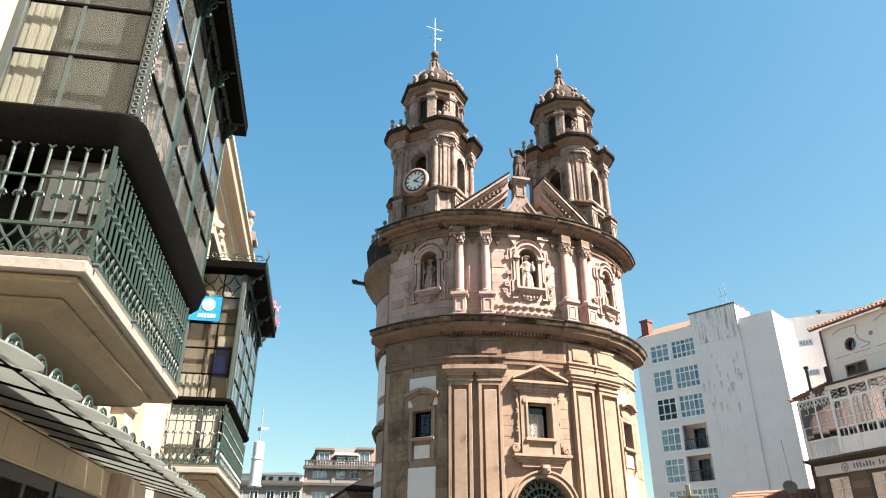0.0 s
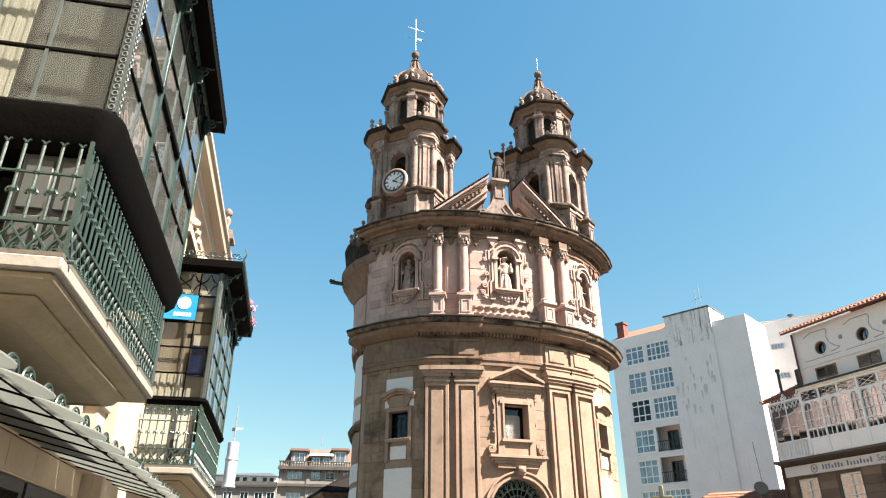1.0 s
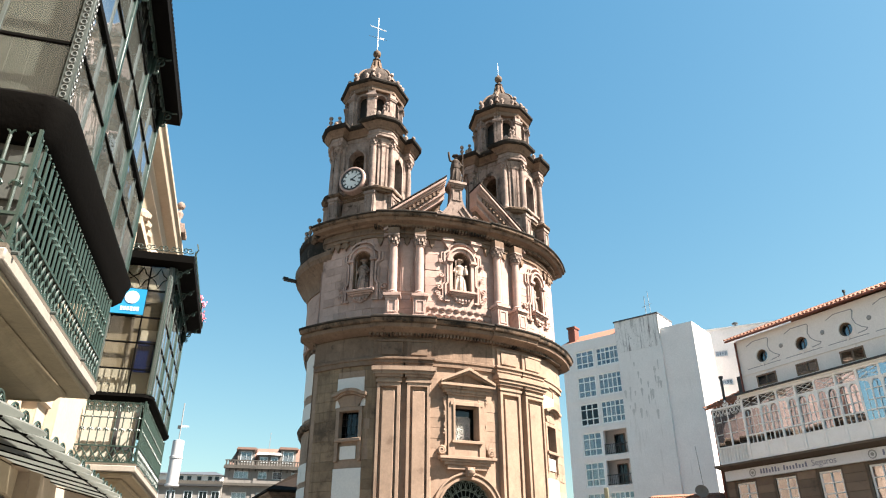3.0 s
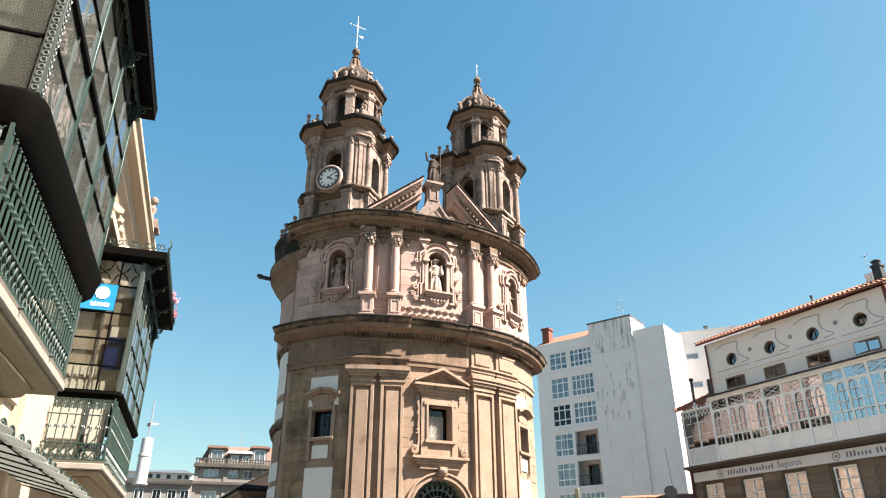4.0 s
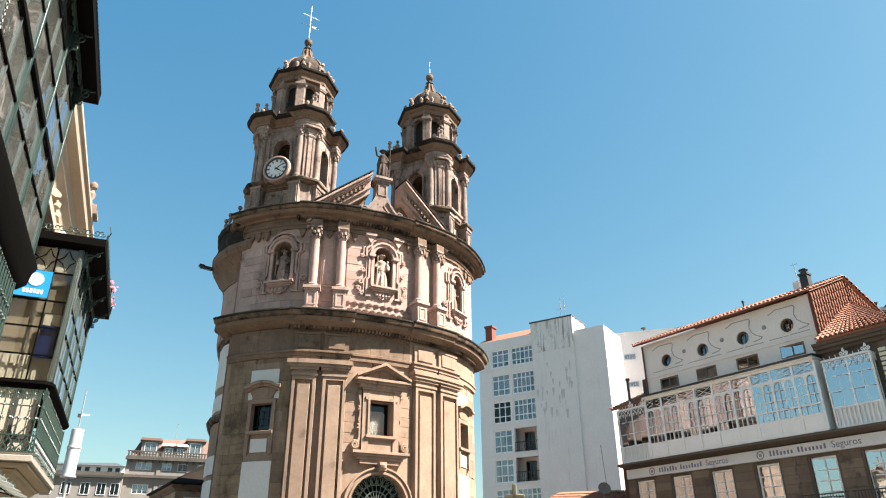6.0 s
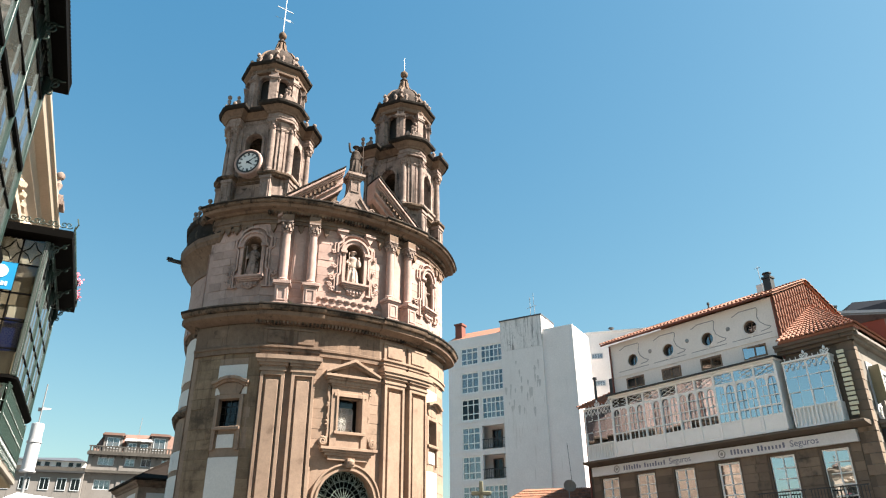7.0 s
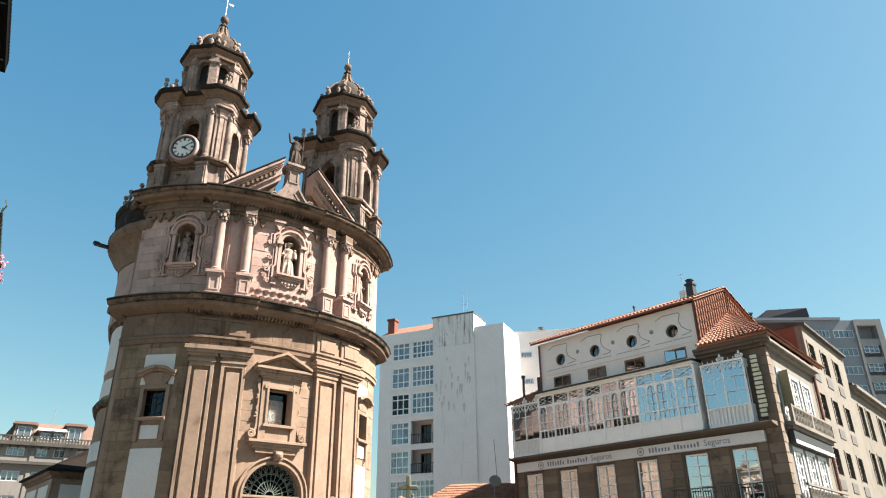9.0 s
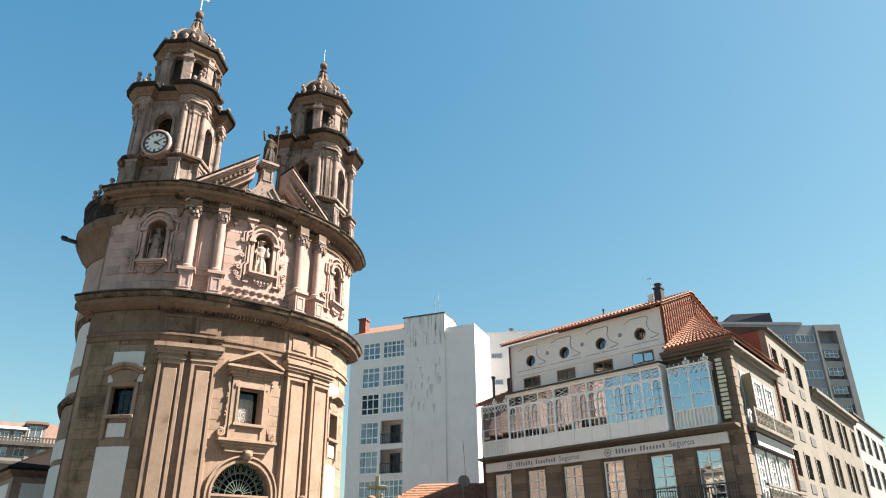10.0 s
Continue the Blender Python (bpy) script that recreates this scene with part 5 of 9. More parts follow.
# weeds rooted on the lower cornice
rw_ = random.Random(8)
for th, rr in ((39.5, 9.3), (41.5, 9.25), (26.0, 9.45), (-20.0, 9.4)):
    a, r = radians(th), rr + bulge(th)
    f = Shape()
    for i in range(46):
        b = rw_.uniform(0, 6.28)
        q, h = rw_.uniform(0.06, 0.22), rw_.uniform(0.05, 0.26)
        c, d = math.cos(b), math.sin(b)
        wd = rw_.uniform(0.012, 0.03)
        f.add([(0.05 * c - wd * d, 0.05 * d + wd * c, 0), (0.05 * c + wd * d, 0.05 * d - wd * c, 0), (q * c, q * d, h)], [(0, 1, 2)])
    weed = part("weed_tuft", f, LEAF, smooth=0)
    weed.matrix_world = pose(8.43, 37.70, 0, 0, 0, 6.0) @ pose(r * math.sin(a), -r * math.cos(a), 12.26, 0, 0, th)
    tagged(weed, "green weed tuft growing on the stone cornice", "weeds", "weeds on the cornice")

# ---- the street side: two houses with iron and glass galleries ----
CREAM = surface("cream_paint", (0.385, 0.310, 0.236), (0.342, 0.272, 0.202), 0.8, scale=0.8, grain=14, bump=0.2, stain=(0.257, 0.197, 0.135), stain_scale=0.9, stain_at=0.64, streak=(0.264, 0.202, 0.147), streak_at=0.66)
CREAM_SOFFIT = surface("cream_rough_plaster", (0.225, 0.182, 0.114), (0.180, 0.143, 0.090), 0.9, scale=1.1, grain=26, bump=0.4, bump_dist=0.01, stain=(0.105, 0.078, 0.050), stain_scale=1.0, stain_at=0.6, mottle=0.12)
DRIP_BROWN = surface("brown_stained_cement", (0.105, 0.084, 0.062), (0.060, 0.048, 0.036), 0.9, scale=4, grain=20, bump=0.4, stain=(0.03, 0.025, 0.02), stain_scale=5, stain_at=0.58)
SLAB_EDGE = surface("flaking_white_edge", (0.240, 0.215, 0.184), (0.201, 0.177, 0.149), 0.85, scale=3, grain=18, bump=0.5, stain=(0.106, 0.084, 0.060), stain_scale=5, stain_at=0.62)
GREEN_IRON = surface("green_painted_iron", (0.014, 0.030, 0.024), (0.022, 0.042, 0.035), 0.38, spec=0.45, scale=3, grain=40, bump=0.2, stain=(0.050, 0.050, 0.038), stain_scale=5, stain_at=0.64)
GREY_IRON = surface("grey_green_painted_iron", (0.044, 0.055, 0.051), (0.060, 0.071, 0.067), 0.5, spec=0.25, scale=3, grain=40, bump=0.2)
PALE_IRON = surface("pale_grey_painted_iron", (0.092, 0.099, 0.096), (0.072, 0.079, 0.075), 0.45, scale=3, grain=40, bump=0.2)
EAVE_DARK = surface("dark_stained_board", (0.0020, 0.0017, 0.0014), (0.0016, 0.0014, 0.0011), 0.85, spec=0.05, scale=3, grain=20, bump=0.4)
GALLERY_GLASS = glass_pane("gallery_glass", (0.8, 0.82, 0.78), mirror=0.0, wobble=0.08, dust_sheen=0.1, dust_sheen_colour=(0.10, 0.101, 0.088))
CURTAIN = surface("olive_grey_blind", (0.046, 0.049, 0.041), (0.030, 0.033, 0.027), 0.9, scale=0.9, grain=2.5, bump=0.0, streak=(0.065, 0.069, 0.058), streak_at=0.52)
CREAM_CURTAIN = surface("cream_curtain", (0.330, 0.308, 0.258), (0.280, 0.260, 0.216), 0.9, scale=2, grain=20, bump=0.1)
BEIGE_BLIND = surface("tan_blind", (0.137, 0.111, 0.078), (0.104, 0.086, 0.060), 0.9, scale=1.2, grain=3, bump=0.0, streak=(0.181, 0.153, 0.111), streak_at=0.56)
CLEAR_GLASS = glass_pane("gallery_clear_glass", (0.82, 0.82, 0.78), mirror=0.0, wobble=0.25, dust_sheen=0.03, dust_sheen_colour=(0.10, 0.09, 0.07))


def milky_glass(name, colour):
    """Frosted glass that glows with the light from above."""
    m = bpy.data.materials.new(name)
    m.use_nodes = True
    n, L = m.node_tree.nodes, m.node_tree.links
    b = n["Principled BSDF"]
    geo = n.new("ShaderNodeNewGeometry")
    nz = n.new("ShaderNodeTexNoise")
    nz.inputs["Scale"].default_value, nz.inputs["Detail"].default_value = 2.2, 6
    L.new(geo.outputs["Position"], nz.inputs["Vector"])
    mx = n.new("ShaderNodeMix")
    mx.data_type = 'RGBA'
    mx.inputs[6].default_value = (*colour, 1)
    mx.inputs[7].default_value = (*[c * 0.72 for c in colour], 1)
    L.new(nz.outputs["Fac"], mx.inputs[0])
    L.new(mx.outputs[2], b.inputs["Base Color"])
    b.inputs["Roughness"].default_value = 0.3
    tr = n.new("ShaderNodeBsdfTranslucent")
    L.new(mx.outputs[2], tr.inputs["Color"])
    ms = n.new("ShaderNodeMixShader")
    ms.inputs[0].default_value = 0.7
    L.new(b.outputs[0], ms.inputs[1])
    L.new(tr.outputs[0], ms.inputs[2])
    L.new(ms.outputs[0], n["Material Output"].inputs["Surface"])
    return m


PANEL_GREY = surface("grey_green_panel_paint", (0.044, 0.048, 0.043), (0.034, 0.038, 0.034), 0.6, scale=1.5, grain=20, bump=0.1, stain=(0.024, 0.026, 0.022), stain_scale=1.5, stain_at=0.6)
AWNING_GLASS = milky_glass("milky_awning_glass", (0.39, 0.405, 0.385))
SIDE_GLASS = glass_pane("gallery_side_glass", (0.6, 0.62, 0.6), mirror=0.48, wobble=0.2, dust_sheen=0.18, dust_sheen_colour=(0.14, 0.145, 0.13))
INSIDE = surface("grey_beige_panelling", (0.30, 0.275, 0.21), (0.25, 0.225, 0.175), 0.8, scale=1, grain=12, bump=0.1)
SHOP_STONE = surface("beige_stone_cladding", (0.396, 0.319, 0.221), (0.324, 0.258, 0.178), 0.7, scale=1.2, grain=16, bump=0.2)
BLUE_SIGN = surface("bright_blue_sign", (0.000, 0.167, 0.360), (0.000, 0.180, 0.372), 0.4, scale=1, grain=10, bump=0)
WHITE_SIGN = surface("white_sign_face", (0.8, 0.8, 0.8), (0.78, 0.78, 0.78), 0.5, scale=1, grain=10, bump=0)
NAVY = surface("navy_blind", (0.002, 0.008, 0.045), (0.003, 0.009, 0.05), 0.8, scale=2, grain=10, bump=0, spec=0.05)
PINK = surface("pink_petals", (0.75, 0.16, 0.22), (0.80, 0.25, 0.30), 0.7, scale=9, grain=30, bump=0)

house = thing("street_house", "cream rendered house with a shopfront under glass galleries", "house")
part("wall", Shape().box(-9, -3.05, -7.0, 11.4, 0, 9.6), CREAM, house)
part("stone_band", Shape().box(-3.06, -2.98, -2.0, 11.3, 2.63, 3.02).box(-3.06, -2.95, -2.0, 11.3, 3.02, 3.1), SHOP_STONE, house, "beige stone band over the shopfront", bevel=0.01)
for k in range(12):
    part("stone_slab", Shape().box(-3.0, -2.965, 0.02 + k * 0.92, 0.93 + k * 0.92, 2.65, 3.0), SHOP_STONE, house)
for k in range(5):
    y0 = 1.6 + k * 1.9
    f = Shape().box(-3.06, -2.99, y0, y0 + 1.8, 2.48, 2.62).box(-3.06, -2.99, y0, y0 + 0.12, 0.1, 2.48).box(-3.06, -2.99, y0 + 1.68, y0 + 1.8, 0.1, 2.48).box(-3.06, -2.99, y0 + 0.85, y0 + 0.95, 0.1, 2.48)
    w = part("shop_window", f, BLACK_PAINT, house, "dark framed shop window", bevel=0.006)
    part("pane", Shape().box(-3.056, -3.05, y0 + 0.1, y0 + 1.7, 0.1, 2.48), DARK_GLASS, w)
part("pilaster", Shape().box(-3.06, -2.85, 10.9, 11.4, 3.0, 9.6).box(-3.06, -2.78, 10.84, 11.4, 3.9, 4.1), CREAM, house, bevel=0.015)

house2 = thing("street_house", "cream house with a heavy cornice above a glass gallery", "house")
part("wall", Shape().box(-9, -2.85, 11.402, 18.9, 0, 9.7), CREAM, house2)
part("cornice", Shape().sweep([(-2.85, 11.45), (-2.85, 18.9), (-9, 18.9)], [(-0.3, 9.3), (0.06, 9.3), (0.1, 9.5), (0.22, 9.62), (0.26, 9.86), (0.46, 9.95), (0.5, 10.12), (0.56, 10.16), (0.56, 10.26), (-0.3, 10.36)], closed=False), CREAM, house2, bevel=0.012)
part("parapet_urn", urn_m, CREAM, house2, at=Matrix.Translation((-2.45, 18.4, 10.3)) @ Matrix.Scale(1.0, 4))
for y0 in (12.4, 14.6, 16.8):
    f = Shape().box(-2.86, -2.74, y0 - 0.1, y0 + 0.06, 7.2, 9.2).box(-2.86, -2.74, y0 + 1.14, y0 + 1.3, 7.2, 9.2).box(-2.86, -2.66, y0 - 0.2, y0 + 1.4, 8.6, 8.78)
    for q in range(5):
        f.lathe([(0.02, -0.1), (0.14, -0.06), (0.16, 0.04), (0.04, 0.14)], 8, Matrix.Translation((-2.76, y0 + 0.1 + q * 0.25, 8.95 + 0.12 * (2 - abs(q - 2)))))
    f.tube([(-2.72, y, z) for y, _, z in spiral(y0 + 0.1, 8.95, 0.16, 1.4, 0, 0)], 0.04, 6).tube([(-2.72, y, z) for y, _, z in spiral(y0 + 1.1, 8.95, 0.16, 1.4, 3.1, 0, way=-1)], 0.04, 6)
    part("window_surround", f, CREAM, house2, "carved cream window surround", bevel=0.01)
    part("pane", Shape().box(-2.87, -2.843, y0 + 0.06, y0 + 1.14, 7.2, 8.6), DARK_GLASS, house2)
part("pilaster", Shape().box(-2.86, -2.7, 11.42, 12.0, 2.6, 9.3).box(-2.86, -2.62, 11.42, 12.1, 3.3, 3.5), CREAM, house2, bevel=0.015)


def gallery(name_label, x1, xw, y0, y1, zs, zr, zf, zg, rows, zt, near_cols, posts, eave, lozenge, thin, blind_mat, glass):
    """A projecting balcony with an iron rail and a glazed gallery over it. x1: outer face, xw: wall; slab top zs, rail top zr, fascia zf to zg, glass rows, top zt."""
    ye = y1 - (0.0 if thin else 0.38)  # far end of the balcony below
    g = thing("glazed_gallery", name_label, "gallery", group="galleries on the street side")
    # slab and stepped soffit
    part("slab", Shape().box(xw, x1, y0 - 0.34, ye + 0.02, zs - 0.13, zs - 0.02), SLAB_EDGE, g, "flaking white balcony slab edge", bevel=0.015)
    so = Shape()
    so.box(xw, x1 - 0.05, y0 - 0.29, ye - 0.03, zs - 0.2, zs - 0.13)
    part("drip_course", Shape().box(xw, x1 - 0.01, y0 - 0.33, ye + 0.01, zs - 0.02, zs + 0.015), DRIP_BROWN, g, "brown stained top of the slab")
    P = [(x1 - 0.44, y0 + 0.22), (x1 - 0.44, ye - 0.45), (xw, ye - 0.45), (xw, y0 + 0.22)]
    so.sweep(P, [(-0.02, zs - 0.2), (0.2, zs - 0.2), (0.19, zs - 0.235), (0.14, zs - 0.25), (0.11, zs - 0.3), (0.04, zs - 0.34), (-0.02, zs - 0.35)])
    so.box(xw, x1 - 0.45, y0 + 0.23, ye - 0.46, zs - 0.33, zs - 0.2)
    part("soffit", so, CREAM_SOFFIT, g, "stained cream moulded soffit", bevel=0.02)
    for y in (y0 - 0.2, y0 + 1.1, y0 + 2.6):
        part("drain_stub", Shape().lathe([(0.018, 0), (0.018, 0.07)], 8, Matrix.Translation((x1 - 0.03, y, zs - 0.005)) @ Matrix.Rotation(radians(90), 4, 'Y')), GREY_IRON, g)
    # iron rail: near end, long side, far end
    h = zr - zs
    zl, zk, zu = zs + 0.05 + 0.24 * h, zs + 0.54 * h, zs + (0.73 if thin else 0.7) * h
    t = 0.011 if thin else 0.014
    b = Shape().tube([(0, 0, zl), (0, 0, zr - 0.06)], t, 6)
    for z in (zk,):
        b.lathe([(t, z - 0.03), (t * 2.2, z), (t, z + 0.03)], 8)
        for sg in (-1, 1):
            b.tube([(0, 0, z + 0.02), (sg * 0.03, 0, z + 0.015), (sg * 0.045, 0, z - 0.012), (sg * 0.03, 0, z - 0.03)], 0.011, 5)
    b.lathe([(t * 1.2, zu - 0.02), (t * 2.0, zu), (t * 1.2, zu + 0.02)], 8)
    for sg in (-1, 1):
        b.tube([(0, 0, zr - 0.05), (sg * 0.016, 0, zr - 0.02), (sg * 0.03, 0, zr - 0.015)], 0.009, 5)
    bal_m = b.mesh("baluster")
    pitch = 0.136
    c = Shape()
    n = 10
    for sg in (-1, 1):
        c.tube([(sg * (pitch / 2) * math.cos(math.pi * i / n), 0, zs + 0.04 + (zl - zs - 0.05) * i / n) for i in range(n + 1)], 0.012, 5)
    c.tube([(x, 0, z) for x, _, z in spiral(0.0, zs + 0.07, 0.035, 1.2, 1.5, 0)], 0.009, 5)
    c.tube([(-0.05, 0, zs + 0.045), (0, 0, zs + 0.085), (0.05, 0, zs + 0.045)], 0.009, 5)
    scr_m = c.mesh("lattice_scroll")
    yn, yf, xo = y0 - 0.23, ye - 0.1, x1 - 0.04
    for (xa, ya, xb, yb, rot) in ((xw, yn, xo, yn, 0), (xo, yn, xo, yf, 90), (xw, yf, xo, yf, 0)):
        ln = math.hypot(xb - xa, yb - ya)
        k = max(2, round(ln / pitch))
        rail = Shape()
        for z, r in ((zs + 0.03, 0.018), (zl, 0.016), (zu, 0.011)):
            rail.box(-ln / 2, ln / 2, -r, r, z - r * 0.8, z + r * 0.8)
        m = pose((xa + xb) / 2, (ya + yb) / 2, 0, 0, 0, rot)
        side = part("railing", rail, GREEN_IRON, g, "green wrought-iron railing", at=m)
        for i in range(k):
            part("baluster", bal_m, GREEN_IRON, side, at=(-ln / 2 + (i + 0.5) * ln / k, 0, 0))
            part("lattice_scroll", scr_m, GREEN_IRON, side, at=(-ln / 2 + (i + 0.5) * ln / k, 0, 0))
    for x, y in ((xo, yn), (xo, yf)):
        part("corner_post", Shape().box(x - 0.014, x + 0.014, y - 0.014, y + 0.014, zs, zr + 0.02).box(x - 0.03, x + 0.03, y - 0.03, y + 0.03, zs, zs + 0.05), GREEN_IRON, g)
    if thin:
        part("end_wall", Shape().box(xw, x1 - 0.15, y0 + 0.1, y0 + 0.16, zs, zf + 0.02), CREAM_CURTAIN, g, "sunlit cream wall behind the railing")
        part("end_door", Shape().box(x1 - 0.55, x1 - 0.48, y0 + 0.06, y0 + 0.1, zs, zf).box(x1 - 0.2, x1 - 0.15, y0 + 0.06, y0 + 0.1, zs, zf).box(x1 - 0.48, x1 - 0.2, y0 + 0.07, y0 + 0.1, zs + 0.3, zs + 0.36), BLACK_PAINT, g)
        ring = Shape().tube([(0.045 * math.cos(i * math.pi / 5), 0, zr - 0.07 + 0.045 * math.sin(i * math.pi / 5)) for i in range(10)], 0.012, 5, True).tube([(0, 0, zr - 0.11), (0, 0, zr - 0.2)], 0.012, 5).tube([(-0.035, 0, zr - 0.12), (-0.03, 0, zr - 0.17), (0, 0, zr - 0.2), (0.03, 0, zr - 0.17), (0.035, 0, zr - 0.12)], 0.01, 5).mesh("frieze_ring")
        for i in range(8):
            part("frieze_ring", ring, GREEN_IRON, g, at=(xw + 0.07 + (i + 0.5) * (xo - xw) / 8, yn, 0))
    else:
        part("end_wall", Shape().box(xw + 0.62, x1 - 0.1, y0 + 0.14, y0 + 0.2, zs, zf + 0.02), PANEL_GREY, g, "grey-green painted panelling behind the railing")
        for xa in (xw + 0.66, xw + 0.94):
            part("end_panel", Shape().box(xa, xa + 0.22, y0 + 0.11, y0 + 0.14, zs + 0.08, zs + 0.52).box(xa, xa + 0.22, y0 + 0.11, y0 + 0.14, zs + 0.58, zf - 0.06), PANEL_GREY, g, bevel=0.01)
        part("end_wall", Shape().box(xw, xw + 0.26, y0 + 0.14, y0 + 0.2, zs, zf + 0.02).box(xw + 0.03, xw + 0.23, y0 + 0.11, y0 + 0.14, zs + 0.08, zf - 0.06), PANEL_GREY, g, "grey-green painted panelling behind the railing")
        part("dark_opening", Shape().box(xw + 0.2, xw + 0.7, y0 + 0.6, y0 + 0.64, zs, zf), DARK_VOID, g)
    # fascia and floor of the glazed part
    P = [(x1 - 0.16 + 0.16 * math.sin(radians(q)), y0 + 0.16 - 0.16 * math.cos(radians(q))) for q in (0, 22, 45, 68, 90)] + [(x1, y1), (xw, y1), (xw, y0)]
    prof = [(-0.3, zf), (-0.04, zf), (0.0, zf + 0.04), (0.03, zg - 0.05), (0.03, zg), (-0.3, zg)] if thin else [(-0.3, zf), (-0.08, zf), (0.0, zf + 0.1), (0.03, zg - 0.16), (0.055, zg - 0.1), (0.06, zg - 0.03), (0.04, zg), (-0.3, zg)]
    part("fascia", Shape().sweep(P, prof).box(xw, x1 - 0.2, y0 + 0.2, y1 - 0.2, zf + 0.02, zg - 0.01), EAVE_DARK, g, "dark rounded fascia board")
    # frame: posts, corner posts, bars
    def post(x, y, wd, mat_, orn):
        p = part("post", Shape().box(x - wd, x + wd, y - wd, y + wd, zg, zt), mat_, g, bevel=0.006)
        if orn:
            s = Shape()
            q = int((zt - zg) / 0.075)
            for i in range(q):
                z = zg + 0.05 + i * 0.075
                for ax in (0, 1):
                    ring = [(0.024 * math.cos(a * math.pi / 4), 0.028 * math.sin(a * math.pi / 4)) for a in range(8)]
                    s.tube([(x + u, y - wd - 0.004, z + v) if ax == 0 else (x + wd + 0.004, y + u, z + v) for u, v in ring], 0.007, 4, True)
            part("scroll_inlay", s, PALE_IRON, p, "pale scroll inlay")
        return p
    post(x1 - 0.05, y0 + 0.05, 0.05, GREY_IRON if not lozenge else GREEN_IRON, True)
    for y in posts[1:]:
        post(x1 - 0.035, y - 0.035, 0.035, GREEN_IRON, False)
    post(xw + 0.04, y0 + 0.04, 0.04, GREY_IRON, False)
    zb = rows + [zt]
    for j, z in enumerate(rows):
        s = Shape().box(xw + 0.05, x1 - 0.1, y0 + 0.02, y0 + 0.055, z - 0.014, z + 0.014)
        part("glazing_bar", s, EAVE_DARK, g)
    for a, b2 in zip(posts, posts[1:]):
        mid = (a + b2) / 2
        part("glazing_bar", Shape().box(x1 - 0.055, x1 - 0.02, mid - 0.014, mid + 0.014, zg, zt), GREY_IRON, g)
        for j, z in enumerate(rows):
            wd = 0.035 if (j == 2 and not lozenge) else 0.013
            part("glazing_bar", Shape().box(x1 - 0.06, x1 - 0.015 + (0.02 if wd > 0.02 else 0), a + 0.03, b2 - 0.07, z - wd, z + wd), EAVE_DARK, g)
    for x in near_cols[1:-1]:
        part("glazing_bar", Shape().box(x - 0.014, x + 0.014, y0 + 0.02, y0 + 0.055, zg, zt), GREY_IRON if not lozenge else EAVE_DARK, g)
    # panes, each a thin sheet of its own
    for xa, xb in zip(near_cols, near_cols[1:]):
        lo, hi = sorted((xa, xb))
        for za, zc in zip(zb, zb[1:]):
            o = part("pane", Shape().box(lo + 0.012, hi - 0.012, y0 + 0.034, y0 + 0.04, za + 0.012, zc - 0.012), glass, g)
            o.visible_shadow = False
    for a, b2 in zip(posts, posts[1:]):
        mid = (a + b2) / 2
        for ya, yb in ((a + 0.03, mid), (mid, b2 - 0.06)):
            for za, zc in zip(zb, zb[1:]):
                tilt = random.uniform(-1.2, 1.2)
                o = part("pane", Shape().box(-0.003, 0.003, -(yb - ya) / 2 + 0.008, (yb - ya) / 2 - 0.008, za + 0.012, zc - 0.012), SIDE_GLASS, g, at=pose(x1 - 0.036, (ya + yb) / 2, 0, 0, 0, tilt))
                o.visible_shadow = False
    # inside: back wall, curtains, ceiling
    part("inner_wall", Shape().box(xw, xw + 0.03, y0 + 0.1, y1 - 0.1, zg, zt), INSIDE, g)
    part("inner_partition", Shape().box(xw, x1 - 0.12, y1 - 0.08, y1 - 0.04, zg, zt), INSIDE, g)
    part("inner_ceiling", Shape().box(xw, x1 - 0.1, y0 + 0.08, y1 - 0.08, zt - 0.04, zt - 0.01), INSIDE, g)
    if thin:
        part("blind", Shape().box(xw + 0.05, x1 - 0.12, y0 + 0.16, y0 + 0.175, rows[1] + 0.02, zt - 0.05), blind_mat, g, "tan blind drawn behind the panes")
        cu = Shape()
        for q in range(14):
            x = xw + 0.05 + (x1 - xw - 0.2) * q / 14
            cu.box(x, x + (x1 - xw - 0.2) / 13, y0 + 0.14 + 0.02 * (q % 2), y0 + 0.155 + 0.02 * (q % 2), zg + 0.03, rows[1] + 0.03)
        part("half_curtain", cu, CREAM_CURTAIN, g, "cream curtain gathered at the foot of the panes")
        part("top_panel", Shape().box(xw + 0.05, x1 - 0.1, y0 + 0.09, y0 + 0.11, rows[-1] + 0.02, zt - 0.02), CREAM_CURTAIN, g, "cream panel behind the tracery")
        part("half_curtain", Shape().box(x1 - 0.42, x1 - 0.12, y0 + 0.13, y0 + 0.15, rows[2] + 0.06, rows[2] + 0.3), CREAM_CURTAIN, g, "cream curtain showing above the blind")
    else:
        cu = Shape()
        for q in range(13):
            x = xw + 0.06 + (x1 - xw - 0.2) * q / 13
            cu.box(x, x + (x1 - xw - 0.2) / 12.6, y0 + 0.2 + 0.006 * (q % 2), y0 + 0.215 + 0.006 * (q % 2), zg + 0.03, zt - 0.05)
        part("blind", cu, blind_mat, g, "drawn grey-olive blind behind the panes")
        cu = Shape()
        for q in range(9):
            x = xw + 0.05 + 0.032 * q
            cu.box(x, x + 0.0325, y0 + 0.12 + 0.005 * math.sin(q * 2.1), y0 + 0.14 + 0.005 * math.sin(q * 2.1), zg + 0.03, zt - 0.05)
        part("side_curtain", cu, CREAM_CURTAIN, g, "pale gathered curtain")
    cu = Shape()
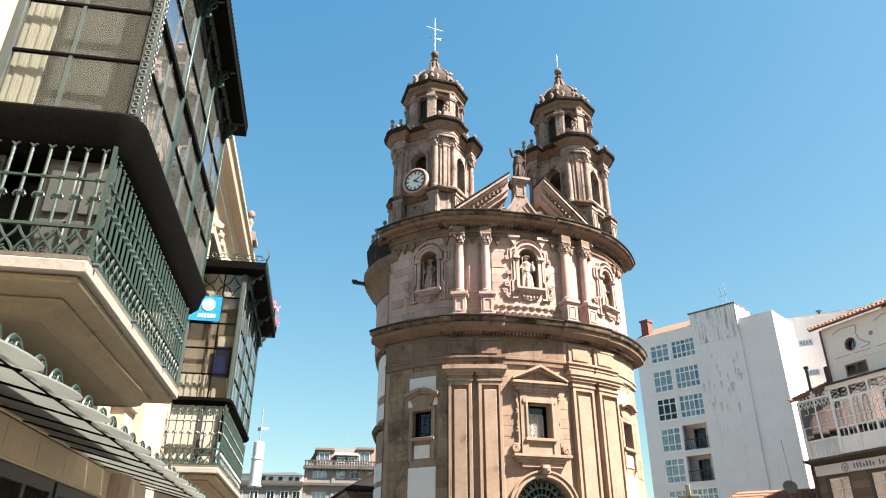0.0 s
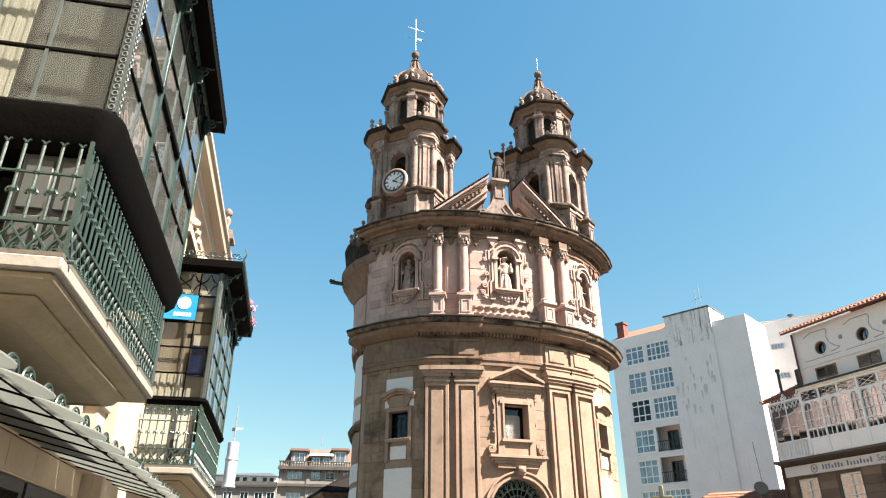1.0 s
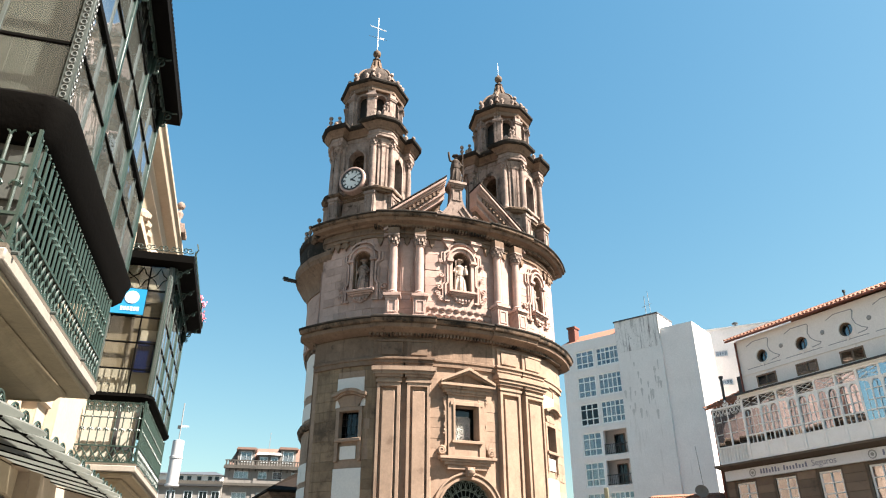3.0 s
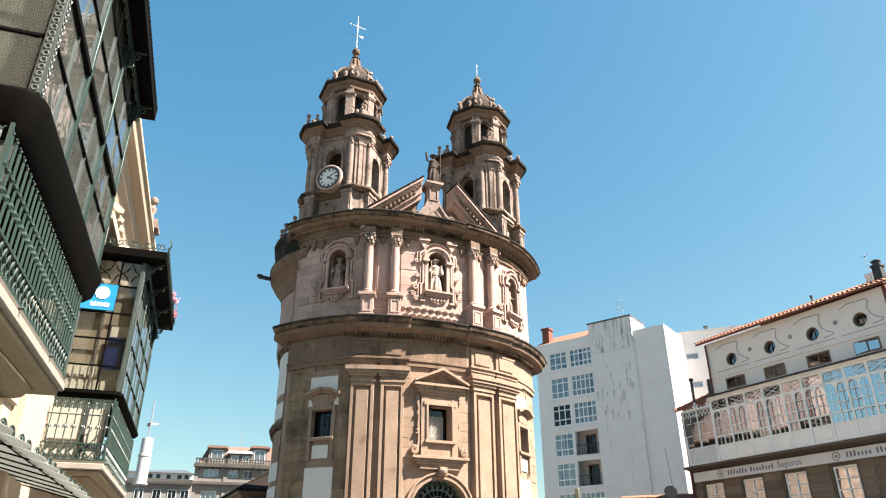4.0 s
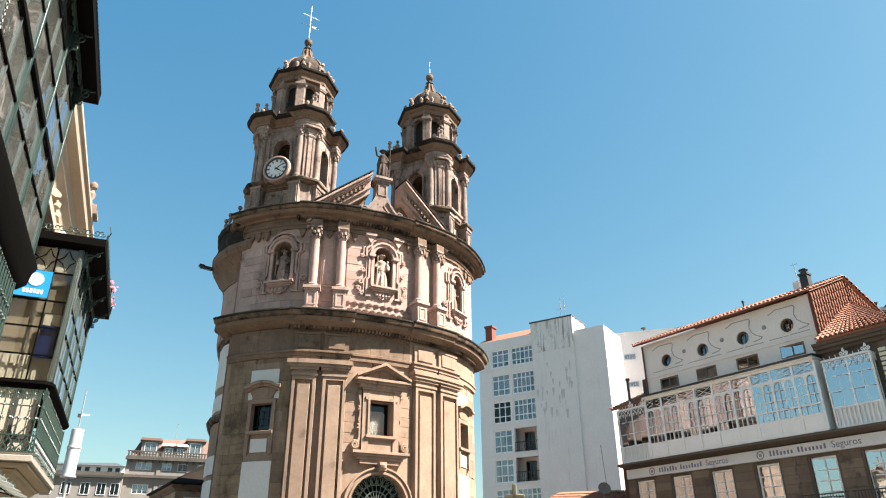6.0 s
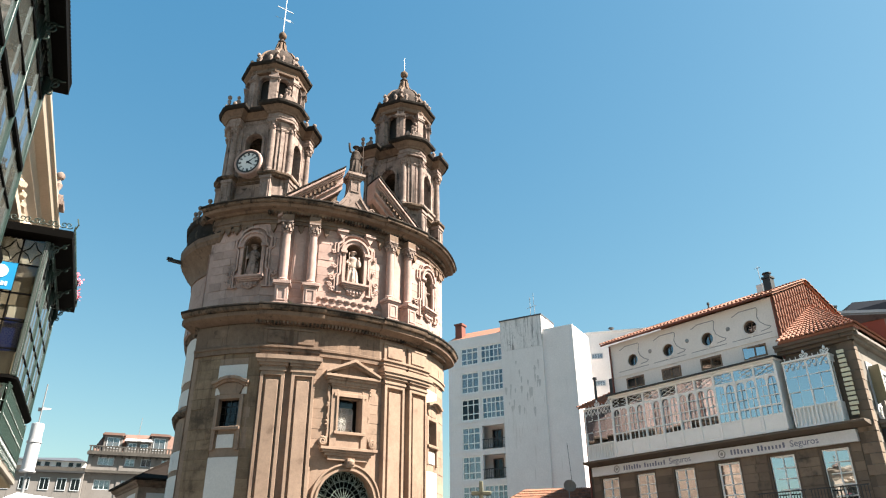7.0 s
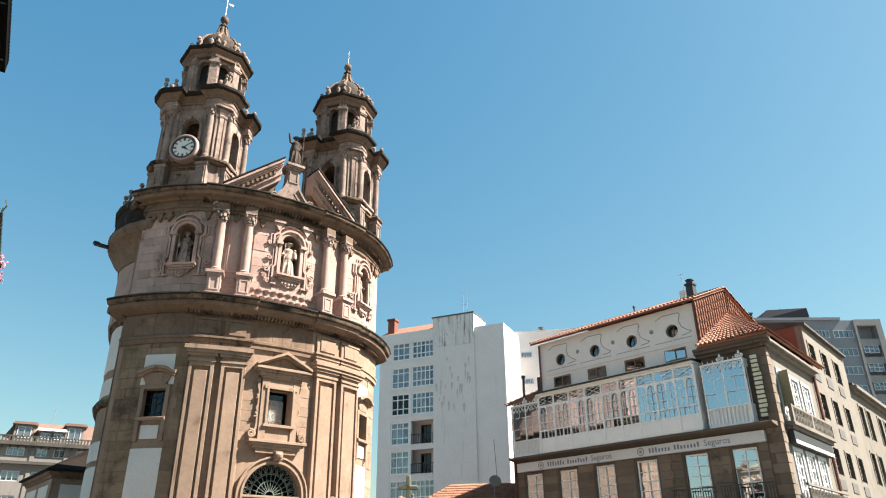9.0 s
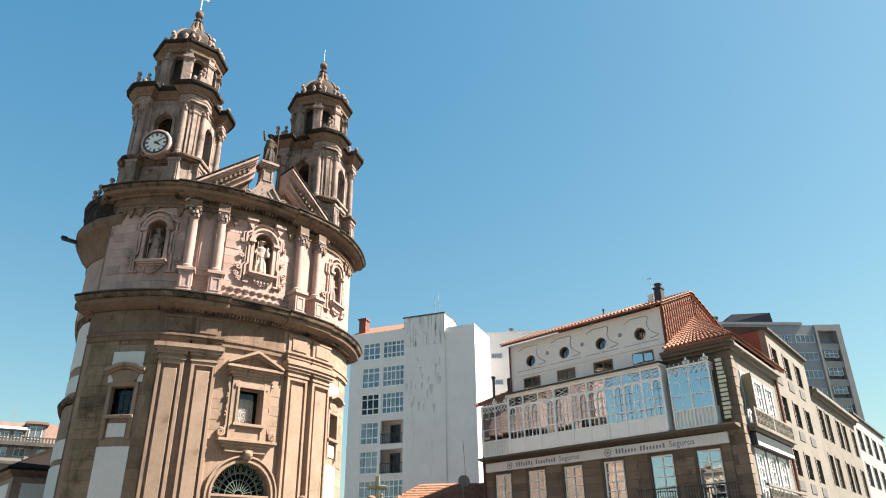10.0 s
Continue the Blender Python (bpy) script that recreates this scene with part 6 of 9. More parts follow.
    for q in range(40):
        y = y0 + 0.2 + (y1 - y0 - 0.3) * q / 40
        if q % 10 not in (7, 8):
            cu.box(x1 - 0.26 + 0.02 * math.sin(q * 1.7), x1 - 0.24 + 0.02 * math.sin(q * 1.7), y, y + (y1 - y0) / 40, zg + 0.03, zt - 0.05)
    part("long_curtain", cu, blind_mat, g)
    # eave with fringe
    eo, zE = eave
    yn_ = y0 + (0.22 if thin else 0.0)
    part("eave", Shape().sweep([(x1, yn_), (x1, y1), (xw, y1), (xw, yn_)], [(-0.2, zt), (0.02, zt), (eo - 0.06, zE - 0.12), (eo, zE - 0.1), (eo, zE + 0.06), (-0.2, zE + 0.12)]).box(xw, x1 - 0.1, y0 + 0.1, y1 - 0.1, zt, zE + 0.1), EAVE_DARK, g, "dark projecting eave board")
    if not thin:
        fr = Shape()
        yy = y0 - eo
        while yy < y1 + eo:
            fr.ext([(-0.03, 0.0), (0.03, 0.0), (0.02, 0.07), (-0.02, 0.07)], -0.006, 0.006, pose(x1 + eo, yy, zE + 0.05, 0, 0, 90))
            yy += 0.085
        xx = xw
        while xx < x1 + eo:
            fr.ext([(-0.03, 0.0), (0.03, 0.0), (0.02, 0.07), (-0.02, 0.07)], -0.006, 0.006, pose(xx, y0 - eo, zE + 0.05))
            xx += 0.085
        tagged(part("eave_fringe", fr, EAVE_DARK, g), kind="stuff")
    for y in posts:
        yb = min(y, y1 - 0.1) + (0.1 if y == posts[0] else 0)
        s = Shape()
        for cx, cz, r in ((0.10, zt - 0.12, 0.09), (0.06, zt - 0.28, 0.06), (eo * 0.7, zt - 0.03, 0.05)):
            s.tube([(x1 + u, yb, v) for u, _, v in spiral(cx, cz, r, 1.4, 1.0, 0)], 0.014, 5)
        s.tube([(x1, yb, zt - 0.36), (x1 + 0.03, yb, zt - 0.2), (x1 + eo * 0.5, yb, zt - 0.05), (x1 + eo * 0.9, yb, zE - 0.12)], 0.016, 5)
        s.box(x1 - 0.01, x1 + 0.05, yb - 0.03, yb + 0.03, zt - 0.3, zt - 0.08)
        part("scroll_bracket", s, GREEN_IRON, g, "green iron scroll bracket")
    # scrolled iron frieze along the top of the long side
    hang = Shape()
    yy = y0 + 0.15
    while yy < y1 - 0.2:
        for sg in (-1, 1):
            hang.tube([(x1 + 0.03, yy + sg * u, v) for u, _, v in spiral(0.07, zt - 0.09, 0.055, 1.3, 2.6, 0, 12)], 0.011, 4)
        yy += 0.29
    hang.box(x1 + 0.01, x1 + 0.05, y0 + 0.05, y1 - 0.05, zt - 0.03, zt)
    tagged(part("scroll_frieze", hang, GREEN_IRON, g), kind="stuff")
    if lozenge:
        s = Shape()
        zz0, zz1 = rows[-1], zt
        zm, ww = (zz0 + zz1) / 2, (near_cols[0] - near_cols[-1]) / 3
        for i in range(3):
            cx = near_cols[-1] + (i + 0.5) * ww
            s.tube([(cx - ww / 2, y0 + 0.02, zm), (cx - 0.07, y0 + 0.02, zm + 0.07), (cx, y0 + 0.02, zz1 - 0.05), (cx + 0.07, y0 + 0.02, zm + 0.07), (cx + ww / 2, y0 + 0.02, zm), (cx + 0.07, y0 + 0.02, zm - 0.07), (cx, y0 + 0.02, zz0 + 0.05), (cx - 0.07, y0 + 0.02, zm - 0.07)], 0.014, 5, True)
        part("lozenge_tracery", s, EAVE_DARK, g)
        s = Shape()
        for side in (0, 1):
            u, end = 0.0, (x1 - xw + eo) if side == 0 else (y1 - y0 + 2 * eo)
            while u < end - 0.1:
                pts = spiral(u + 0.1, zE + 0.17, 0.075, 1.2, 3.6, 0)
                for pp in (pts, [(2 * (u + 0.1) - a + 0.1, b, c) for a, b, c in pts]):
                    s.tube([(x1 + eo - a, yn_ - eo, c) if side == 0 else (x1 + eo, yn_ - eo + a, c) for a, b, c in pp], 0.011, 5)
                u += 0.24
        s.tube([(x1 + eo, yn_ - eo, zE + 0.06), (x1 + eo + 0.06, yn_ - eo - 0.04, zE + 0.2), (x1 + eo + 0.02, yn_ - eo, zE + 0.34)], 0.014, 5)
        part("cresting", s, GREEN_IRON, g, "green scrolled iron cresting")
    return g


gallery("green iron gallery with glass panes over a wrought-iron balcony", -1.76, -3.05, 5.35, 9.4, 3.75, 4.79, 4.86, 5.29, [5.3, 5.92, 6.53, 7.13, 7.7], 8.1, [-1.87, -2.47, -3.05], [5.35, 6.7, 8.05, 9.4], (0.25, 8.17), False, False, CURTAIN, GALLERY_GLASS)
gallery("green iron gallery with brown-tinted panes and roof cresting", -1.75, -2.85, 13.95, 18.1, 3.47, 4.6, 4.66, 4.79, [4.8, 5.28, 5.81, 6.34, 6.92], 7.46, [-1.84, -2.2, -2.83], [13.95, 15.3, 16.7, 18.1], (0.36, 7.64), True, True, BEIGE_BLIND, CLEAR_GLASS)

# dark shutters and a grey panel on the wall behind the first balcony's rail
part("shutter", Shape().box(-3.05, -3.0, 5.5, 6.35, 3.75, 4.84).box(-3.0, -2.985, 5.6, 5.9, 3.85, 4.75).box(-3.0, -2.985, 5.96, 6.28, 3.85, 4.75), BLACK_PAINT, house, "dark closed shutters")
part("wall_panel", Shape().box(-3.05, -3.0, 6.4, 9.2, 3.75, 4.84).box(-3.0, -2.985, 6.5, 7.0, 3.85, 4.75).box(-3.0, -2.985, 7.1, 7.6, 3.85, 4.75), INSIDE, house, "grey-green painted panel")
sign = thing("window_sign", "bright blue insurance sign with a white disc in a gallery pane", "sign")
part("board", Shape().box(-2.80, -2.19, 13.93, 13.955, 6.37, 6.91), BLUE_SIGN, sign)
part("disc", Shape().lathe([(0.13, 0), (0.13, 0.01)], 24, Matrix.Translation((-2.44, 13.928, 6.72)) @ Matrix.Rotation(math.pi / 2, 4, 'X')), WHITE_SIGN, sign)
for i in range(6):
    part("letter_bar", Shape().box(-2.62 + i * 0.06, -2.58 + i * 0.06, 13.922, 13.93, 6.44, 6.52), WHITE_SIGN, sign)
blind = part("window_blind", Shape().box(-2.18, -1.86, 14.03, 14.045, 5.24, 5.83).box(-2.18, -1.86, 14.025, 14.047, 5.83, 5.87), NAVY)
tagged(blind, "navy blue blind inside the gallery", "blind")

# pink flowers on the far eave
for y, z in ((17.2, 7.95), (18.2, 7.9)):
    f = Shape()
    for i in range(60):
        c = Vector((random.gauss(0, 0.06), random.gauss(0, 0.12), random.gauss(0, 0.07)))
        f.box(-0.018, 0.018, -0.018, 0.018, -0.003, 0.003, Matrix.Translation(c) @ Euler((random.random() * 6, random.random() * 6, 0)).to_matrix().to_4x4())
    pot = thing("flower_pot", "pink flowers in a pot on the gallery eave", "flower pot", pose(-1.42, y, z), "flower pots on the eave")
    tagged(part("petals", f, PINK, pot, smooth=0), kind="stuff")
    part("pot", Shape().lathe([(0.05, -0.22), (0.07, -0.06), (0.07, -0.04)], 10), EAVE_DARK, pot)

# glass awning over the shopfront
aw = thing("glass_awning", "milky glass shop awning on an iron frame with scrolls", "awning")
YA = [2.2 + 0.78 * i for i in range(15)]
AX0, AX1, AZ0, AZ1 = -3.0, -1.84, 3.06, 2.76
slope = (AZ1 - AZ0) / (AX1 - AX0)
for y in YA:
    part("bar", Shape().tube([(AX0, y, AZ0 - 0.02), (AX1 + 0.02, y, AZ1 - 0.02)], 0.009, 6), EAVE_DARK, aw)
part("edge_bar", Shape().tube([(AX1, YA[0], AZ1 - 0.03), (AX1, YA[-1], AZ1 - 0.03)], 0.007, 6), EAVE_DARK, aw)
part("wall_bar", Shape().box(AX0 - 0.03, AX0 + 0.02, YA[0], YA[-1], AZ0 - 0.04, AZ0 + 0.03), EAVE_DARK, aw)
pw = 0.78
s = Shape()
pts = [(AX0, -pw / 2 + 0.01), (AX1, -pw / 2 + 0.01)] + [(AX1 + 0.26 * math.cos(a), (pw / 2 - 0.01) * math.sin(a)) for a in [-math.pi / 2 + math.pi * i / 10 for i in range(1, 10)]] + [(AX1, pw / 2 - 0.01), (AX0, pw / 2 - 0.01)]
n = len(pts)
s.add([(x, y, AZ0 + slope * (x - AX0)) for x, y in pts] + [(x, y, AZ0 + slope * (x - AX0) + 0.012) for x, y in pts], [tuple(range(n - 1, -1, -1)), tuple(range(n, 2 * n))] + [(i, (i + 1) % n, (i + 1) % n + n, i + n) for i in range(n)])
pane_m = s.mesh("glass_sheet")
s = Shape()
for q in (-0.17, 0.17):
    s.tube([(AX1 + 0.03, q + 0.13 * math.cos(math.pi * i / 10), AZ1 + 0.02 + 0.12 * math.sin(math.pi * i / 10)) for i in range(11)], 0.011, 5)
    s.tube([(AX1 + 0.03, q + u, AZ1 + v) for u, _, v in spiral(0.04, 0.07, 0.05, 1.3, 0.5, 0)], 0.009, 5)
    s.tube([(AX1 + 0.03, q - u, AZ1 + v) for u, _, v in spiral(0.04, 0.07, 0.05, 1.3, 0.5, 0)], 0.009, 5)
scroll_m = s.mesh("scroll_hoop")
for a, b in zip(YA, YA[1:]):
    part("glass_sheet", pane_m, AWNING_GLASS, aw, at=(0, (a + b) / 2, 0))
    part("scroll_hoop", scroll_m, GREEN_IRON, aw, at=(0, (a + b) / 2, 0))

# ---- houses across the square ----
# front stone coloured for shade; LIT_STONE is the sunlit counterpart
SHADE_STONE = surface("shaded_brown_granite", (0.131, 0.098, 0.072), (0.102, 0.075, 0.055), 0.9, scale=0.9, grain=18, bump=0.4, stain=(0.052, 0.041, 0.033), stain_scale=0.8, stain_at=0.6, streak=(0.049, 0.038, 0.030), streak_at=0.62)
SHADE_BLOCK = surface("shaded_brown_granite_block", (0.200, 0.146, 0.102), (0.157, 0.111, 0.082), 0.9, scale=0.9, grain=18, bump=0.4, stain=(0.084, 0.066, 0.049), stain_scale=0.8, stain_at=0.56, rnd=0.2)
ATTIC_WHITE = surface("attic_white_render", (0.784, 0.734, 0.689), (0.717, 0.672, 0.627), 0.85, scale=0.6, grain=12, bump=0.1, streak=(0.526, 0.454, 0.392), streak_at=0.64)
GALLERY_WHITE = surface("white_painted_joinery", (0.88, 0.855, 0.82), (0.82, 0.795, 0.76), 0.5, scale=2, grain=20, bump=0.05)
SKY_GLASS = glass_pane("reflecting_glass", (0.12, 0.14, 0.17), mirror=0.55, wobble=0.08)
STREET_GLASS = glass_pane("dim_reflecting_glass", (0.30, 0.30, 0.28), mirror=0.4, wobble=0.08)
PALE_GLASS = glass_pane("flats_glass", (0.72, 0.75, 0.78), mirror=0.12, wobble=0.2)
PLAIN_GLASS = glass_pane("house_glass", (0.40, 0.43, 0.45), mirror=0.16, wobble=0.2)
TILE = surface("red_clay_tile", (0.276, 0.112, 0.062), (0.214, 0.086, 0.052), 0.85, scale=2.5, grain=22, bump=0.3, stain=(0.126, 0.066, 0.052), stain_scale=1.5, stain_at=0.6, rnd=0.1)
TILE_OLD = surface("old_clay_tile", (0.300, 0.125, 0.068), (0.170, 0.078, 0.048), 0.9, scale=3, grain=20, bump=0.3, stain=(0.075, 0.050, 0.038), stain_scale=3.5, stain_at=0.53, mottle=0.25)
RED_TRIM = surface("red_brown_paint", (0.173, 0.049, 0.030), (0.143, 0.041, 0.026), 0.7, scale=2, grain=20, bump=0.1)
GREY_LINE = surface("grey_painted_line", (0.30, 0.30, 0.30), (0.26, 0.26, 0.26), 0.8, scale=2, grain=20, bump=0)
SIGN_GREY = surface("pale_sign_board", (0.68, 0.68, 0.69), (0.63, 0.63, 0.64), 0.5, scale=1, grain=12, bump=0)
NAVY_LETTER = surface("navy_lettering", (0.15, 0.165, 0.24), (0.17, 0.185, 0.26), 0.6, scale=2, grain=10, bump=0)
CREAM_LETTER = surface("cream_lettering", (0.70, 0.66, 0.48), (0.66, 0.62, 0.45), 0.5, scale=2, grain=10, bump=0)
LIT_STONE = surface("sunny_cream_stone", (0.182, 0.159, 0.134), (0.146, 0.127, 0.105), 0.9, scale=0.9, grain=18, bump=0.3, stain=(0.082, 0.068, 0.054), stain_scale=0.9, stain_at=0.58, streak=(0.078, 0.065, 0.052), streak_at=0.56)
CREAM_SHUTTER = surface("cream_shutter_paint", (0.26, 0.225, 0.14), (0.22, 0.19, 0.118), 0.6, scale=2, grain=20, bump=0.1)
TAN_WOOD = surface("tan_varnished_wood", (0.200, 0.125, 0.075), (0.155, 0.095, 0.056), 0.6, scale=2, grain=20, bump=0.1)
BROWN_SHUTTER = surface("brown_window_joinery", (0.09, 0.06, 0.045), (0.07, 0.05, 0.04), 0.6, scale=2, grain=20, bump=0.1)
FLAT_WHITE = surface("flats_white_render", (0.790, 0.741, 0.721), (0.726, 0.683, 0.662), 0.85, scale=0.5, grain=8, bump=0.1, streak=(0.608, 0.566, 0.539), streak_at=0.64)
FLAT_STREAKED = surface("flats_streaked_render", (0.770, 0.726, 0.704), (0.704, 0.663, 0.643), 0.85, scale=0.5, grain=8, bump=0.1, stain=(0.517, 0.480, 0.457), stain_scale=2.2, stain_at=0.66, streak=(0.572, 0.530, 0.504), streak_at=0.58)
FLAT_MOULD = surface("flats_mould_streaked_render", (0.760, 0.722, 0.700), (0.690, 0.655, 0.635), 0.9, scale=1.6, grain=14, bump=0.1, stain=(0.130, 0.120, 0.115), stain_scale=5.0, stain_at=0.585, streak=(0.100, 0.092, 0.088), streak_at=0.52, mottle=0.12)
MOULD = surface("grey_mould", (0.5640, 0.5340, 0.5160), (0.4800, 0.4560, 0.4380), 0.9, scale=3, grain=14, bump=0)
MOSSY = surface("mossy_granite", (0.17, 0.165, 0.11), (0.11, 0.11, 0.075), 0.95, scale=3, grain=20, bump=0.6, stain=(0.05, 0.05, 0.03), stain_scale=3, stain_at=0.58)
ROOF_DARK = surface("old_dark_roof", (0.020, 0.015, 0.012), (0.013, 0.010, 0.009), 0.95, scale=1.5, grain=12, bump=0.5, spec=0.08)
FAR_WALL = surface("far_beige_render", (0.186, 0.169, 0.157), (0.149, 0.135, 0.124), 0.9, scale=0.4, grain=8, bump=0.1, streak=(0.078, 0.072, 0.065), streak_at=0.58)
FAR_TILE = surface("faded_pink_tile", (0.185, 0.110, 0.086), (0.140, 0.080, 0.062), 0.9, scale=1.2, grain=10, bump=0.2, stain=(0.07, 0.05, 0.043), stain_scale=1.5, stain_at=0.58)
GREY_STONE = surface("grey_weathered_stone", (0.071, 0.063, 0.054), (0.046, 0.040, 0.034), 0.9, scale=1.0, grain=8, bump=0.3, stain=(0.021, 0.018, 0.016), stain_scale=1.2, stain_at=0.54)
TOWER_GREY = surface("tower_grey_cladding", (0.212, 0.225, 0.251), (0.178, 0.191, 0.214), 0.7, scale=0.5, grain=8, bump=0)
CURTAIN_WHITE = surface("white_net_curtain", (0.62, 0.60, 0.57), (0.54, 0.52, 0.50), 0.9, scale=2, grain=20, bump=0.1)
DUSK_BLUE = surface("dim_blue_grey_room", (0.15, 0.175, 0.23), (0.10, 0.12, 0.165), 0.9, scale=1, grain=10, bump=0)
SLATE = surface("dark_slate", (0.05, 0.055, 0.065), (0.07, 0.075, 0.085), 0.6, scale=2, grain=14, bump=0.2)
WINDOW_WHITE = surface("bluish_white_window_frame", (0.46, 0.48, 0.50), (0.42, 0.44, 0.46), 0.5, scale=2, grain=20, bump=0)
DULL_WALL = surface("dull_beige_render", (0.191, 0.170, 0.143), (0.166, 0.146, 0.124), 0.9, scale=0.4, grain=8, bump=0.1, streak=(0.117, 0.103, 0.090), streak_at=0.6)
CANVAS = surface("white_canvas", (0.410, 0.405, 0.410), (0.380, 0.376, 0.385), 0.8, scale=1, grain=10, bump=0.05)


def window_unit(owner, x0, x1, z0, z1, nx, nz, y=0.0, frame_mat=None, pane_mat=None, bar=0.05, rim=0.08, depth=0.06, m=None, name="window", label="", turn=0.0):
    """A framed window in a wall that faces -y: frame, glazing bars and one pane for each light."""
    iw, ih = (x1 - x0 - 2 * rim), (z1 - z0 - 2 * rim)
    cells = []
    for i in range(nx):
        for j in range(nz):
            cells.append((x0 + rim + iw * i / nx + (bar / 2 if i else 0), x0 + rim + iw * (i + 1) / nx - (bar / 2 if i < nx - 1 else 0), z0 + rim + ih * j / nz + (bar / 2 if j else 0), z0 + rim + ih * (j + 1) / nz - (bar / 2 if j < nz - 1 else 0), False))
    s = holed(x0, x1, z0, z1, cells, y - depth, y + depth)
    w = part(name, s, frame_mat or GALLERY_WHITE, owner, label, at=m)
    hw = (x1 - x0 - rim) / 2
    pane = Shape().box(-hw, hw, depth * 0.2, depth * 0.3, z0 + rim * 0.5, z1 - rim * 0.5)
    p = part("pane", pane, pane_mat or PLAIN_GLASS, w, at=pose((x0 + x1) / 2, y, 0, 0, 0, turn))
    p.visible_shadow = False
    return w


def tile_slope(a, b, c, d, mat_, owner, pitch=0.26, roll=0.1, name="tile_slope", label=""):
    """A roof plane with rows of half-round tiles; a, b: eave ends, c above b, d above a."""
    a, b, c, d = (Vector(p) for p in (a, b, c, d))
    nrm = (b - a).cross(d - a).normalized()
    s = Shape()
    K = 6
    grid = [[a.lerp(b, i / K).lerp(d.lerp(c, i / K), j / K) for i in range(K + 1)] for j in range(K + 1)]
    top = [p for r in grid for p in r]
    cells = [(j * (K + 1) + i, j * (K + 1) + i + 1, (j + 1) * (K + 1) + i + 1, (j + 1) * (K + 1) + i) for j in range(K) for i in range(K)]
    N = len(top)
    rim = list(range(K)) + [j * (K + 1) + K for j in range(K)] + [K * (K + 1) + i for i in range(K, 0, -1)] + [j * (K + 1) for j in range(K, 0, -1)]
    s.add(top + [p - nrm * 0.12 for p in top], cells + [tuple(q + N for q in reversed(f)) for f in cells] + [(rim[i], rim[i] + N, rim[(i + 1) % len(rim)] + N, rim[(i + 1) % len(rim)]) for i in range(len(rim))])
    base = part(name, s, mat_, owner, label)
    t = Shape()
    k = max(1, int((b - a).length / pitch))
    for i in range(k + 1):
        p, q = a.lerp(b, i / k), d.lerp(c, i / k)
        ln = (q - p).length
        if ln < 0.15:
            continue
        rows = max(1, int(ln / 0.42))
        along = (q - p).normalized()
        side = along.cross(nrm).normalized()
        for j in range(rows):
            e0, e1 = p + along * (ln * j / rows - 0.03), p + along * (ln * (j + 1) / rows)
            vs = []
            for e, r, lift in ((e0, roll, 0.045), (e1, roll * 0.82, 0.0)):
                vs += [e + side * (r * math.cos(math.pi * h / 4)) + nrm * (r * math.sin(math.pi * h / 4) + lift) for h in range(5)]
            t.add(vs, [(h, h + 1, h + 6, h + 5) for h in range(4)] + [(4, 3, 2, 1, 0), (5, 6, 7, 8, 9)])
    r = part("roof_tiles", t, mat_, base)
    tagged(r, kind="stuff")
    return base


# -- the corner house --
AL = pose(29.15, 38.53, 0, 0, 0, -77.5)
corner = thing("corner_house", "granite corner house with white galleries, shop signs and red tiled roof", "house", AL)
DOORS = [17.8 + s for s in (-16.25, -13.5, -10.75, -7.9, -4.82, -2.1)]
PORT = [4.4, 7.15, 9.92, 12.68]
opn = [(x - 0.68, x + 0.68, 4.2, 7.06, False) for x in DOORS]
part("front_wall", holed(0, 17.8, 0, 11.9, opn, 0.03, 0.5).box(14.3, 17.8, 0.03, 0.5, 11.9, 12.6), SHADE_STONE, corner, "brown weathered granite front in shade tones")
# dark sheet in place of the unlit rooms
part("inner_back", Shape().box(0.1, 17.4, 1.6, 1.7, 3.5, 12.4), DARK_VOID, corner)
part("back_block", Shape().prism([(0, 1.8), (17.0, 1.8), (16.85, 9.9), (0, 9.9)], 0, 12.4), SHADE_STONE, corner)
SD = Matrix.Translation((17.8, 0, 0)) @ Matrix.Rotation(math.pi / 2 + radians(5.5), 4, 'Z')  # frame of the sunny side: x runs away along it, front faces -y
side_open = [(x, x + 1.4, z0, z1, False) for z0, z1 in ((8.35, 11.05), (4.3, 6.85)) for x in (1.5, 3.75, 6.0)]
f = holed(0.0, 9.18, 0, 12.6, side_open, 0.03, 0.5)
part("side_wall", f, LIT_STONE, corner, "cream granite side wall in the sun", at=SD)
for x0, x1, z0, z1, _ in side_open:
    window_unit(corner, x0, x1, z0, z1, 2, 4, 0.12, GALLERY_WHITE, PALE_GLASS, rim=0.14, bar=0.08, m=SD)
    part("window_surround", Shape().box(x0 - 0.2, x0, -0.03, 0.1, z0, z1 + 0.2).box(x1, x1 + 0.2, -0.03, 0.1, z0, z1 + 0.2).box(x0, x1, -0.03, 0.1, z1, z1 + 0.2), WINDOW_WHITE, corner, "white painted window surround", at=SD)
shut = Shape().box(0, 0.55, -0.02, 0.02, 9.1, 11.0)
for i in range(4):
    shut.box(0.08, 0.47, -0.035, 0.035, 9.2 + 0.46 * i, 9.56 + 0.46 * i)
part("open_shutter", shut, CREAM_SHUTTER, corner, "cream louvred shutter standing open", at=SD @ pose(1.48, -0.03, 0, 0, 0, -105))
part("side_inner", Shape().box(0.3, 9.1, 0.6, 0.65, 3.5, 12.4), INSIDE, corner, at=SD)
# quoins at the corner: shade tones on the front, sunlit tones on the side
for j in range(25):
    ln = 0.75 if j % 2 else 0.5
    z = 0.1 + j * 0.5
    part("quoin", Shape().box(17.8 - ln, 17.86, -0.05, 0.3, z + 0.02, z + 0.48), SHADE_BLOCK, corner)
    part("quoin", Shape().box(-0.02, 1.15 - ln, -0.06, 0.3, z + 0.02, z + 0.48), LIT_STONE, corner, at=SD)
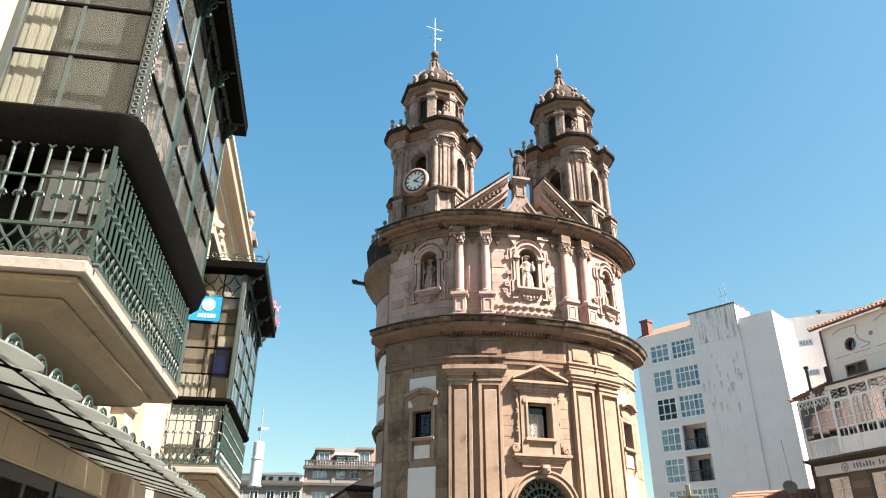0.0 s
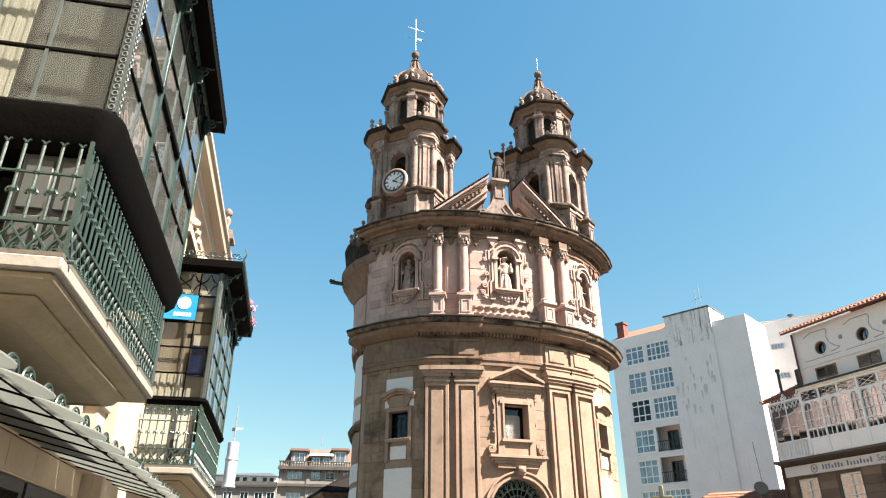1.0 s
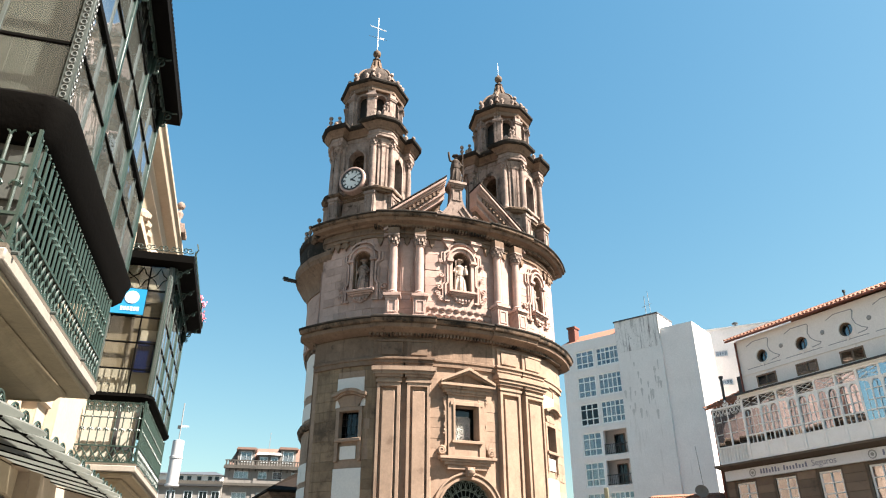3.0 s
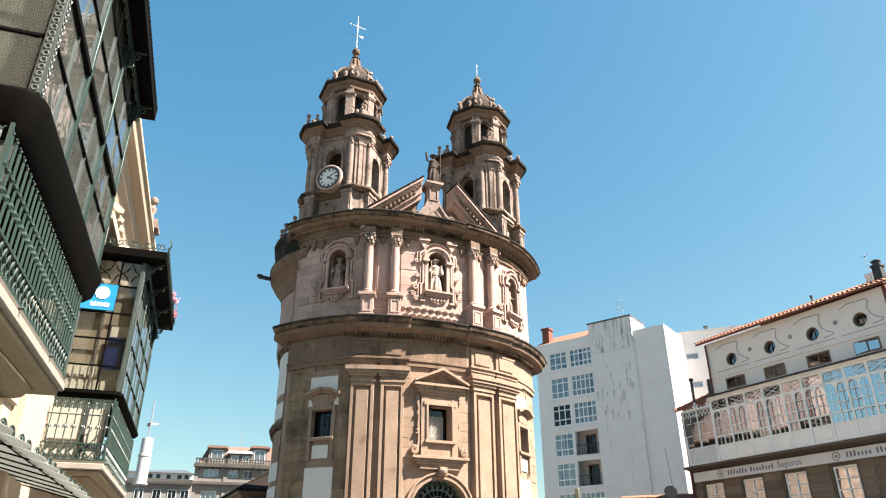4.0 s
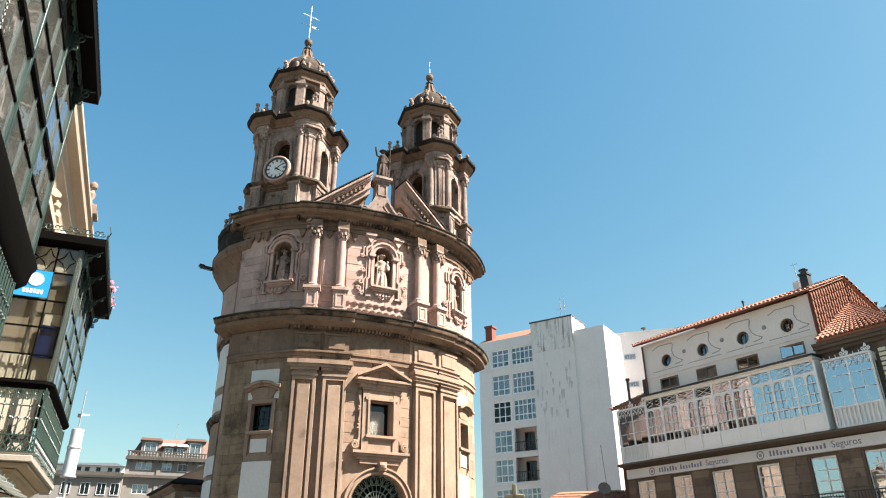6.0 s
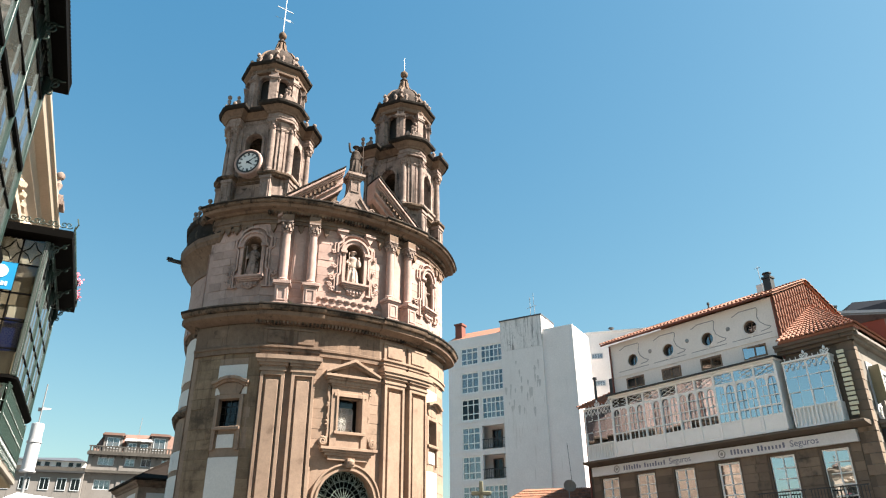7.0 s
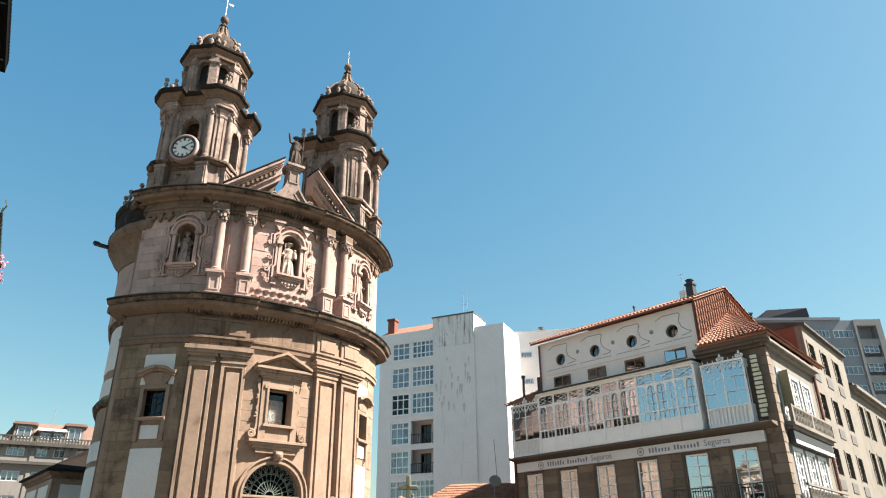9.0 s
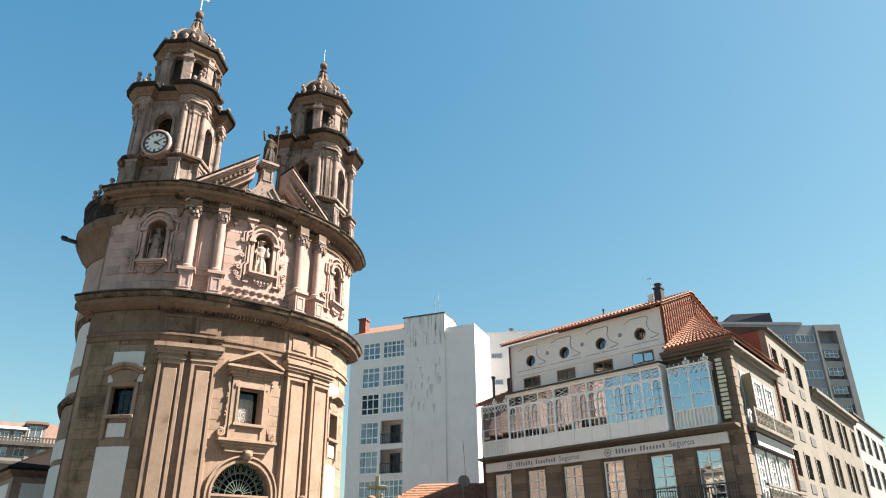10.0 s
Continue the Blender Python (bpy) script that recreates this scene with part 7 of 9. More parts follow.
# front doors with balconies
for x in DOORS:
    window_unit(corner, x - 0.66, x + 0.66, 4.2, 7.05, 2, 5, 0.18, GALLERY_WHITE, SKY_GLASS, rim=0.1, name="french_door", label="white french door with small panes", turn=9.5 if x > 12 else 7.0 if x < 5 else 3.4)
part("balcony_slab", Shape().box(11.6, 17.3, -0.75, 0.0, 4.0, 4.18), SHADE_STONE, corner, bevel=0.02)
for xa, xb in ((11.7, 14.2), (14.4, 17.2)):
    r = Shape().box(xa, xb, -0.72, -0.67, 5.16, 5.22).box(xa, xb, -0.71, -0.68, 4.28, 4.32)
    rl = part("balcony_railing", r, BLACK_PAINT, corner, "dark iron balcony railing")
    bar = Shape().box(-0.012, 0.012, -0.012, 0.012, 4.18, 5.18).mesh("rail_bar")
    for i in range(18):
        part("rail_bar", bar, BLACK_PAINT, rl, at=(xa + (xb - xa) * (i + 0.5) / 18, -0.695, 0))
# sign boards with illegible company lettering
sb = part("sign_board", Shape().box(0.3, 17.0, -0.2, 0.03, 7.22, 7.8), SIGN_GREY, corner, "long pale sign board with dark lettering", bevel=0.015)
random.seed(4)
for xa, words in ((2.9, (7, 8, 7)), (10.3, (7, 8, 7))):
    part("emblem", Shape().tube([(xa - 0.55 + 0.2 * math.cos(i * math.pi / 8), -0.21, 7.5 + 0.2 * math.sin(i * math.pi / 8)) for i in range(16)], 0.03, 5, True).lathe([(0.09, 0), (0.09, 0.02)], 12, Matrix.Translation((xa - 0.55, -0.2, 7.5)) @ Matrix.Rotation(math.pi / 2, 4, 'X')), GREY_LINE, sb)
    x = xa
    for w in words[:2]:
        for i in range(w):
            hgt = 0.34 if i == 0 or random.random() < 0.25 else 0.23
            part("letter_bar", Shape().box(x, x + 0.1, -0.215, -0.2, 7.38, 7.38 + hgt * 0.8), NAVY_LETTER, sb)
            x += 0.2
        x += 0.18
    part("lettering", word("Seguros", 0.47, 0.012), NAVY_LETTER, sb, "navy serif word on the sign", at=pose(x, -0.2, 7.37, 90, 0, 0))
# ledge under the galleries
part("ledge", Shape().sweep([(0.1, 0), (17.75, 0)], [(-0.1, 7.82), (0.3, 7.9), (0.8, 8.0), (0.8, 8.12), (-0.1, 8.14)], closed=False), SHADE_STONE, corner, bevel=0.015)
part("top_cornice", Shape().box(14.0, 17.95, -0.2, 0.1, 12.1, 12.28).box(14.0, 18.1, -0.4, 0.1, 12.28, 12.46).box(14.0, 18.2, -0.5, 0.1, 12.46, 12.62), SHADE_STONE, corner, bevel=0.015)
part("side_cornice", Shape().box(-0.2, 9.15, -0.2, 0.1, 12.1, 12.28).box(-0.2, 9.15, -0.42, 0.1, 12.28, 12.46), LIT_STONE, corner, at=SD, bevel=0.015)
# main white gallery: nine bays
GY = -0.72
gal = part("white_gallery", Shape().box(2.9, 14.0, GY, 0.0, 8.14, 8.26).box(2.9, 14.0, GY - 0.06, 0.05, 11.72, 11.84).box(2.8, 14.1, GY - 0.16, 0.05, 11.84, 11.95), GALLERY_WHITE, corner, "white timber gallery of nine glazed bays", bevel=0.01)
part("gallery_roof", Shape().ext([(-1.02, 11.95), (-1.02, 12.03), (0.1, 12.14), (0.1, 11.95)], 2.75, 14.15, Matrix.Rotation(math.pi / 2, 4, 'Z') @ Matrix.Diagonal((1, -1, 1, 1))), BLACK_PAINT, gal, "thin dark metal roof edge")
bw = 11.1 / 9
for i in range(10):
    x = 2.9 + i * bw
    part("gallery_post", Shape().box(x - 0.06, x + 0.06, GY - 0.03, GY + 0.1, 8.2, 11.75), GALLERY_WHITE, gal)
for i in range(9):
    x0, x1 = 2.96 + i * bw, 2.84 + (i + 1) * bw
    b = Shape().box(x0, x1, GY + 0.02, GY + 0.06, 8.26, 8.98)
    b.box(x0 + 0.08, x1 - 0.08, GY, GY + 0.03, 8.34, 8.9)
    part("apron_panel", b, GALLERY_WHITE, gal)
    f = Shape().box(x0, x1, GY, GY + 0.06, 8.98, 9.06).box(x0, x1, GY, GY + 0.06, 9.5, 9.58).box(x0, x1, GY, GY + 0.06, 11.06, 11.18)
    xm = (x0 + x1) / 2
    f.box(xm - 0.035, xm + 0.035, GY, GY + 0.06, 9.0, 11.1)
    for xa, xb in ((x0, xm - 0.035), (xm + 0.035, x1)):
        holed(xa, xb, 10.65, 11.08, [(xa + 0.03, xb - 0.03, 10.6, 11.04, True)], GY + 0.005, GY + 0.055, f)
        for z in (10.05, 10.6):
            f.box(xa, xb, GY + 0.01, GY + 0.04, z - 0.02, z + 0.02)
        q = (xa + xb) / 2
        f.box(q - 0.014, q + 0.014, GY + 0.01, GY + 0.04, 9.06, 10.95)
    part("sash_frame", f, GALLERY_WHITE, gal)
    t = Shape()
    for s0, s1 in ((0, 1), (1, 0)):
        t.tube([(x0 + s0 * (x1 - x0), GY + 0.03, 11.2), (x0 + s1 * (x1 - x0), GY + 0.03, 11.7)], 0.02, 4)
    t.tube([(x0, GY + 0.03, 11.45), (xm, GY + 0.03, 11.68), (x1, GY + 0.03, 11.45), (xm, GY + 0.03, 11.22)], 0.018, 4, True)
    part("transom_tracery", t, GALLERY_WHITE, gal)
    for za, zb in ((9.06, 9.5), (9.58, 11.05), (11.18, 11.72)):
        for xa, xb in ((x0, xm), (xm, x1)):
            p = part("pane", Shape().box(-(xb - xa) / 2, (xb - xa) / 2, -0.004, 0.004, za - 0.02, zb + 0.02), SKY_GLASS if i > 5 else STREET_GLASS, gal, at=pose((xa + xb) / 2, GY + 0.075, 0, random.uniform(-0.25, 0.25), 0, random.uniform(-0.4, 0.4) + (9.5 if i > 5 else 3.4 if i > 2 else 7.5)))
            p.visible_shadow = False
part("inner_wall", Shape().box(3.0, 13.9, -0.03, 0.025, 8.3, 11.7), CREAM, gal, "cream inner wall seen through the panes")
for i in range(5):
    part("inner_door", Shape().box(3.1 + i * 2.2, 4.1 + i * 2.2, -0.05, -0.03, 8.3, 10.9), BROWN_SHUTTER, gal, "dark inner door")
# end walls of the gallery
for x in (2.9, 14.0):
    part("gallery_end", Shape().box(x - 0.03, x + 0.03, GY + 0.1, 0.03, 8.2, 11.75), GALLERY_WHITE, gal)


def small_gallery(x0, x1, zb, zm, zt, nx):
    """A small white bow-window with a baluster apron and a lace valance."""
    y = -0.6
    g = part("small_gallery", Shape().box(x0, x1, y - 0.04, 0.0, zb - 0.1, zb), GALLERY_WHITE, corner, "small white gallery with turned balusters and lace valance", bevel=0.01)
    part("roof_board", Shape().box(x0 - 0.05, x1 + 0.05, y - 0.1, 0.0, zt, zt + 0.1), GALLERY_WHITE, g, bevel=0.01)
    part("sill_rail", Shape().box(x0, x1, y, y + 0.08, zm - 0.08, zm), GALLERY_WHITE, g, bevel=0.01)
    bal = Shape().lathe([(0.05, zb), (0.03, zb + 0.06), (0.065, zb + 0.22), (0.03, zb + 0.42), (0.05, zb + 0.55), (0.05, zm - 0.08)], 8).mesh("baluster")
    k = int((x1 - x0) / 0.2)
    for i in range(k):
        part("baluster", bal, GALLERY_WHITE, g, at=(x0 + (i + 0.5) * (x1 - x0) / k, y + 0.06, 0))
    part("apron_back", Shape().box(x0, x1, y + 0.14, y + 0.17, zb, zm), GALLERY_WHITE, g)
    for i in range(nx + 1):
        x = x0 + (x1 - x0) * i / nx
        part("post", Shape().box(x - 0.04, x + 0.04, y - 0.01, y + 0.08, zb, zt), GALLERY_WHITE, g)
    for i in range(nx):
        xa, xb = x0 + (x1 - x0) * i / nx, x0 + (x1 - x0) * (i + 1) / nx
        f = Shape()
        for z in (zm + (zt - zm) * q for q in (0.33, 0.66)):
            f.box(xa, xb, y + 0.02, y + 0.05, z - 0.018, z + 0.018)
        f.box((xa + xb) / 2 - 0.015, (xa + xb) / 2 + 0.015, y + 0.02, y + 0.05, zm, zt)
        part("sash_frame", f, GALLERY_WHITE, g)
        for q in range(3):
            for h0 in (0, 1):
                a, b = xa + (xb - xa) * h0 / 2, xa + (xb - xa) * (h0 + 1) / 2
                za, zc = zm + (zt - zm) * q / 3, zm + (zt - zm) * (q + 1) / 3
                p = part("pane", Shape().box(-(b - a) / 2, (b - a) / 2, -0.003, 0.003, za, zc), SKY_GLASS if x0 > 10 else STREET_GLASS, g, at=pose((a + b) / 2, y + 0.08, 0, random.uniform(-0.25, 0.25), 0, random.uniform(-0.3, 0.3) + 9.5))
                p.visible_shadow = False
        v = Shape()
        for q in range(4):
            cx = xa + (xb - xa) * (q + 0.5) / 4
            v.tube([(cx + 0.11 * math.cos(a * math.pi / 5), y - 0.02, zt - 0.18 + 0.14 * math.sin(a * math.pi / 5)) for a in range(10)], 0.022, 4, True)
            v.tube([(cx + 0.05 * math.cos(a * math.pi / 3), y - 0.02, zt - 0.36 + 0.06 * math.sin(a * math.pi / 3)) for a in range(6)], 0.02, 4, True)
            v.tube([(cx, y - 0.02, zt + 0.1), (cx, y - 0.02, zt + 0.24)], 0.025, 4)
        part("lace_valance", v, GALLERY_WHITE, g)
    for xe in (x0, x1):
        part("end_glazing", Shape().box(xe - 0.02, xe + 0.02, y + 0.08, 0.0, zb, zm).box(xe - 0.02, xe + 0.02, y + 0.08, 0.0, zt - 0.3, zt).box(xe - 0.02, xe + 0.02, y + 0.3, y + 0.36, zm, zt), GALLERY_WHITE, g)
    cx = (x0 + x1) / 2
    for xc in (cx, x1 - 0.1):
        s = Shape()
        for sg in (-1, 1):
            s.tube([(xc + sg * u, y - 0.03, v) for u, _, v in spiral(0.12, zt + 0.25, 0.12, 1.3, 3.0, 0)], 0.03, 5)
        s.lathe([(0.06, 0), (0.08, 0.08), (0.02, 0.2)], 6, Matrix.Translation((xc, y - 0.03, zt + 0.32)))
        part("cresting", s, GALLERY_WHITE, g)


small_gallery(0.5, 2.75, 8.24, 9.18, 11.45, 2)
small_gallery(14.4, 16.75, 8.24, 9.18, 11.5, 2)
# vertical shop sign of seven raised shapes, unreadable as a name
vs_ = part("vertical_sign", Shape().box(17.26, 17.3, -0.27, -0.2, 8.35, 11.7), BLACK_PAINT, corner, "vertical shop sign of cream shapes on a thin mast")
for i, wd in enumerate((0.34, 0.36, 0.42, 0.4, 0.4, 0.42, 0.34)):
    z = 11.27 - i * 0.475
    part("sign_shape", Shape().box(17.08, 17.08 + wd, -0.36, -0.27, z, z + 0.16).box(17.08, 17.08 + wd, -0.36, -0.27, z + 0.23, z + 0.4), CREAM_LETTER, vs_, bevel=0.01)
# attic storey
part("attic_wall", holed(2.65, 14.3, 11.9, 15.6, [(x - 0.42, x + 0.42, 13.78, 14.62, False) for x in PORT] + [(x - 0.68, x + 0.68, 12.42, 13.08, False) for x in PORT], 0.1, 0.5), ATTIC_WHITE, corner, "white rendered attic with round windows")
part("attic_sides", Shape().box(2.65, 3.0, 0.5, 9.0, 11.9, 15.5).box(13.9, 14.3, 0.5, 9.0, 11.9, 15.5), ATTIC_WHITE, corner)
part("attic_inner", Shape().box(3.0, 13.9, 1.4, 1.5, 11.9, 15.5), INSIDE, corner)
for x in PORT:
    k = 20
    ring = [(x + 0.42 * math.cos(2 * math.pi * i / k), 14.2 + 0.42 * math.sin(2 * math.pi * i / k)) for i in range(k)]
    sq = [(x + 0.46 * max(-1, min(1, 1.5 * math.cos(2 * math.pi * i / k))), 14.2 + 0.46 * max(-1, min(1, 1.5 * math.sin(2 * math.pi * i / k)))) for i in range(k)]
    s = Shape()
    for i in range(k):
        j = (i + 1) % k
        s.ext([ring[i], ring[j], sq[j], sq[i]][::-1], 0.085, 0.5)
    rw = part("round_window", s, ATTIC_WHITE, corner, "round attic window")
    part("rim", Shape().tube([(a, 0.09, b) for a, b in ring], 0.035, 6, True), ATTIC_WHITE, rw)
    part("sash", Shape().tube([(x + (a - x) * 0.9, 0.36, 14.2 + (b - 14.2) * 0.9) for a, b in ring], 0.05, 6, True).box(x - 0.02, x + 0.02, 0.34, 0.38, 13.8, 14.6), BROWN_SHUTTER, rw)
    part("reveal", Shape().tube([(x + (a - x) * 0.97, 0.24, 14.2 + (b - 14.2) * 0.97) for a, b in ring], 0.06, 6, True), TAN_WOOD, rw, "brown lining of the opening")
    part("pane", Shape().box(x - 0.42, x + 0.42, 0.37, 0.375, 13.78, 14.62), PLAIN_GLASS, rw)
    part("sill_scallop", Shape().box(x - 0.3, x + 0.3, 0.05, 0.12, 13.7, 13.74).box(x - 0.05, x + 0.05, 0.05, 0.12, 13.56, 13.7), ATTIC_WHITE, rw)
    window_unit(corner, x - 0.7, x + 0.7, 12.4, 13.1, 2, 1, 0.14, TAN_WOOD, SKY_GLASS, rim=0.09, name="attic_window", label="low brown-framed attic window", turn=9.5 if x > 12 else 4.0)
    # painted scroll line round each round window
    line = [(x - 1.0, 15.05), (x - 0.5, 15.25), (x + 0.55, 15.22), (x + 0.62, 15.1), (x + 0.5, 14.7), (x + 0.62, 14.35), (x + 0.9, 14.1), (x + 1.2, 13.95), (x + 1.1, 13.86), (x + 0.6, 13.8)]
    part("painted_line", band(line, 0.05, 0.09, 0.11), GREY_LINE, corner)
    part("painted_line", Shape().box(x - 1.2, x + 1.2, 0.092, 0.11, 13.6, 13.64), GREY_LINE, corner)
    if x < 12:
        part("wall_boss", Shape().lathe([(0.14, 0), (0.1, 0.06), (0.02, 0.08)], 10, Matrix.Translation((x + 1.4, 0.1, 14.45)) @ Matrix.Rotation(math.pi / 2, 4, 'X')), GREY_LINE, corner)
part("string_course", Shape().box(2.65, 14.3, 0.04, 0.11, 13.28, 13.38), ATTIC_WHITE, corner)
for x, z0, z1 in ((2.68, 11.9, 15.5), (14.28, 11.9, 15.5)):
    part("downpipe", Shape().tube([(x, 0.0, z0), (x, 0.0, z1)], 0.06, 8), RED_TRIM, corner, "red-brown downpipe")
part("downpipe", Shape().tube([(0.06, -0.12, 0), (0.06, -0.12, 11.6)], 0.07, 8), RED_TRIM, corner, "red-brown downpipe")
part("attic_gutter", Shape().tube([(2.2, -0.32, 15.62), (14.4, -0.32, 15.62)], 0.06, 8), RED_TRIM, corner)
# roofs
tile_slope((2.2, -0.3, 15.68), (14.5, -0.3, 15.68), (14.5, 4.25, 17.55), (4.0, 4.25, 17.55), TILE, corner, label="red clay tiled roof")
tile_slope((14.36, 0.05, 12.7), (14.36, 4.5, 12.7), (14.36, 4.5, 17.45), (14.36, 0.05, 15.62), TILE, corner, pitch=0.3, roll=0.07, name="tile_hung_gable", label="gable wall hung with red clay tiles")
tile_slope((14.36, 4.5, 12.7), (14.36, 9.0, 12.7), (14.36, 9.0, 15.6), (14.36, 4.5, 17.45), TILE, corner, pitch=0.3, roll=0.07, name="tile_hung_gable", label="gable wall hung with red clay tiles")
tile_slope((14.4, -0.6, 12.74), (18.35, -0.6, 12.74), (14.5, 4.3, 15.8), (14.4, 4.3, 15.8), TILE, corner, label="low red clay tiled hip over the corner")
tile_slope((18.35, -0.6, 12.74), (17.4, 9.9, 12.72), (14.4, 9.9, 15.4), (14.4, 4.3, 15.8), TILE, corner, label="low red clay tiled hip over the corner")
tile_slope((-0.1, -0.6, 11.75), (2.45, -0.6, 11.75), (2.45, 2.5, 13.2), (1.2, 2.5, 13.2), TILE, corner)
tile_slope((14.5, 9.2, 15.62), (2.2, 9.2, 15.62), (4.0, 4.25, 17.55), (14.5, 4.25, 17.55), TILE, corner)
part("eave_boards", Shape().box(14.3, 18.25, -0.5, 0.2, 12.6, 12.7), RED_TRIM, corner)
part("chimney", Shape().box(13.3, 13.75, 1.5, 1.95, 15.9, 17.3).box(13.25, 13.8, 1.45, 2.0, 17.3, 17.42).lathe([(0.2, 17.42), (0.2, 17.6), (0.26, 17.62), (0.26, 17.68), (0.2, 17.7)], 10, Matrix.Translation((13.52, 1.72, 0))), BLACK_PAINT, corner, "sooty roof chimney")
part("roof_vent", Shape().box(12.0, 12.7, 3.2, 3.7, 16.9, 17.75), ATTIC_WHITE, corner)
part("aerial", Shape().tube([(13.0, 2.0, 16.0), (12.9, 2.0, 18.4)], 0.02, 5).tube([(12.7, 2.0, 18.3), (13.1, 2.0, 18.3)], 0.015, 5), IRON_PALE, corner)
part("roof_stub", Shape().lathe([(0.05, 16.6), (0.05, 17.2), (0.09, 17.22), (0.09, 17.35)], 8, Matrix.Translation((9.0, 2.5, 0))), BLACK_PAINT, corner)
part("low_chimney", Shape().box(1.7, 2.3, 0.8, 1.6, 12.6, 13.6), BLACK_PAINT, corner)
part("stove_pipe", Shape().lathe([(0.08, 12.0), (0.08, 13.5), (0.15, 13.5), (0.15, 13.65)], 8, Matrix.Translation((1.2, -0.1, 0))), BLACK_PAINT, corner)
# balcony and sign on the sunny side
part("side_balcony", Shape().box(0.9, 9.1, -0.5, 0.0, 8.05, 8.25).box(1.0, 9.0, -0.36, 0.0, 7.88, 8.05), LIT_STONE, corner, "stone balcony on the sunny side", at=SD, bevel=0.02)
bal = Shape().lathe([(0.07, 8.25), (0.05, 8.35), (0.09, 8.55), (0.04, 8.8), (0.07, 8.95), (0.07, 9.0)], 8).mesh("baluster")
rr = part("balustrade", Shape().box(0.95, 9.05, -0.48, -0.34, 9.0, 9.12).box(0.95, 1.2, -0.48, -0.32, 8.25, 9.0).box(4.6, 4.85, -0.48, -0.32, 8.25, 9.0).box(8.8, 9.05, -0.48, -0.32, 8.25, 9.0), LIT_STONE, corner, at=SD)
for i in range(28):
    part("baluster", bal, LIT_STONE, rr, at=(1.32 + i * 0.27, -0.41, 0))
part("side_sign", Shape().box(1.1, 8.6, -0.3, 0.0, 7.14, 7.8), BLACK_PAINT, corner, "dark shop sign with a white strip", at=SD)
part("side_sign_strip", Shape().box(1.15, 8.55, -0.33, -0.3, 7.16, 7.34), SIGN_GREY, corner, at=SD)
lb = part("lower_balcony", Shape().box(1.0, 9.1, -0.5, 0.0, 4.0, 4.2).box(1.0, 9.1, -0.48, -0.34, 5.08, 5.2), LIT_STONE, corner, at=SD)
for i in range(28):
    part("baluster", bal, LIT_STONE, lb, at=(1.32 + i * 0.27, -0.41, -4.05))
part("side_downpipe", Shape().tube([(9.05, -0.1, 0), (9.05, -0.1, 12.4)], 0.08, 8), RED_TRIM, corner, at=SD)

# -- the row along the side street --
ROW = AL @ SD
GREY_PANEL = surface("grey_stone_panel", (0.105, 0.098, 0.092), (0.085, 0.079, 0.074), 0.85, scale=1, grain=14, bump=0.1)
DULL_STONE = surface("grey_cream_stone", (0.163, 0.142, 0.116), (0.129, 0.112, 0.090), 0.9, scale=0.9, grain=18, bump=0.3, stain=(0.068, 0.058, 0.046), stain_scale=0.9, stain_at=0.58, streak=(0.065, 0.055, 0.044), streak_at=0.56)
PENTHOUSE = surface("blue_black_metal_roof", (0.006, 0.009, 0.017), (0.008, 0.012, 0.020), 0.9, spec=0.1, scale=1, grain=12, bump=0.1)
PALE_GREY = surface("pale_grey_panels", (0.246, 0.239, 0.238), (0.213, 0.207, 0.205), 0.7, scale=0.5, grain=8, bump=0.0)


def row_house(label, x0, x1, h, cols, rows, wall_mat, win_mat, panel, cornice, dark=None):
    o = thing("row_house", label, "house", ROW, "row of houses in the side street")
    n = len(cols)
    opens = [(x - w / 2, x + w / 2, z0, z1, False) for x, w in cols for z0, z1 in rows]
    part("front_wall", holed(x0, x1, 0, h, opens, 0.0, 0.4), wall_mat, o)
    part("body", Shape().box(x0, x1, 1.4, 9.0, 0, h - 0.2), DULL_WALL, o)
    part("flank_wall", Shape().box(x0, x0 + 0.3, 0.4, 9.0, 0, h), RED_TRIM if dark else wall_mat, o)
    part("roof", Shape().box(x0 - 0.05, x1 + 0.05, -0.25, 9.0, h, h + 0.15).add([(x0, -0.2, h + 0.15), (x1, -0.2, h + 0.15), (x1, 9.0, h + 0.15), (x0, 9.0, h + 0.15), (x0, 4.5, h + 1.2), (x1, 4.5, h + 1.2)], [(0, 1, 5, 4), (2, 3, 4, 5), (0, 4, 3), (1, 2, 5)]), GREY_STONE, o)
    if cornice:
        part("cornice", Shape().box(x0, x1, -0.25, 0.0, h - 0.5, h - 0.3).box(x0, x1, -0.5, 0.0, h - 0.3, h), wall_mat, o, bevel=0.02)
    for x, w in cols:
        for z0, z1 in rows:
            window_unit(o, x - w / 2, x + w / 2, z0, z1, 2, 3, 0.18, win_mat, DARK_GLASS, rim=0.09)
            if panel:
                part("window_panel", Shape().box(x - w / 2 - 0.05, x + w / 2 + 0.05, -0.04, 0.02, z0 - 0.9, z0 - 0.3), panel, o)
            part("surround", Shape().box(x - w / 2 - 0.14, x - w / 2, -0.05, 0.1, z0, z1 + 0.14).box(x + w / 2, x + w / 2 + 0.14, -0.05, 0.1, z0, z1 + 0.14).box(x - w / 2, x + w / 2, -0.05, 0.1, z1, z1 + 0.14), wall_mat, o)
    return o


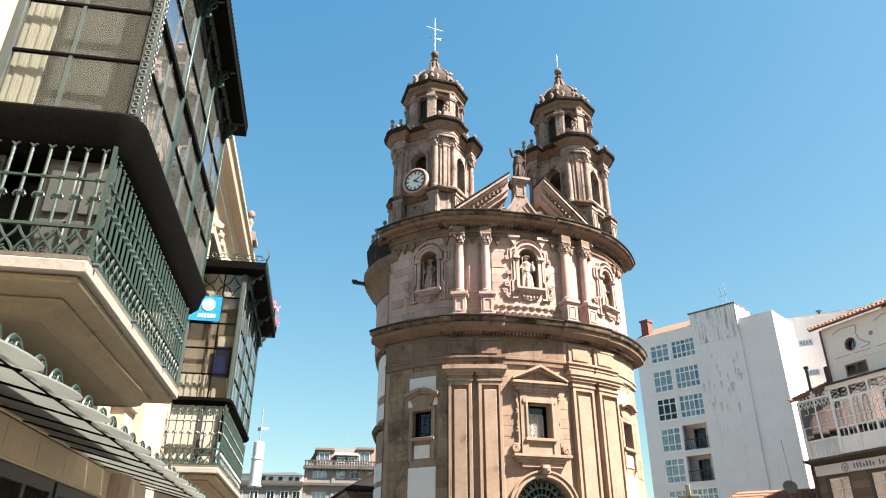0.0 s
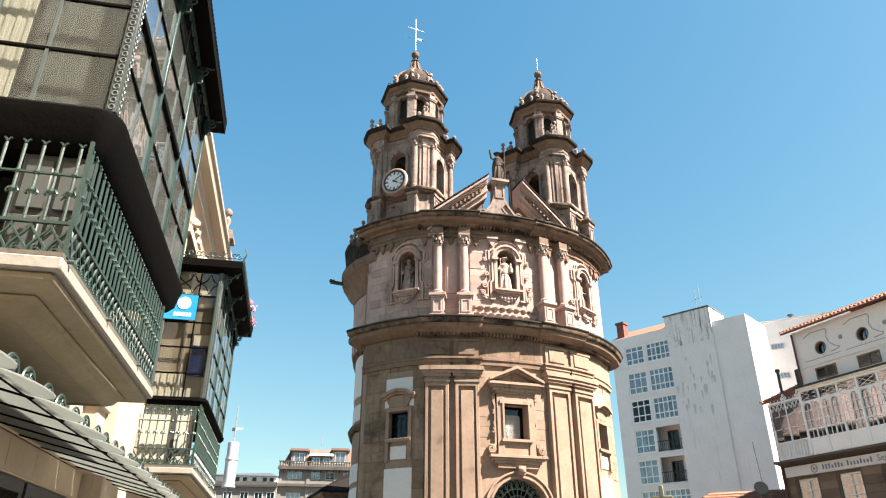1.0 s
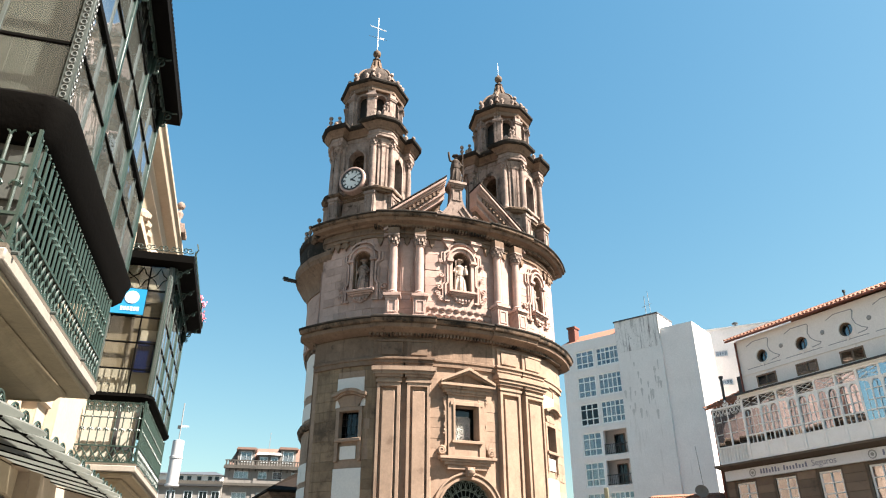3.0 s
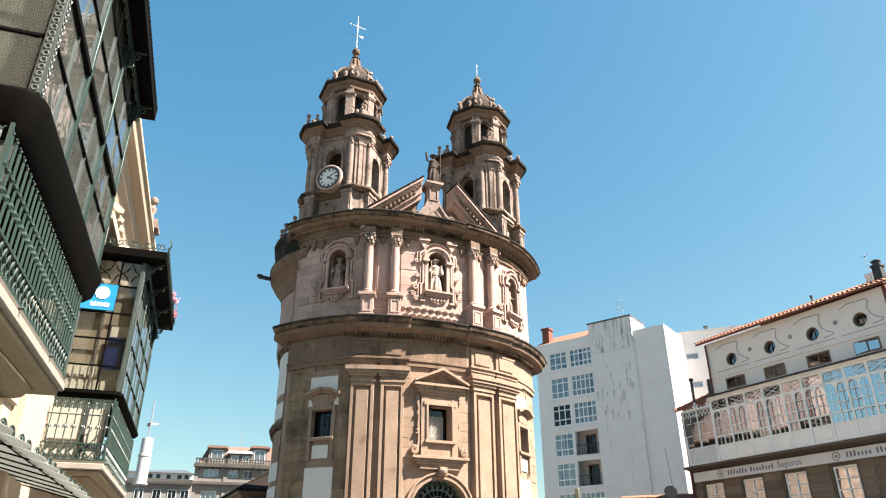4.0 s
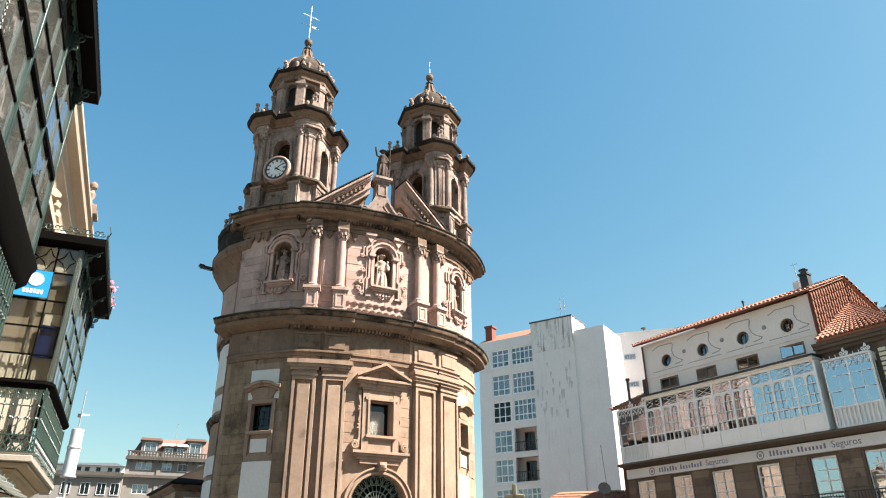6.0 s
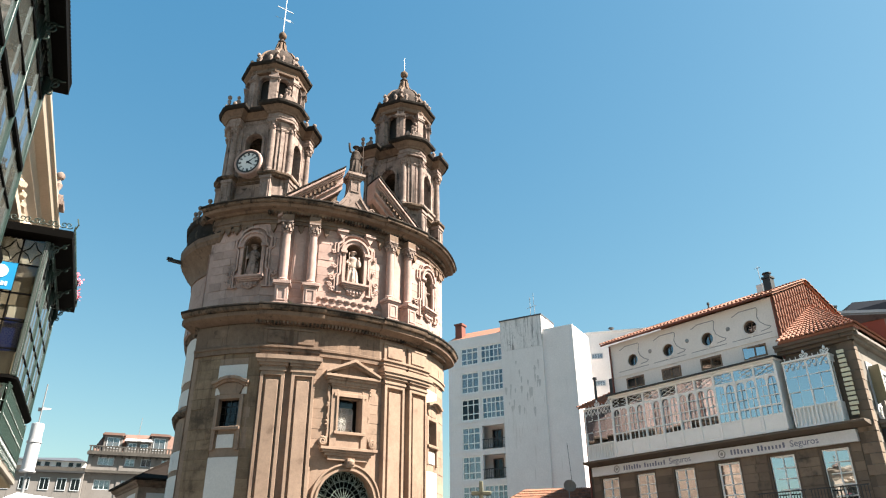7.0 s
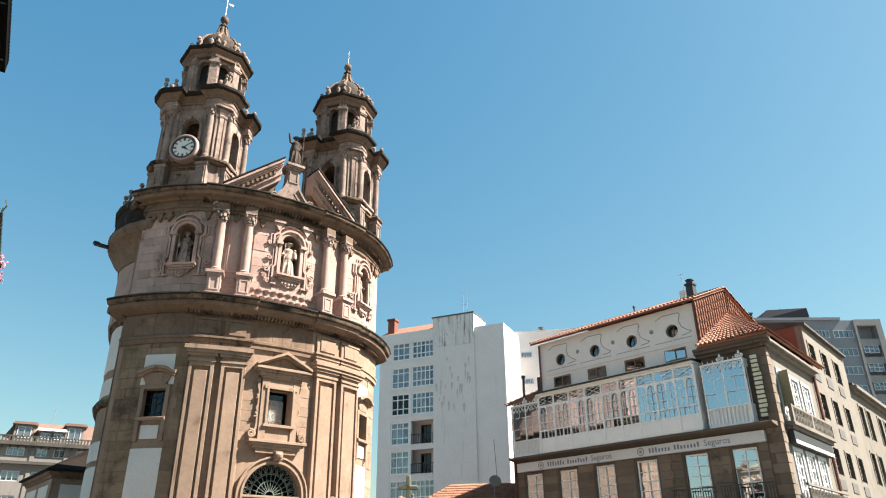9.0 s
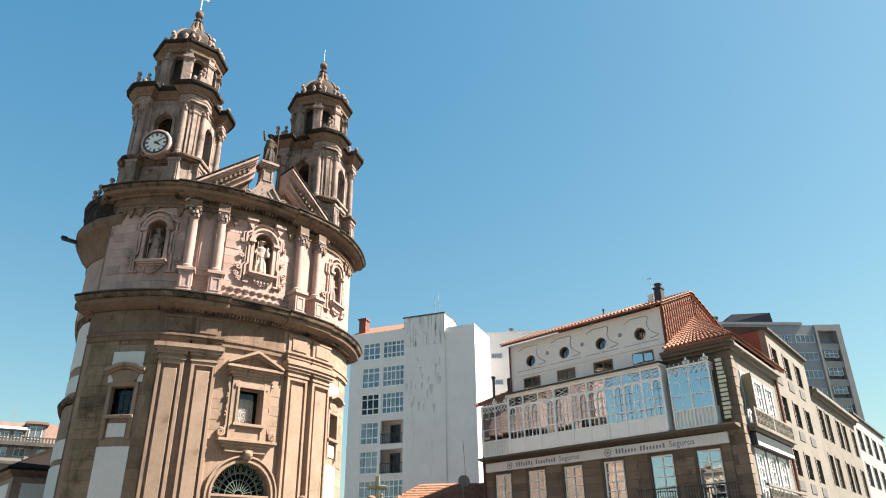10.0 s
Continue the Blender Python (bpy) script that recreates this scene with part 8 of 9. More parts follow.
row_house("tall cream house with brown windows and panels below them", 9.2, 19.7, 15.55, [(10.5, 1.3), (13.55, 1.3), (16.7, 1.3)], [(13.05, 14.55), (9.75, 11.3), (6.4, 7.95), (3.1, 4.65)], LIT_STONE, BROWN_SHUTTER, GREY_PANEL, False, True)
row_house("grey-cream house with a deep cornice and paired tall windows", 19.7, 36.2, 13.5, [(21.6, 1.3), (24.0, 1.3), (28.0, 1.3), (30.4, 1.3), (34.4, 1.3)], [(10.0, 12.2), (6.6, 8.8), (3.2, 5.4)], DULL_STONE, BROWN_SHUTTER, None, True)
row_house("white modern house with dark window strips", 36.2, 54.5, 14.1, [(38.4, 2.0), (42.4, 2.0), (46.6, 2.0), (51.0, 2.0)], [(11.0, 12.9), (7.8, 9.8), (4.6, 6.6)], PALE_GREY, BROWN_SHUTTER, None, False)
row_house("far cream house at the end of the side street", 54.5, 68.0, 12.0, [(57.0, 1.4), (61.0, 1.4), (65.0, 1.4)], [(8.4, 10.6), (5.0, 7.2)], DULL_STONE, BROWN_SHUTTER, None, True)

# -- the grey tower block --
tb = thing("tower_block", "tall grey apartment tower with window bands and dark penthouse", "apartment tower", pose(100.6, 65.4, 0, 0, 0, math.degrees(math.atan2(55.7 - 65.4, 116.9 - 100.6))))
part("wall", Shape().box(-4, 15.7, 0, 14, 0, 38.1).box(15.7, 19.3, 1.2, 14, 0, 38.0), TOWER_GREY, tb)
part("edge_pier", Shape().box(15.6, 16.0, -0.3, 1.2, 0, 38.1).box(19.2, 20.15, -0.3, 14, 0, 38.2).box(16.0, 19.2, -0.3, 1.2, 37.1, 38.15), PALE_GREY, tb, "pale grey frame of the balcony bay")
pent = Shape().add([(0.8, 1.0, 38.6), (9.4, 1.0, 38.6), (9.4, 11, 38.6), (0.8, 11, 38.6), (3.0, 2.2, 40.75), (9.3, 1.2, 40.75), (9.3, 10, 40.75), (3.0, 10, 40.75)], [(4, 5, 6, 7), (0, 1, 5, 4), (1, 2, 6, 5), (2, 3, 7, 6), (3, 0, 4, 7), (3, 2, 1, 0)])
part("penthouse", pent, PENTHOUSE, tb, "blue-black metal penthouse roof")
part("roof_slab", Shape().box(-4, 13.6, -0.3, 14, 38.1, 38.55), TOWER_GREY, tb)
part("chimney", Shape().box(-0.6, 0.3, 2, 3, 38.5, 40.0).box(-0.7, 0.4, 1.9, 3.1, 40.0, 40.25), BLACK_PAINT, tb)
for j in range(9):
    z0 = 35.05 - j * 3.04
    for xa, xb in ((1.2, 4.4), (5.4, 8.2), (9.0, 11.3), (12.0, 15.3)):
        window_unit(tb, xa, xb, z0, z0 + 1.35, 4, 1, -0.02, WINDOW_WHITE, PALE_GLASS, rim=0.1, bar=0.09, depth=0.08, name="window_band")
        part("blind", Shape().box(xa + 0.1, xb - 0.1, 0.002, 0.02, z0 + (0.1, 0.6, 0.35)[(j + int(xa)) % 3], z0 + 1.3), CURTAIN_WHITE, tb)
    part("balcony_front", Shape().box(16.0, 19.2, -0.1, 0.1, z0 - 1.1, z0 - 0.15), PALE_GREY, tb)
    part("balcony_floor", Shape().box(16.0, 19.2, -0.1, 1.2, z0 - 1.25, z0 - 1.1), PALE_GREY, tb)
    if j:
        window_unit(tb, 16.4, 18.8, z0 + 0.5, z0 + 1.85, 3, 2, 0.02, WINDOW_WHITE, PALE_GLASS, rim=0.1, bar=0.09, depth=0.08, name="balcony_glazing")

# -- the white flats --
WH = pose(34.67, 60.81, 0, 0, 0, -55)
fl = thing("white_flats", "white rendered apartment block with glazed balconies and a stained shaft", "apartment block", WH)


def flat_glazing(x0, x1, z0, z1, n, name, label, seed, dark=False):
    """A white glazed balcony: a low row, a tall row and a transom row of lights, with drawn curtains here and there behind."""
    rg = random.Random(seed)
    h, rim, bar, y, d = z1 - z0, 0.09, 0.085, 0.12, 0.05
    levels = [z0 + rim, z0 + h * 0.3, z0 + h * 0.72, z1 - rim]
    cells = []
    for i in range(n):
        a, b = x0 + rim + (x1 - x0 - 2 * rim) * i / n, x0 + rim + (x1 - x0 - 2 * rim) * (i + 1) / n
        for c, e in zip(levels, levels[1:]):
            cells.append((a + bar / 2, b - bar / 2, c + bar / 2, e - bar / 2, False))
    g = part(name, holed(x0, x1, z0, z1, cells, y - d, y + d), GALLERY_WHITE, fl, label)
    p = part("pane", Shape().box(x0 + rim * 0.5, x1 - rim * 0.5, y + 0.01, y + 0.016, z0 + rim * 0.5, z1 - rim * 0.5), DARK_GLASS if dark else PALE_GLASS, g)
    p.visible_shadow = False
    part("room_back", Shape().box(x0, x1, 0.5, 0.54, z0, z1), DUSK_BLUE, g)
    for i in range(n):
        if rg.random() < (0.35 if dark else 0.85):
            a, b = x0 + (x1 - x0) * i / n, x0 + (x1 - x0) * (i + rg.uniform(0.55, 1.0)) / n
            c = Shape()
            for q in range(5):
                u = a + (b - a) * q / 5
                c.box(u, u + (b - a) / 5.2, 0.19 + 0.03 * (q % 2), 0.21 + 0.03 * (q % 2), z0 + rg.choice((0.08, 0.1, h * 0.3)), z1 - 0.08)
            part("curtain", c, CURTAIN_WHITE, g, "white curtain drawn behind the glass")


ZR = [(21.55, 23.5), (18.55, 20.8), (15.75, 18.0), (12.8, 15.1), (9.95, 12.25), (7.1, 9.4), (4.2, 6.5)]
op = []
for j, (a, b) in enumerate(ZR):
    op.append((-3.75, -1.62, a, b, False))
    op.append((-1.4, 1.22, a, b, False))
part("front_wall", holed(-5.2, 1.29, 0, 24.6, op, 0.0, 0.35), FLAT_WHITE, fl)
part("recess_floors", Shape().box(-3.4, 1.3, 0.35, 1.6, 0, 0.1), FLAT_WHITE, fl)
for j, (a, b) in enumerate(ZR):
    part("recess", Shape().box(-4.5, 1.3, 1.6, 1.7, a - 0.4, b + 0.4), FLAT_STREAKED, fl)
    part("floor_slab", Shape().box(-4.5, 1.3, 0.36, 1.6, a - 0.3, a - 0.02), FLAT_STREAKED, fl)
    if j in (3, 4):
        window_unit(fl, -1.0, 0.1, a, b - 0.2, 2, 2, 1.55, BROWN_SHUTTER, DARK_GLASS, rim=0.1, name="balcony_door")
        window_unit(fl, 0.5, 1.1, a + 0.4, b - 0.5, 1, 2, 1.55, BROWN_SHUTTER, DARK_GLASS, rim=0.1)
        r = part("balcony_railing", Shape().box(-1.4, 1.22, -0.05, 0.0, a + 0.9, a + 0.96).box(-1.4, 1.22, -0.05, 0.0, a + 0.08, a + 0.12), BLACK_PAINT, fl)
        bar = Shape().box(-0.015, 0.015, -0.04, -0.01, a, a + 0.92).mesh("rail_bar")
        for i in range(14):
            part("rail_bar", bar, BLACK_PAINT, r, at=(-1.3 + i * 0.19, 0, 0))
    else:
        flat_glazing(-1.4, 1.22, a, b, 5, "glazed_balcony", "white glazed balcony", 20 + j)
    flat_glazing(-3.75, -1.62, a, b, 3, "window", "", j, j == 2)
    part("string_course", Shape().box(-5.2, 1.29, -0.05, 0.0, a - 0.22, a - 0.1), FLAT_WHITE, fl)
part("shaft", Shape().box(1.29, 5.87, -0.5, 3.0, 0, 22.3), FLAT_STREAKED, fl, "render streaked with rain stains", bevel=0.03)
part("shaft_top", Shape().box(1.285, 5.875, -0.505, 3.0, 22.3, 25.5), FLAT_MOULD, fl, "mould-blackened top of the shaft")
random.seed(15)
for i in range(26):
    x, z, w, h = random.uniform(1.6, 5.4), random.gauss(18.2, 1.6), random.uniform(0.05, 0.16), random.uniform(0.25, 0.9)
    part("mould_mark", Shape().ext([(x - w, z), (x - w * 0.3, z - h), (x + w * 0.3, z - h * 0.9), (x + w, z), (x + w * 0.5, z + 0.12), (x - w * 0.4, z + 0.15)], -0.504, -0.49), MOULD, fl)
part("shaft_cap", Shape().box(1.2, 5.95, -0.6, 3.1, 25.5, 25.62), SLATE, fl)
part("right_wall", Shape().box(5.87, 9.03, -0.3, 4.6, 0, 24.0), FLAT_WHITE, fl)
part("body", Shape().box(-4.6, 5.9, 1.75, 12, 0, 24.4).box(-5.2, -4.3, 0.35, 12, 0, 24.6), FLAT_WHITE, fl)
for j, (a, b) in enumerate(ZR):
    window_unit(fl, 0.8, 1.7, a + 0.3, b - 0.1, 1, 2, 0.0, GALLERY_WHITE, DARK_GLASS, m=Matrix.Translation((-5.21, 0, 0)) @ Matrix.Rotation(-math.pi / 2, 4, 'Z') @ Matrix.Translation((-2.6, 0, 0)), name="side_window")
part("roof", Shape().add([(-5.25, 0.1, 24.6), (1.3, 0.1, 24.6), (1.3, 3.2, 26.3), (-5.25, 3.2, 26.3), (-5.25, 12, 24.6), (1.3, 12, 24.6)], [(0, 1, 2, 3), (3, 2, 5, 4), (0, 3, 4), (1, 5, 2), (0, 4, 5, 1)]), TILE, fl)
part("chimney", Shape().box(-4.75, -3.95, 0.8, 1.7, 24.4, 26.7).box(-4.85, -3.85, 0.7, 1.8, 26.5, 26.7), RED_TRIM, fl, "red brick chimney")
part("aerial", Shape().tube([(4.2, 1, 25.5), (4.2, 1, 28.2)], 0.03, 5).tube([(4.7, 1, 25.5), (4.6, 1, 28.6)], 0.025, 5).tube([(3.8, 1, 27.0), (4.9, 1, 27.2)], 0.02, 5), IRON_PALE, fl)
part("mast", Shape().tube([(8.0, -0.8, 7.0), (7.7, -0.8, 12.5)], 0.025, 5), BLACK_PAINT, fl)

bk = thing("white_flats", "plain white block behind the tiled corner house", "apartment block", pose(45.4, 59.7, 0, 0, 0, math.degrees(math.atan2(54.3 - 59.7, 51.8 - 45.4))))
part("wall", Shape().box(0, 22, 0, 8, 0, 25.6), FLAT_WHITE, bk)
for x, z in ((1.6, 23.0), (1.6, 20.0), (4.2, 20.2)):
    window_unit(bk, x - 0.6, x + 0.6, z - 0.3, z + 0.3, 4, 1, -0.02, WINDOW_WHITE, PALE_GLASS)
part("vent_strip", Shape().box(0.8, 3.4, -0.05, 0.0, 18.0, 18.2), BLACK_PAINT, bk)
part("roof_cap", Shape().box(-0.1, 22.1, -0.1, 8.1, 25.6, 25.75), FLAT_STREAKED, bk)
part("roof_vent", Shape().lathe([(0.12, 25.7), (0.12, 26.2), (0.3, 26.25), (0.3, 26.4)], 8, Matrix.Translation((3.4, 1, 0))), BLACK_PAINT, bk)

# -- low tiled house, dish and wayside cross --
lowh = thing("low_house", "low stone house with an old clay tile roof", "house", pose(24.3, 43.2, 0, 0, 0, -40))
part("wall", Shape().box(0, 7.2, 0, 5, 0, 5.2), SHADE_STONE, lowh)
tile_slope((-0.4, -0.5, 5.2), (7.4, -0.5, 5.2), (7.4, 2.5, 6.9), (2.0, 2.5, 6.9), TILE_OLD, lowh, pitch=0.22)
tile_slope((7.4, 5.5, 5.2), (-0.4, 5.5, 5.2), (2.0, 2.5, 6.9), (7.4, 2.5, 6.9), TILE_OLD, lowh, pitch=0.22)
tile_slope((-0.4, 5.5, 5.2), (-0.4, -0.5, 5.2), (2.0, 2.5, 6.9), (2.0, 2.51, 6.9), TILE_OLD, lowh, pitch=0.22)
dish = thing("satellite_dish", "pale round satellite dish on a pole by the tiled roof", "satellite dish", pose(27.9, 39.2, 0))
part("bowl", Shape().lathe([(0.02, -0.1), (0.2, -0.08), (0.4, 0.0), (0.41, 0.02), (0.2, -0.05), (0.02, -0.07)], 20, pose(0, 0, 6.75, 70, 0, -25)), DULL_WALL, dish)
part("pole", Shape().tube([(0, 0.15, 0), (0, 0.15, 6.7)], 0.03, 6), IRON_PALE, dish)
cross = thing("wayside_cross", "tall mossy granite wayside cross on a column", "cross", pose(21.5, 39.6, 0, 0, 0, -28))
part("shaft", Shape().lathe([(0.9, 0), (0.9, 0.4), (0.3, 0.5), (0.24, 4.4), (0.36, 4.6), (0.36, 4.8), (0.2, 4.9)], 8), MOSSY, cross)
part("crosspiece", Shape().box(-0.13, 0.13, -0.12, 0.12, 4.8, 6.8).box(-0.62, 0.62, -0.12, 0.12, 5.95, 6.2), MOSSY, cross, bevel=0.04)
part("carved_figure", Shape().lathe([(0.14, 4.9), (0.17, 5.1), (0.14, 5.4), (0.08, 5.5), (0.1, 5.62), (0.03, 5.72)], 10, Matrix.Translation((0.28, -0.16, 0))), MOSSY, cross)

# -- far side of the square: mansard houses, white tent, flue, sacristy --
far = thing("mansard_house", "beige apartment house with a balustrade and a tiled mansard", "apartment house", pose(-1.9, 105, 0, 0, 0, -1.5))
fop = [(a, b, z0, z1, False) for z0, z1 in ((14.98, 16.02), (11.9, 13.15), (8.6, 10.2)) for a, b in ((1.1, 3.1), (4.4, 5.65), (6.4, 7.75), (9.0, 10.2))]
part("wall", holed(0, 12.5, 0, 16.4, fop, 0.0, 0.5).box(0, 12.5, 1.2, 12, 0, 16.3), FAR_WALL, far)
for k, (x0, x1, z0, z1, _) in enumerate(fop):
    window_unit(far, x0, x1, z0, z1, 3 if x1 - x0 > 1.5 else 2, 1, 0.15, WINDOW_WHITE, PALE_GLASS, rim=0.1, bar=0.08)
    part("blind", Shape().box(x0 + 0.05, x1 - 0.05, 0.22, 0.24, z0 + (0.1, 0.4, 0.25)[k % 3], z1), CURTAIN_WHITE, far)
part("cornice", Shape().box(-0.3, 12.8, -0.7, 0, 16.25, 16.6), GREY_STONE, far)
part("string_course", Shape().box(-0.3, 12.8, -0.6, 0, 13.95, 14.3), GREY_STONE, far)
fc = Shape().box(-0.1, 0.1, -0.5, 0.0, 15.95, 16.26).mesh("corbel")
for i in range(14):
    part("corbel", fc, GREY_STONE, far, at=(0.5 + i * 0.88, 0, 0))
part("aerial", Shape().tube([(5.6, 4, 19.5), (5.7, 4, 22.2)], 0.04, 5), IRON_PALE, far)
for i in range(4):
    part("pier", Shape().box(i * 3.9 - 0.1, i * 3.9 + 0.4, -0.12, 0.0, 0, 16.26), FAR_WALL, far)
fr_ = part("balcony_railing", Shape().box(-0.2, 12.7, -0.65, -0.5, 17.26, 17.4).box(-0.2, 12.7, -0.65, -0.5, 16.6, 16.72), GREY_STONE, far)
fb = Shape().box(-0.1, 0.1, -0.62, -0.54, 16.7, 17.28).mesh("rail_post")
for i in range(34):
    part("rail_post", fb, GREY_STONE, fr_, at=(i * 0.375, 0, 0))
part("mansard_roof", Shape().add([(0, 0.6, 16.5), (12.5, 0.6, 16.5), (12.5, 11, 16.5), (0, 11, 16.5), (1.3, 2.6, 19.5), (11.5, 2.6, 19.7), (11.5, 9, 19.9), (1.3, 9, 19.7)], [(4, 5, 6, 7), (0, 1, 5, 4), (1, 2, 6, 5), (2, 3, 7, 6), (3, 0, 4, 7), (3, 2, 1, 0)]), FAR_TILE, far)
for x, hw, zt in ((2.55, 1.15, 19.0), (5.0, 0.75, 18.35), (6.5, 0.7, 18.35), (8.4, 1.1, 19.2)):
    dm_ = part("dormer", Shape().box(x - hw, x + hw, 0.7, 4, 16.6, zt), FAR_WALL, far)
    part("hood", Shape().box(x - hw - 0.3, x + hw + 0.3, 0.3, 4.2, zt, zt + 0.16).box(x - hw - 0.15, x + hw + 0.15, 0.45, 4.1, zt + 0.16, zt + 0.34), FAR_TILE if zt > 18.9 else FLAT_STREAKED, dm_)
    window_unit(far, x - hw * 0.7, x + hw * 0.7, 17.3, zt - 0.25, 2, 1, 0.68, WINDOW_WHITE, PALE_GLASS, rim=0.1)
far2 = thing("slate_house", "long grey house with slate roof and small windows", "house", pose(-11.5, 103, 0, 0, 0, -2))
part("wall", Shape().box(-1.5, 9.4, 0, 10, 0, 13.6), FAR_WALL, far2)
part("gutter", Shape().box(-1.7, 9.5, -0.5, 0, 13.5, 13.75), BLACK_PAINT, far2)
part("parapet", Shape().box(-1.7, 9.5, -0.45, 0.1, 13.75, 14.2), GREY_STONE, far2)
part("attic", Shape().box(-1.5, 9.4, 0.6, 8, 13.7, 15.1), FLAT_STREAKED, far2)
part("roof", Shape().add([(-1.7, 0.2, 15.05), (9.5, 0.2, 15.05), (9.5, 8.2, 15.05), (-1.7, 8.2, 15.05), (-1.7, 3.5, 15.2), (8.0, 3.5, 15.9)], [(0, 1, 5, 4), (1, 2, 5), (2, 3, 4, 5), (3, 0, 4), (3, 2, 1, 0)]), SLATE, far2)
for x in (2.6, 4.0, 5.0, 6.3, 7.7, 8.6):
    window_unit(far2, x - 0.27, x + 0.27, 14.35, 14.85, 1, 1, 0.58, SLATE, DARK_GLASS, rim=0.05)
for x in (0.9, 3.0, 5.2, 7.1, 8.7):
    window_unit(far2, x - 0.55, x + 0.55, 11.4, 12.9, 2, 1, -0.02, WINDOW_WHITE, DARK_GLASS, rim=0.08)
flue = thing("white_flue", "tall white steel flue with a thin mast", "flue", pose(-4.95, 59.8, 0))
part("pipe", Shape().lathe([(0.1, 8.4), (0.5, 8.42), (0.54, 8.44), (0.54, 8.56), (0.46, 8.58), (0.46, 10.5), (0.51, 10.52), (0.51, 10.66), (0.44, 10.68), (0.44, 11.9), (0.1, 12.0)], 20), CANVAS, flue)
part("stem", Shape().lathe([(0.3, 0), (0.3, 0.3), (0.12, 0.32), (0.12, 8.42)], 12), IRON_PALE, flue)
part("mast", Shape().tube([(0, 0, 11.9), (0, 0, 14.9)], 0.05, 6), IRON_PALE, flue)
part("pennant", Shape().ext([(0, 12.95), (0.6, 13.0), (0.62, 13.12), (0, 13.16)], -0.01, 0.01), CANVAS, flue)
part("warning_lamp", Shape().box(-0.24, 0.0, -0.1, 0.1, 12.85, 13.1), BLACK_PAINT, flue)
tent = thing("market_tent", "white canvas tent with a pitched roof", "tent", pose(-2.6, 50, 0))
part("canopy", Shape().add([(-3.6, -2, 5.0), (3.2, -2, 5.0), (3.2, 2, 5.0), (-3.6, 2, 5.0), (-1.8, 0, 6.15), (0.2, 0, 5.9)], [(0, 1, 5, 4), (1, 2, 5), (2, 3, 4, 5), (3, 0, 4), (3, 2, 1, 0)]), CANVAS, tent)
for x, y in ((-3.5, -1.9), (3.1, -1.9), (3.1, 1.9), (-3.5, 1.9)):
    part("pole", Shape().tube([(x, y, 0), (x, y, 5.05)], 0.06, 6), IRON_PALE, tent)
sac = thing("sacristy", "low stone annexe with a dark hipped tile roof", "annexe", pose(2.35, 52.0, 0, 0, 0, 8))
part("wall", Shape().box(0, 7, 0, 8, 0, 7.2), STONE_LOW, sac)
part("eave", Shape().sweep([(0, 0), (7, 0), (7, 8), (0, 8)], [(-0.3, 6.95), (0.06, 6.95), (0.1, 7.1), (0.28, 7.2), (0.34, 7.36), (-0.3, 7.4)]), STONE_WORN_SHADED, sac, bevel=0.02)
part("roof", Shape().add([(-0.5, -0.5, 7.38), (7.5, -0.5, 7.38), (7.5, 8.5, 7.38), (-0.5, 8.5, 7.38), (3.3, 3.5, 9.8), (4.2, 4.5, 9.8), (-0.5, -0.5, 7.5), (7.5, -0.5, 7.5), (7.5, 8.5, 7.5), (-0.5, 8.5, 7.5)], [(0, 1, 7, 6), (1, 2, 8, 7), (2, 3, 9, 8), (3, 0, 6, 9), (6, 7, 5, 4), (7, 8, 5), (8, 9, 4, 5), (9, 6, 4), (3, 2, 1, 0)]), ROOF_DARK, sac, "dark old tile roof")
for x0, x1 in ((0.55, 2.1), (2.7, 4.4)):
    part("plaster_field", Shape().box(x0, x1, -0.03, 0.0, 1.0, 6.6), PLASTER_WHITE, sac, "white plastered field")
for y0, y1 in ((0.7, 3.4), (4.2, 7.2)):
    part("plaster_field", Shape().box(-0.03, 0.0, y0, y1, 1.0, 6.6), PLASTER_WHITE, sac, "white plastered field")

# stone gate piers with ball finials in front of the chapel
for x, y in ((11.2, 21.1), (9.2, 22.2)):
    gp = thing("gate_pier", "granite gate pier with a ball finial", "pier", pose(x, y, 0, 0, 0, 6), "gate piers of the chapel steps")
    part("shaft", Shape().box(-0.28, 0.28, -0.28, 0.28, 0, 3.0), STONE_LOW, gp, bevel=0.02)
    part("capstone", Shape().sweep([(-0.28, -0.28), (0.28, -0.28), (0.28, 0.28), (-0.28, 0.28)], [(-0.28, 2.95), (0.05, 2.95), (0.1, 3.05), (0.08, 3.12), (-0.28, 3.2)]), STONE_WORN_SHADED, gp)
    part("finial", Shape().lathe([(0.16, 3.15), (0.09, 3.24), (0.09, 3.3), (0.17, 3.38), (0.19, 3.48), (0.14, 3.6), (0.03, 3.66)], 14), STONE_WORN_SHADED, gp)

# plain unseen fronts, added to close the square behind and beside the camera
# they dim the sky's fill light and show in the gallery panes
for nm, box, lab in (("wall_south", (-9, 42, -32, -26), "unseen plain beige fronts added to dim the skylight from behind"), ("wall_east", (30, 36, -26, 3), "unseen plain beige fronts added to dim the skylight from the side")):
    wl = part(nm, Shape().box(*box, 0, 16.0), DULL_WALL)
    tagged(wl, lab, "wall", kind="structure")

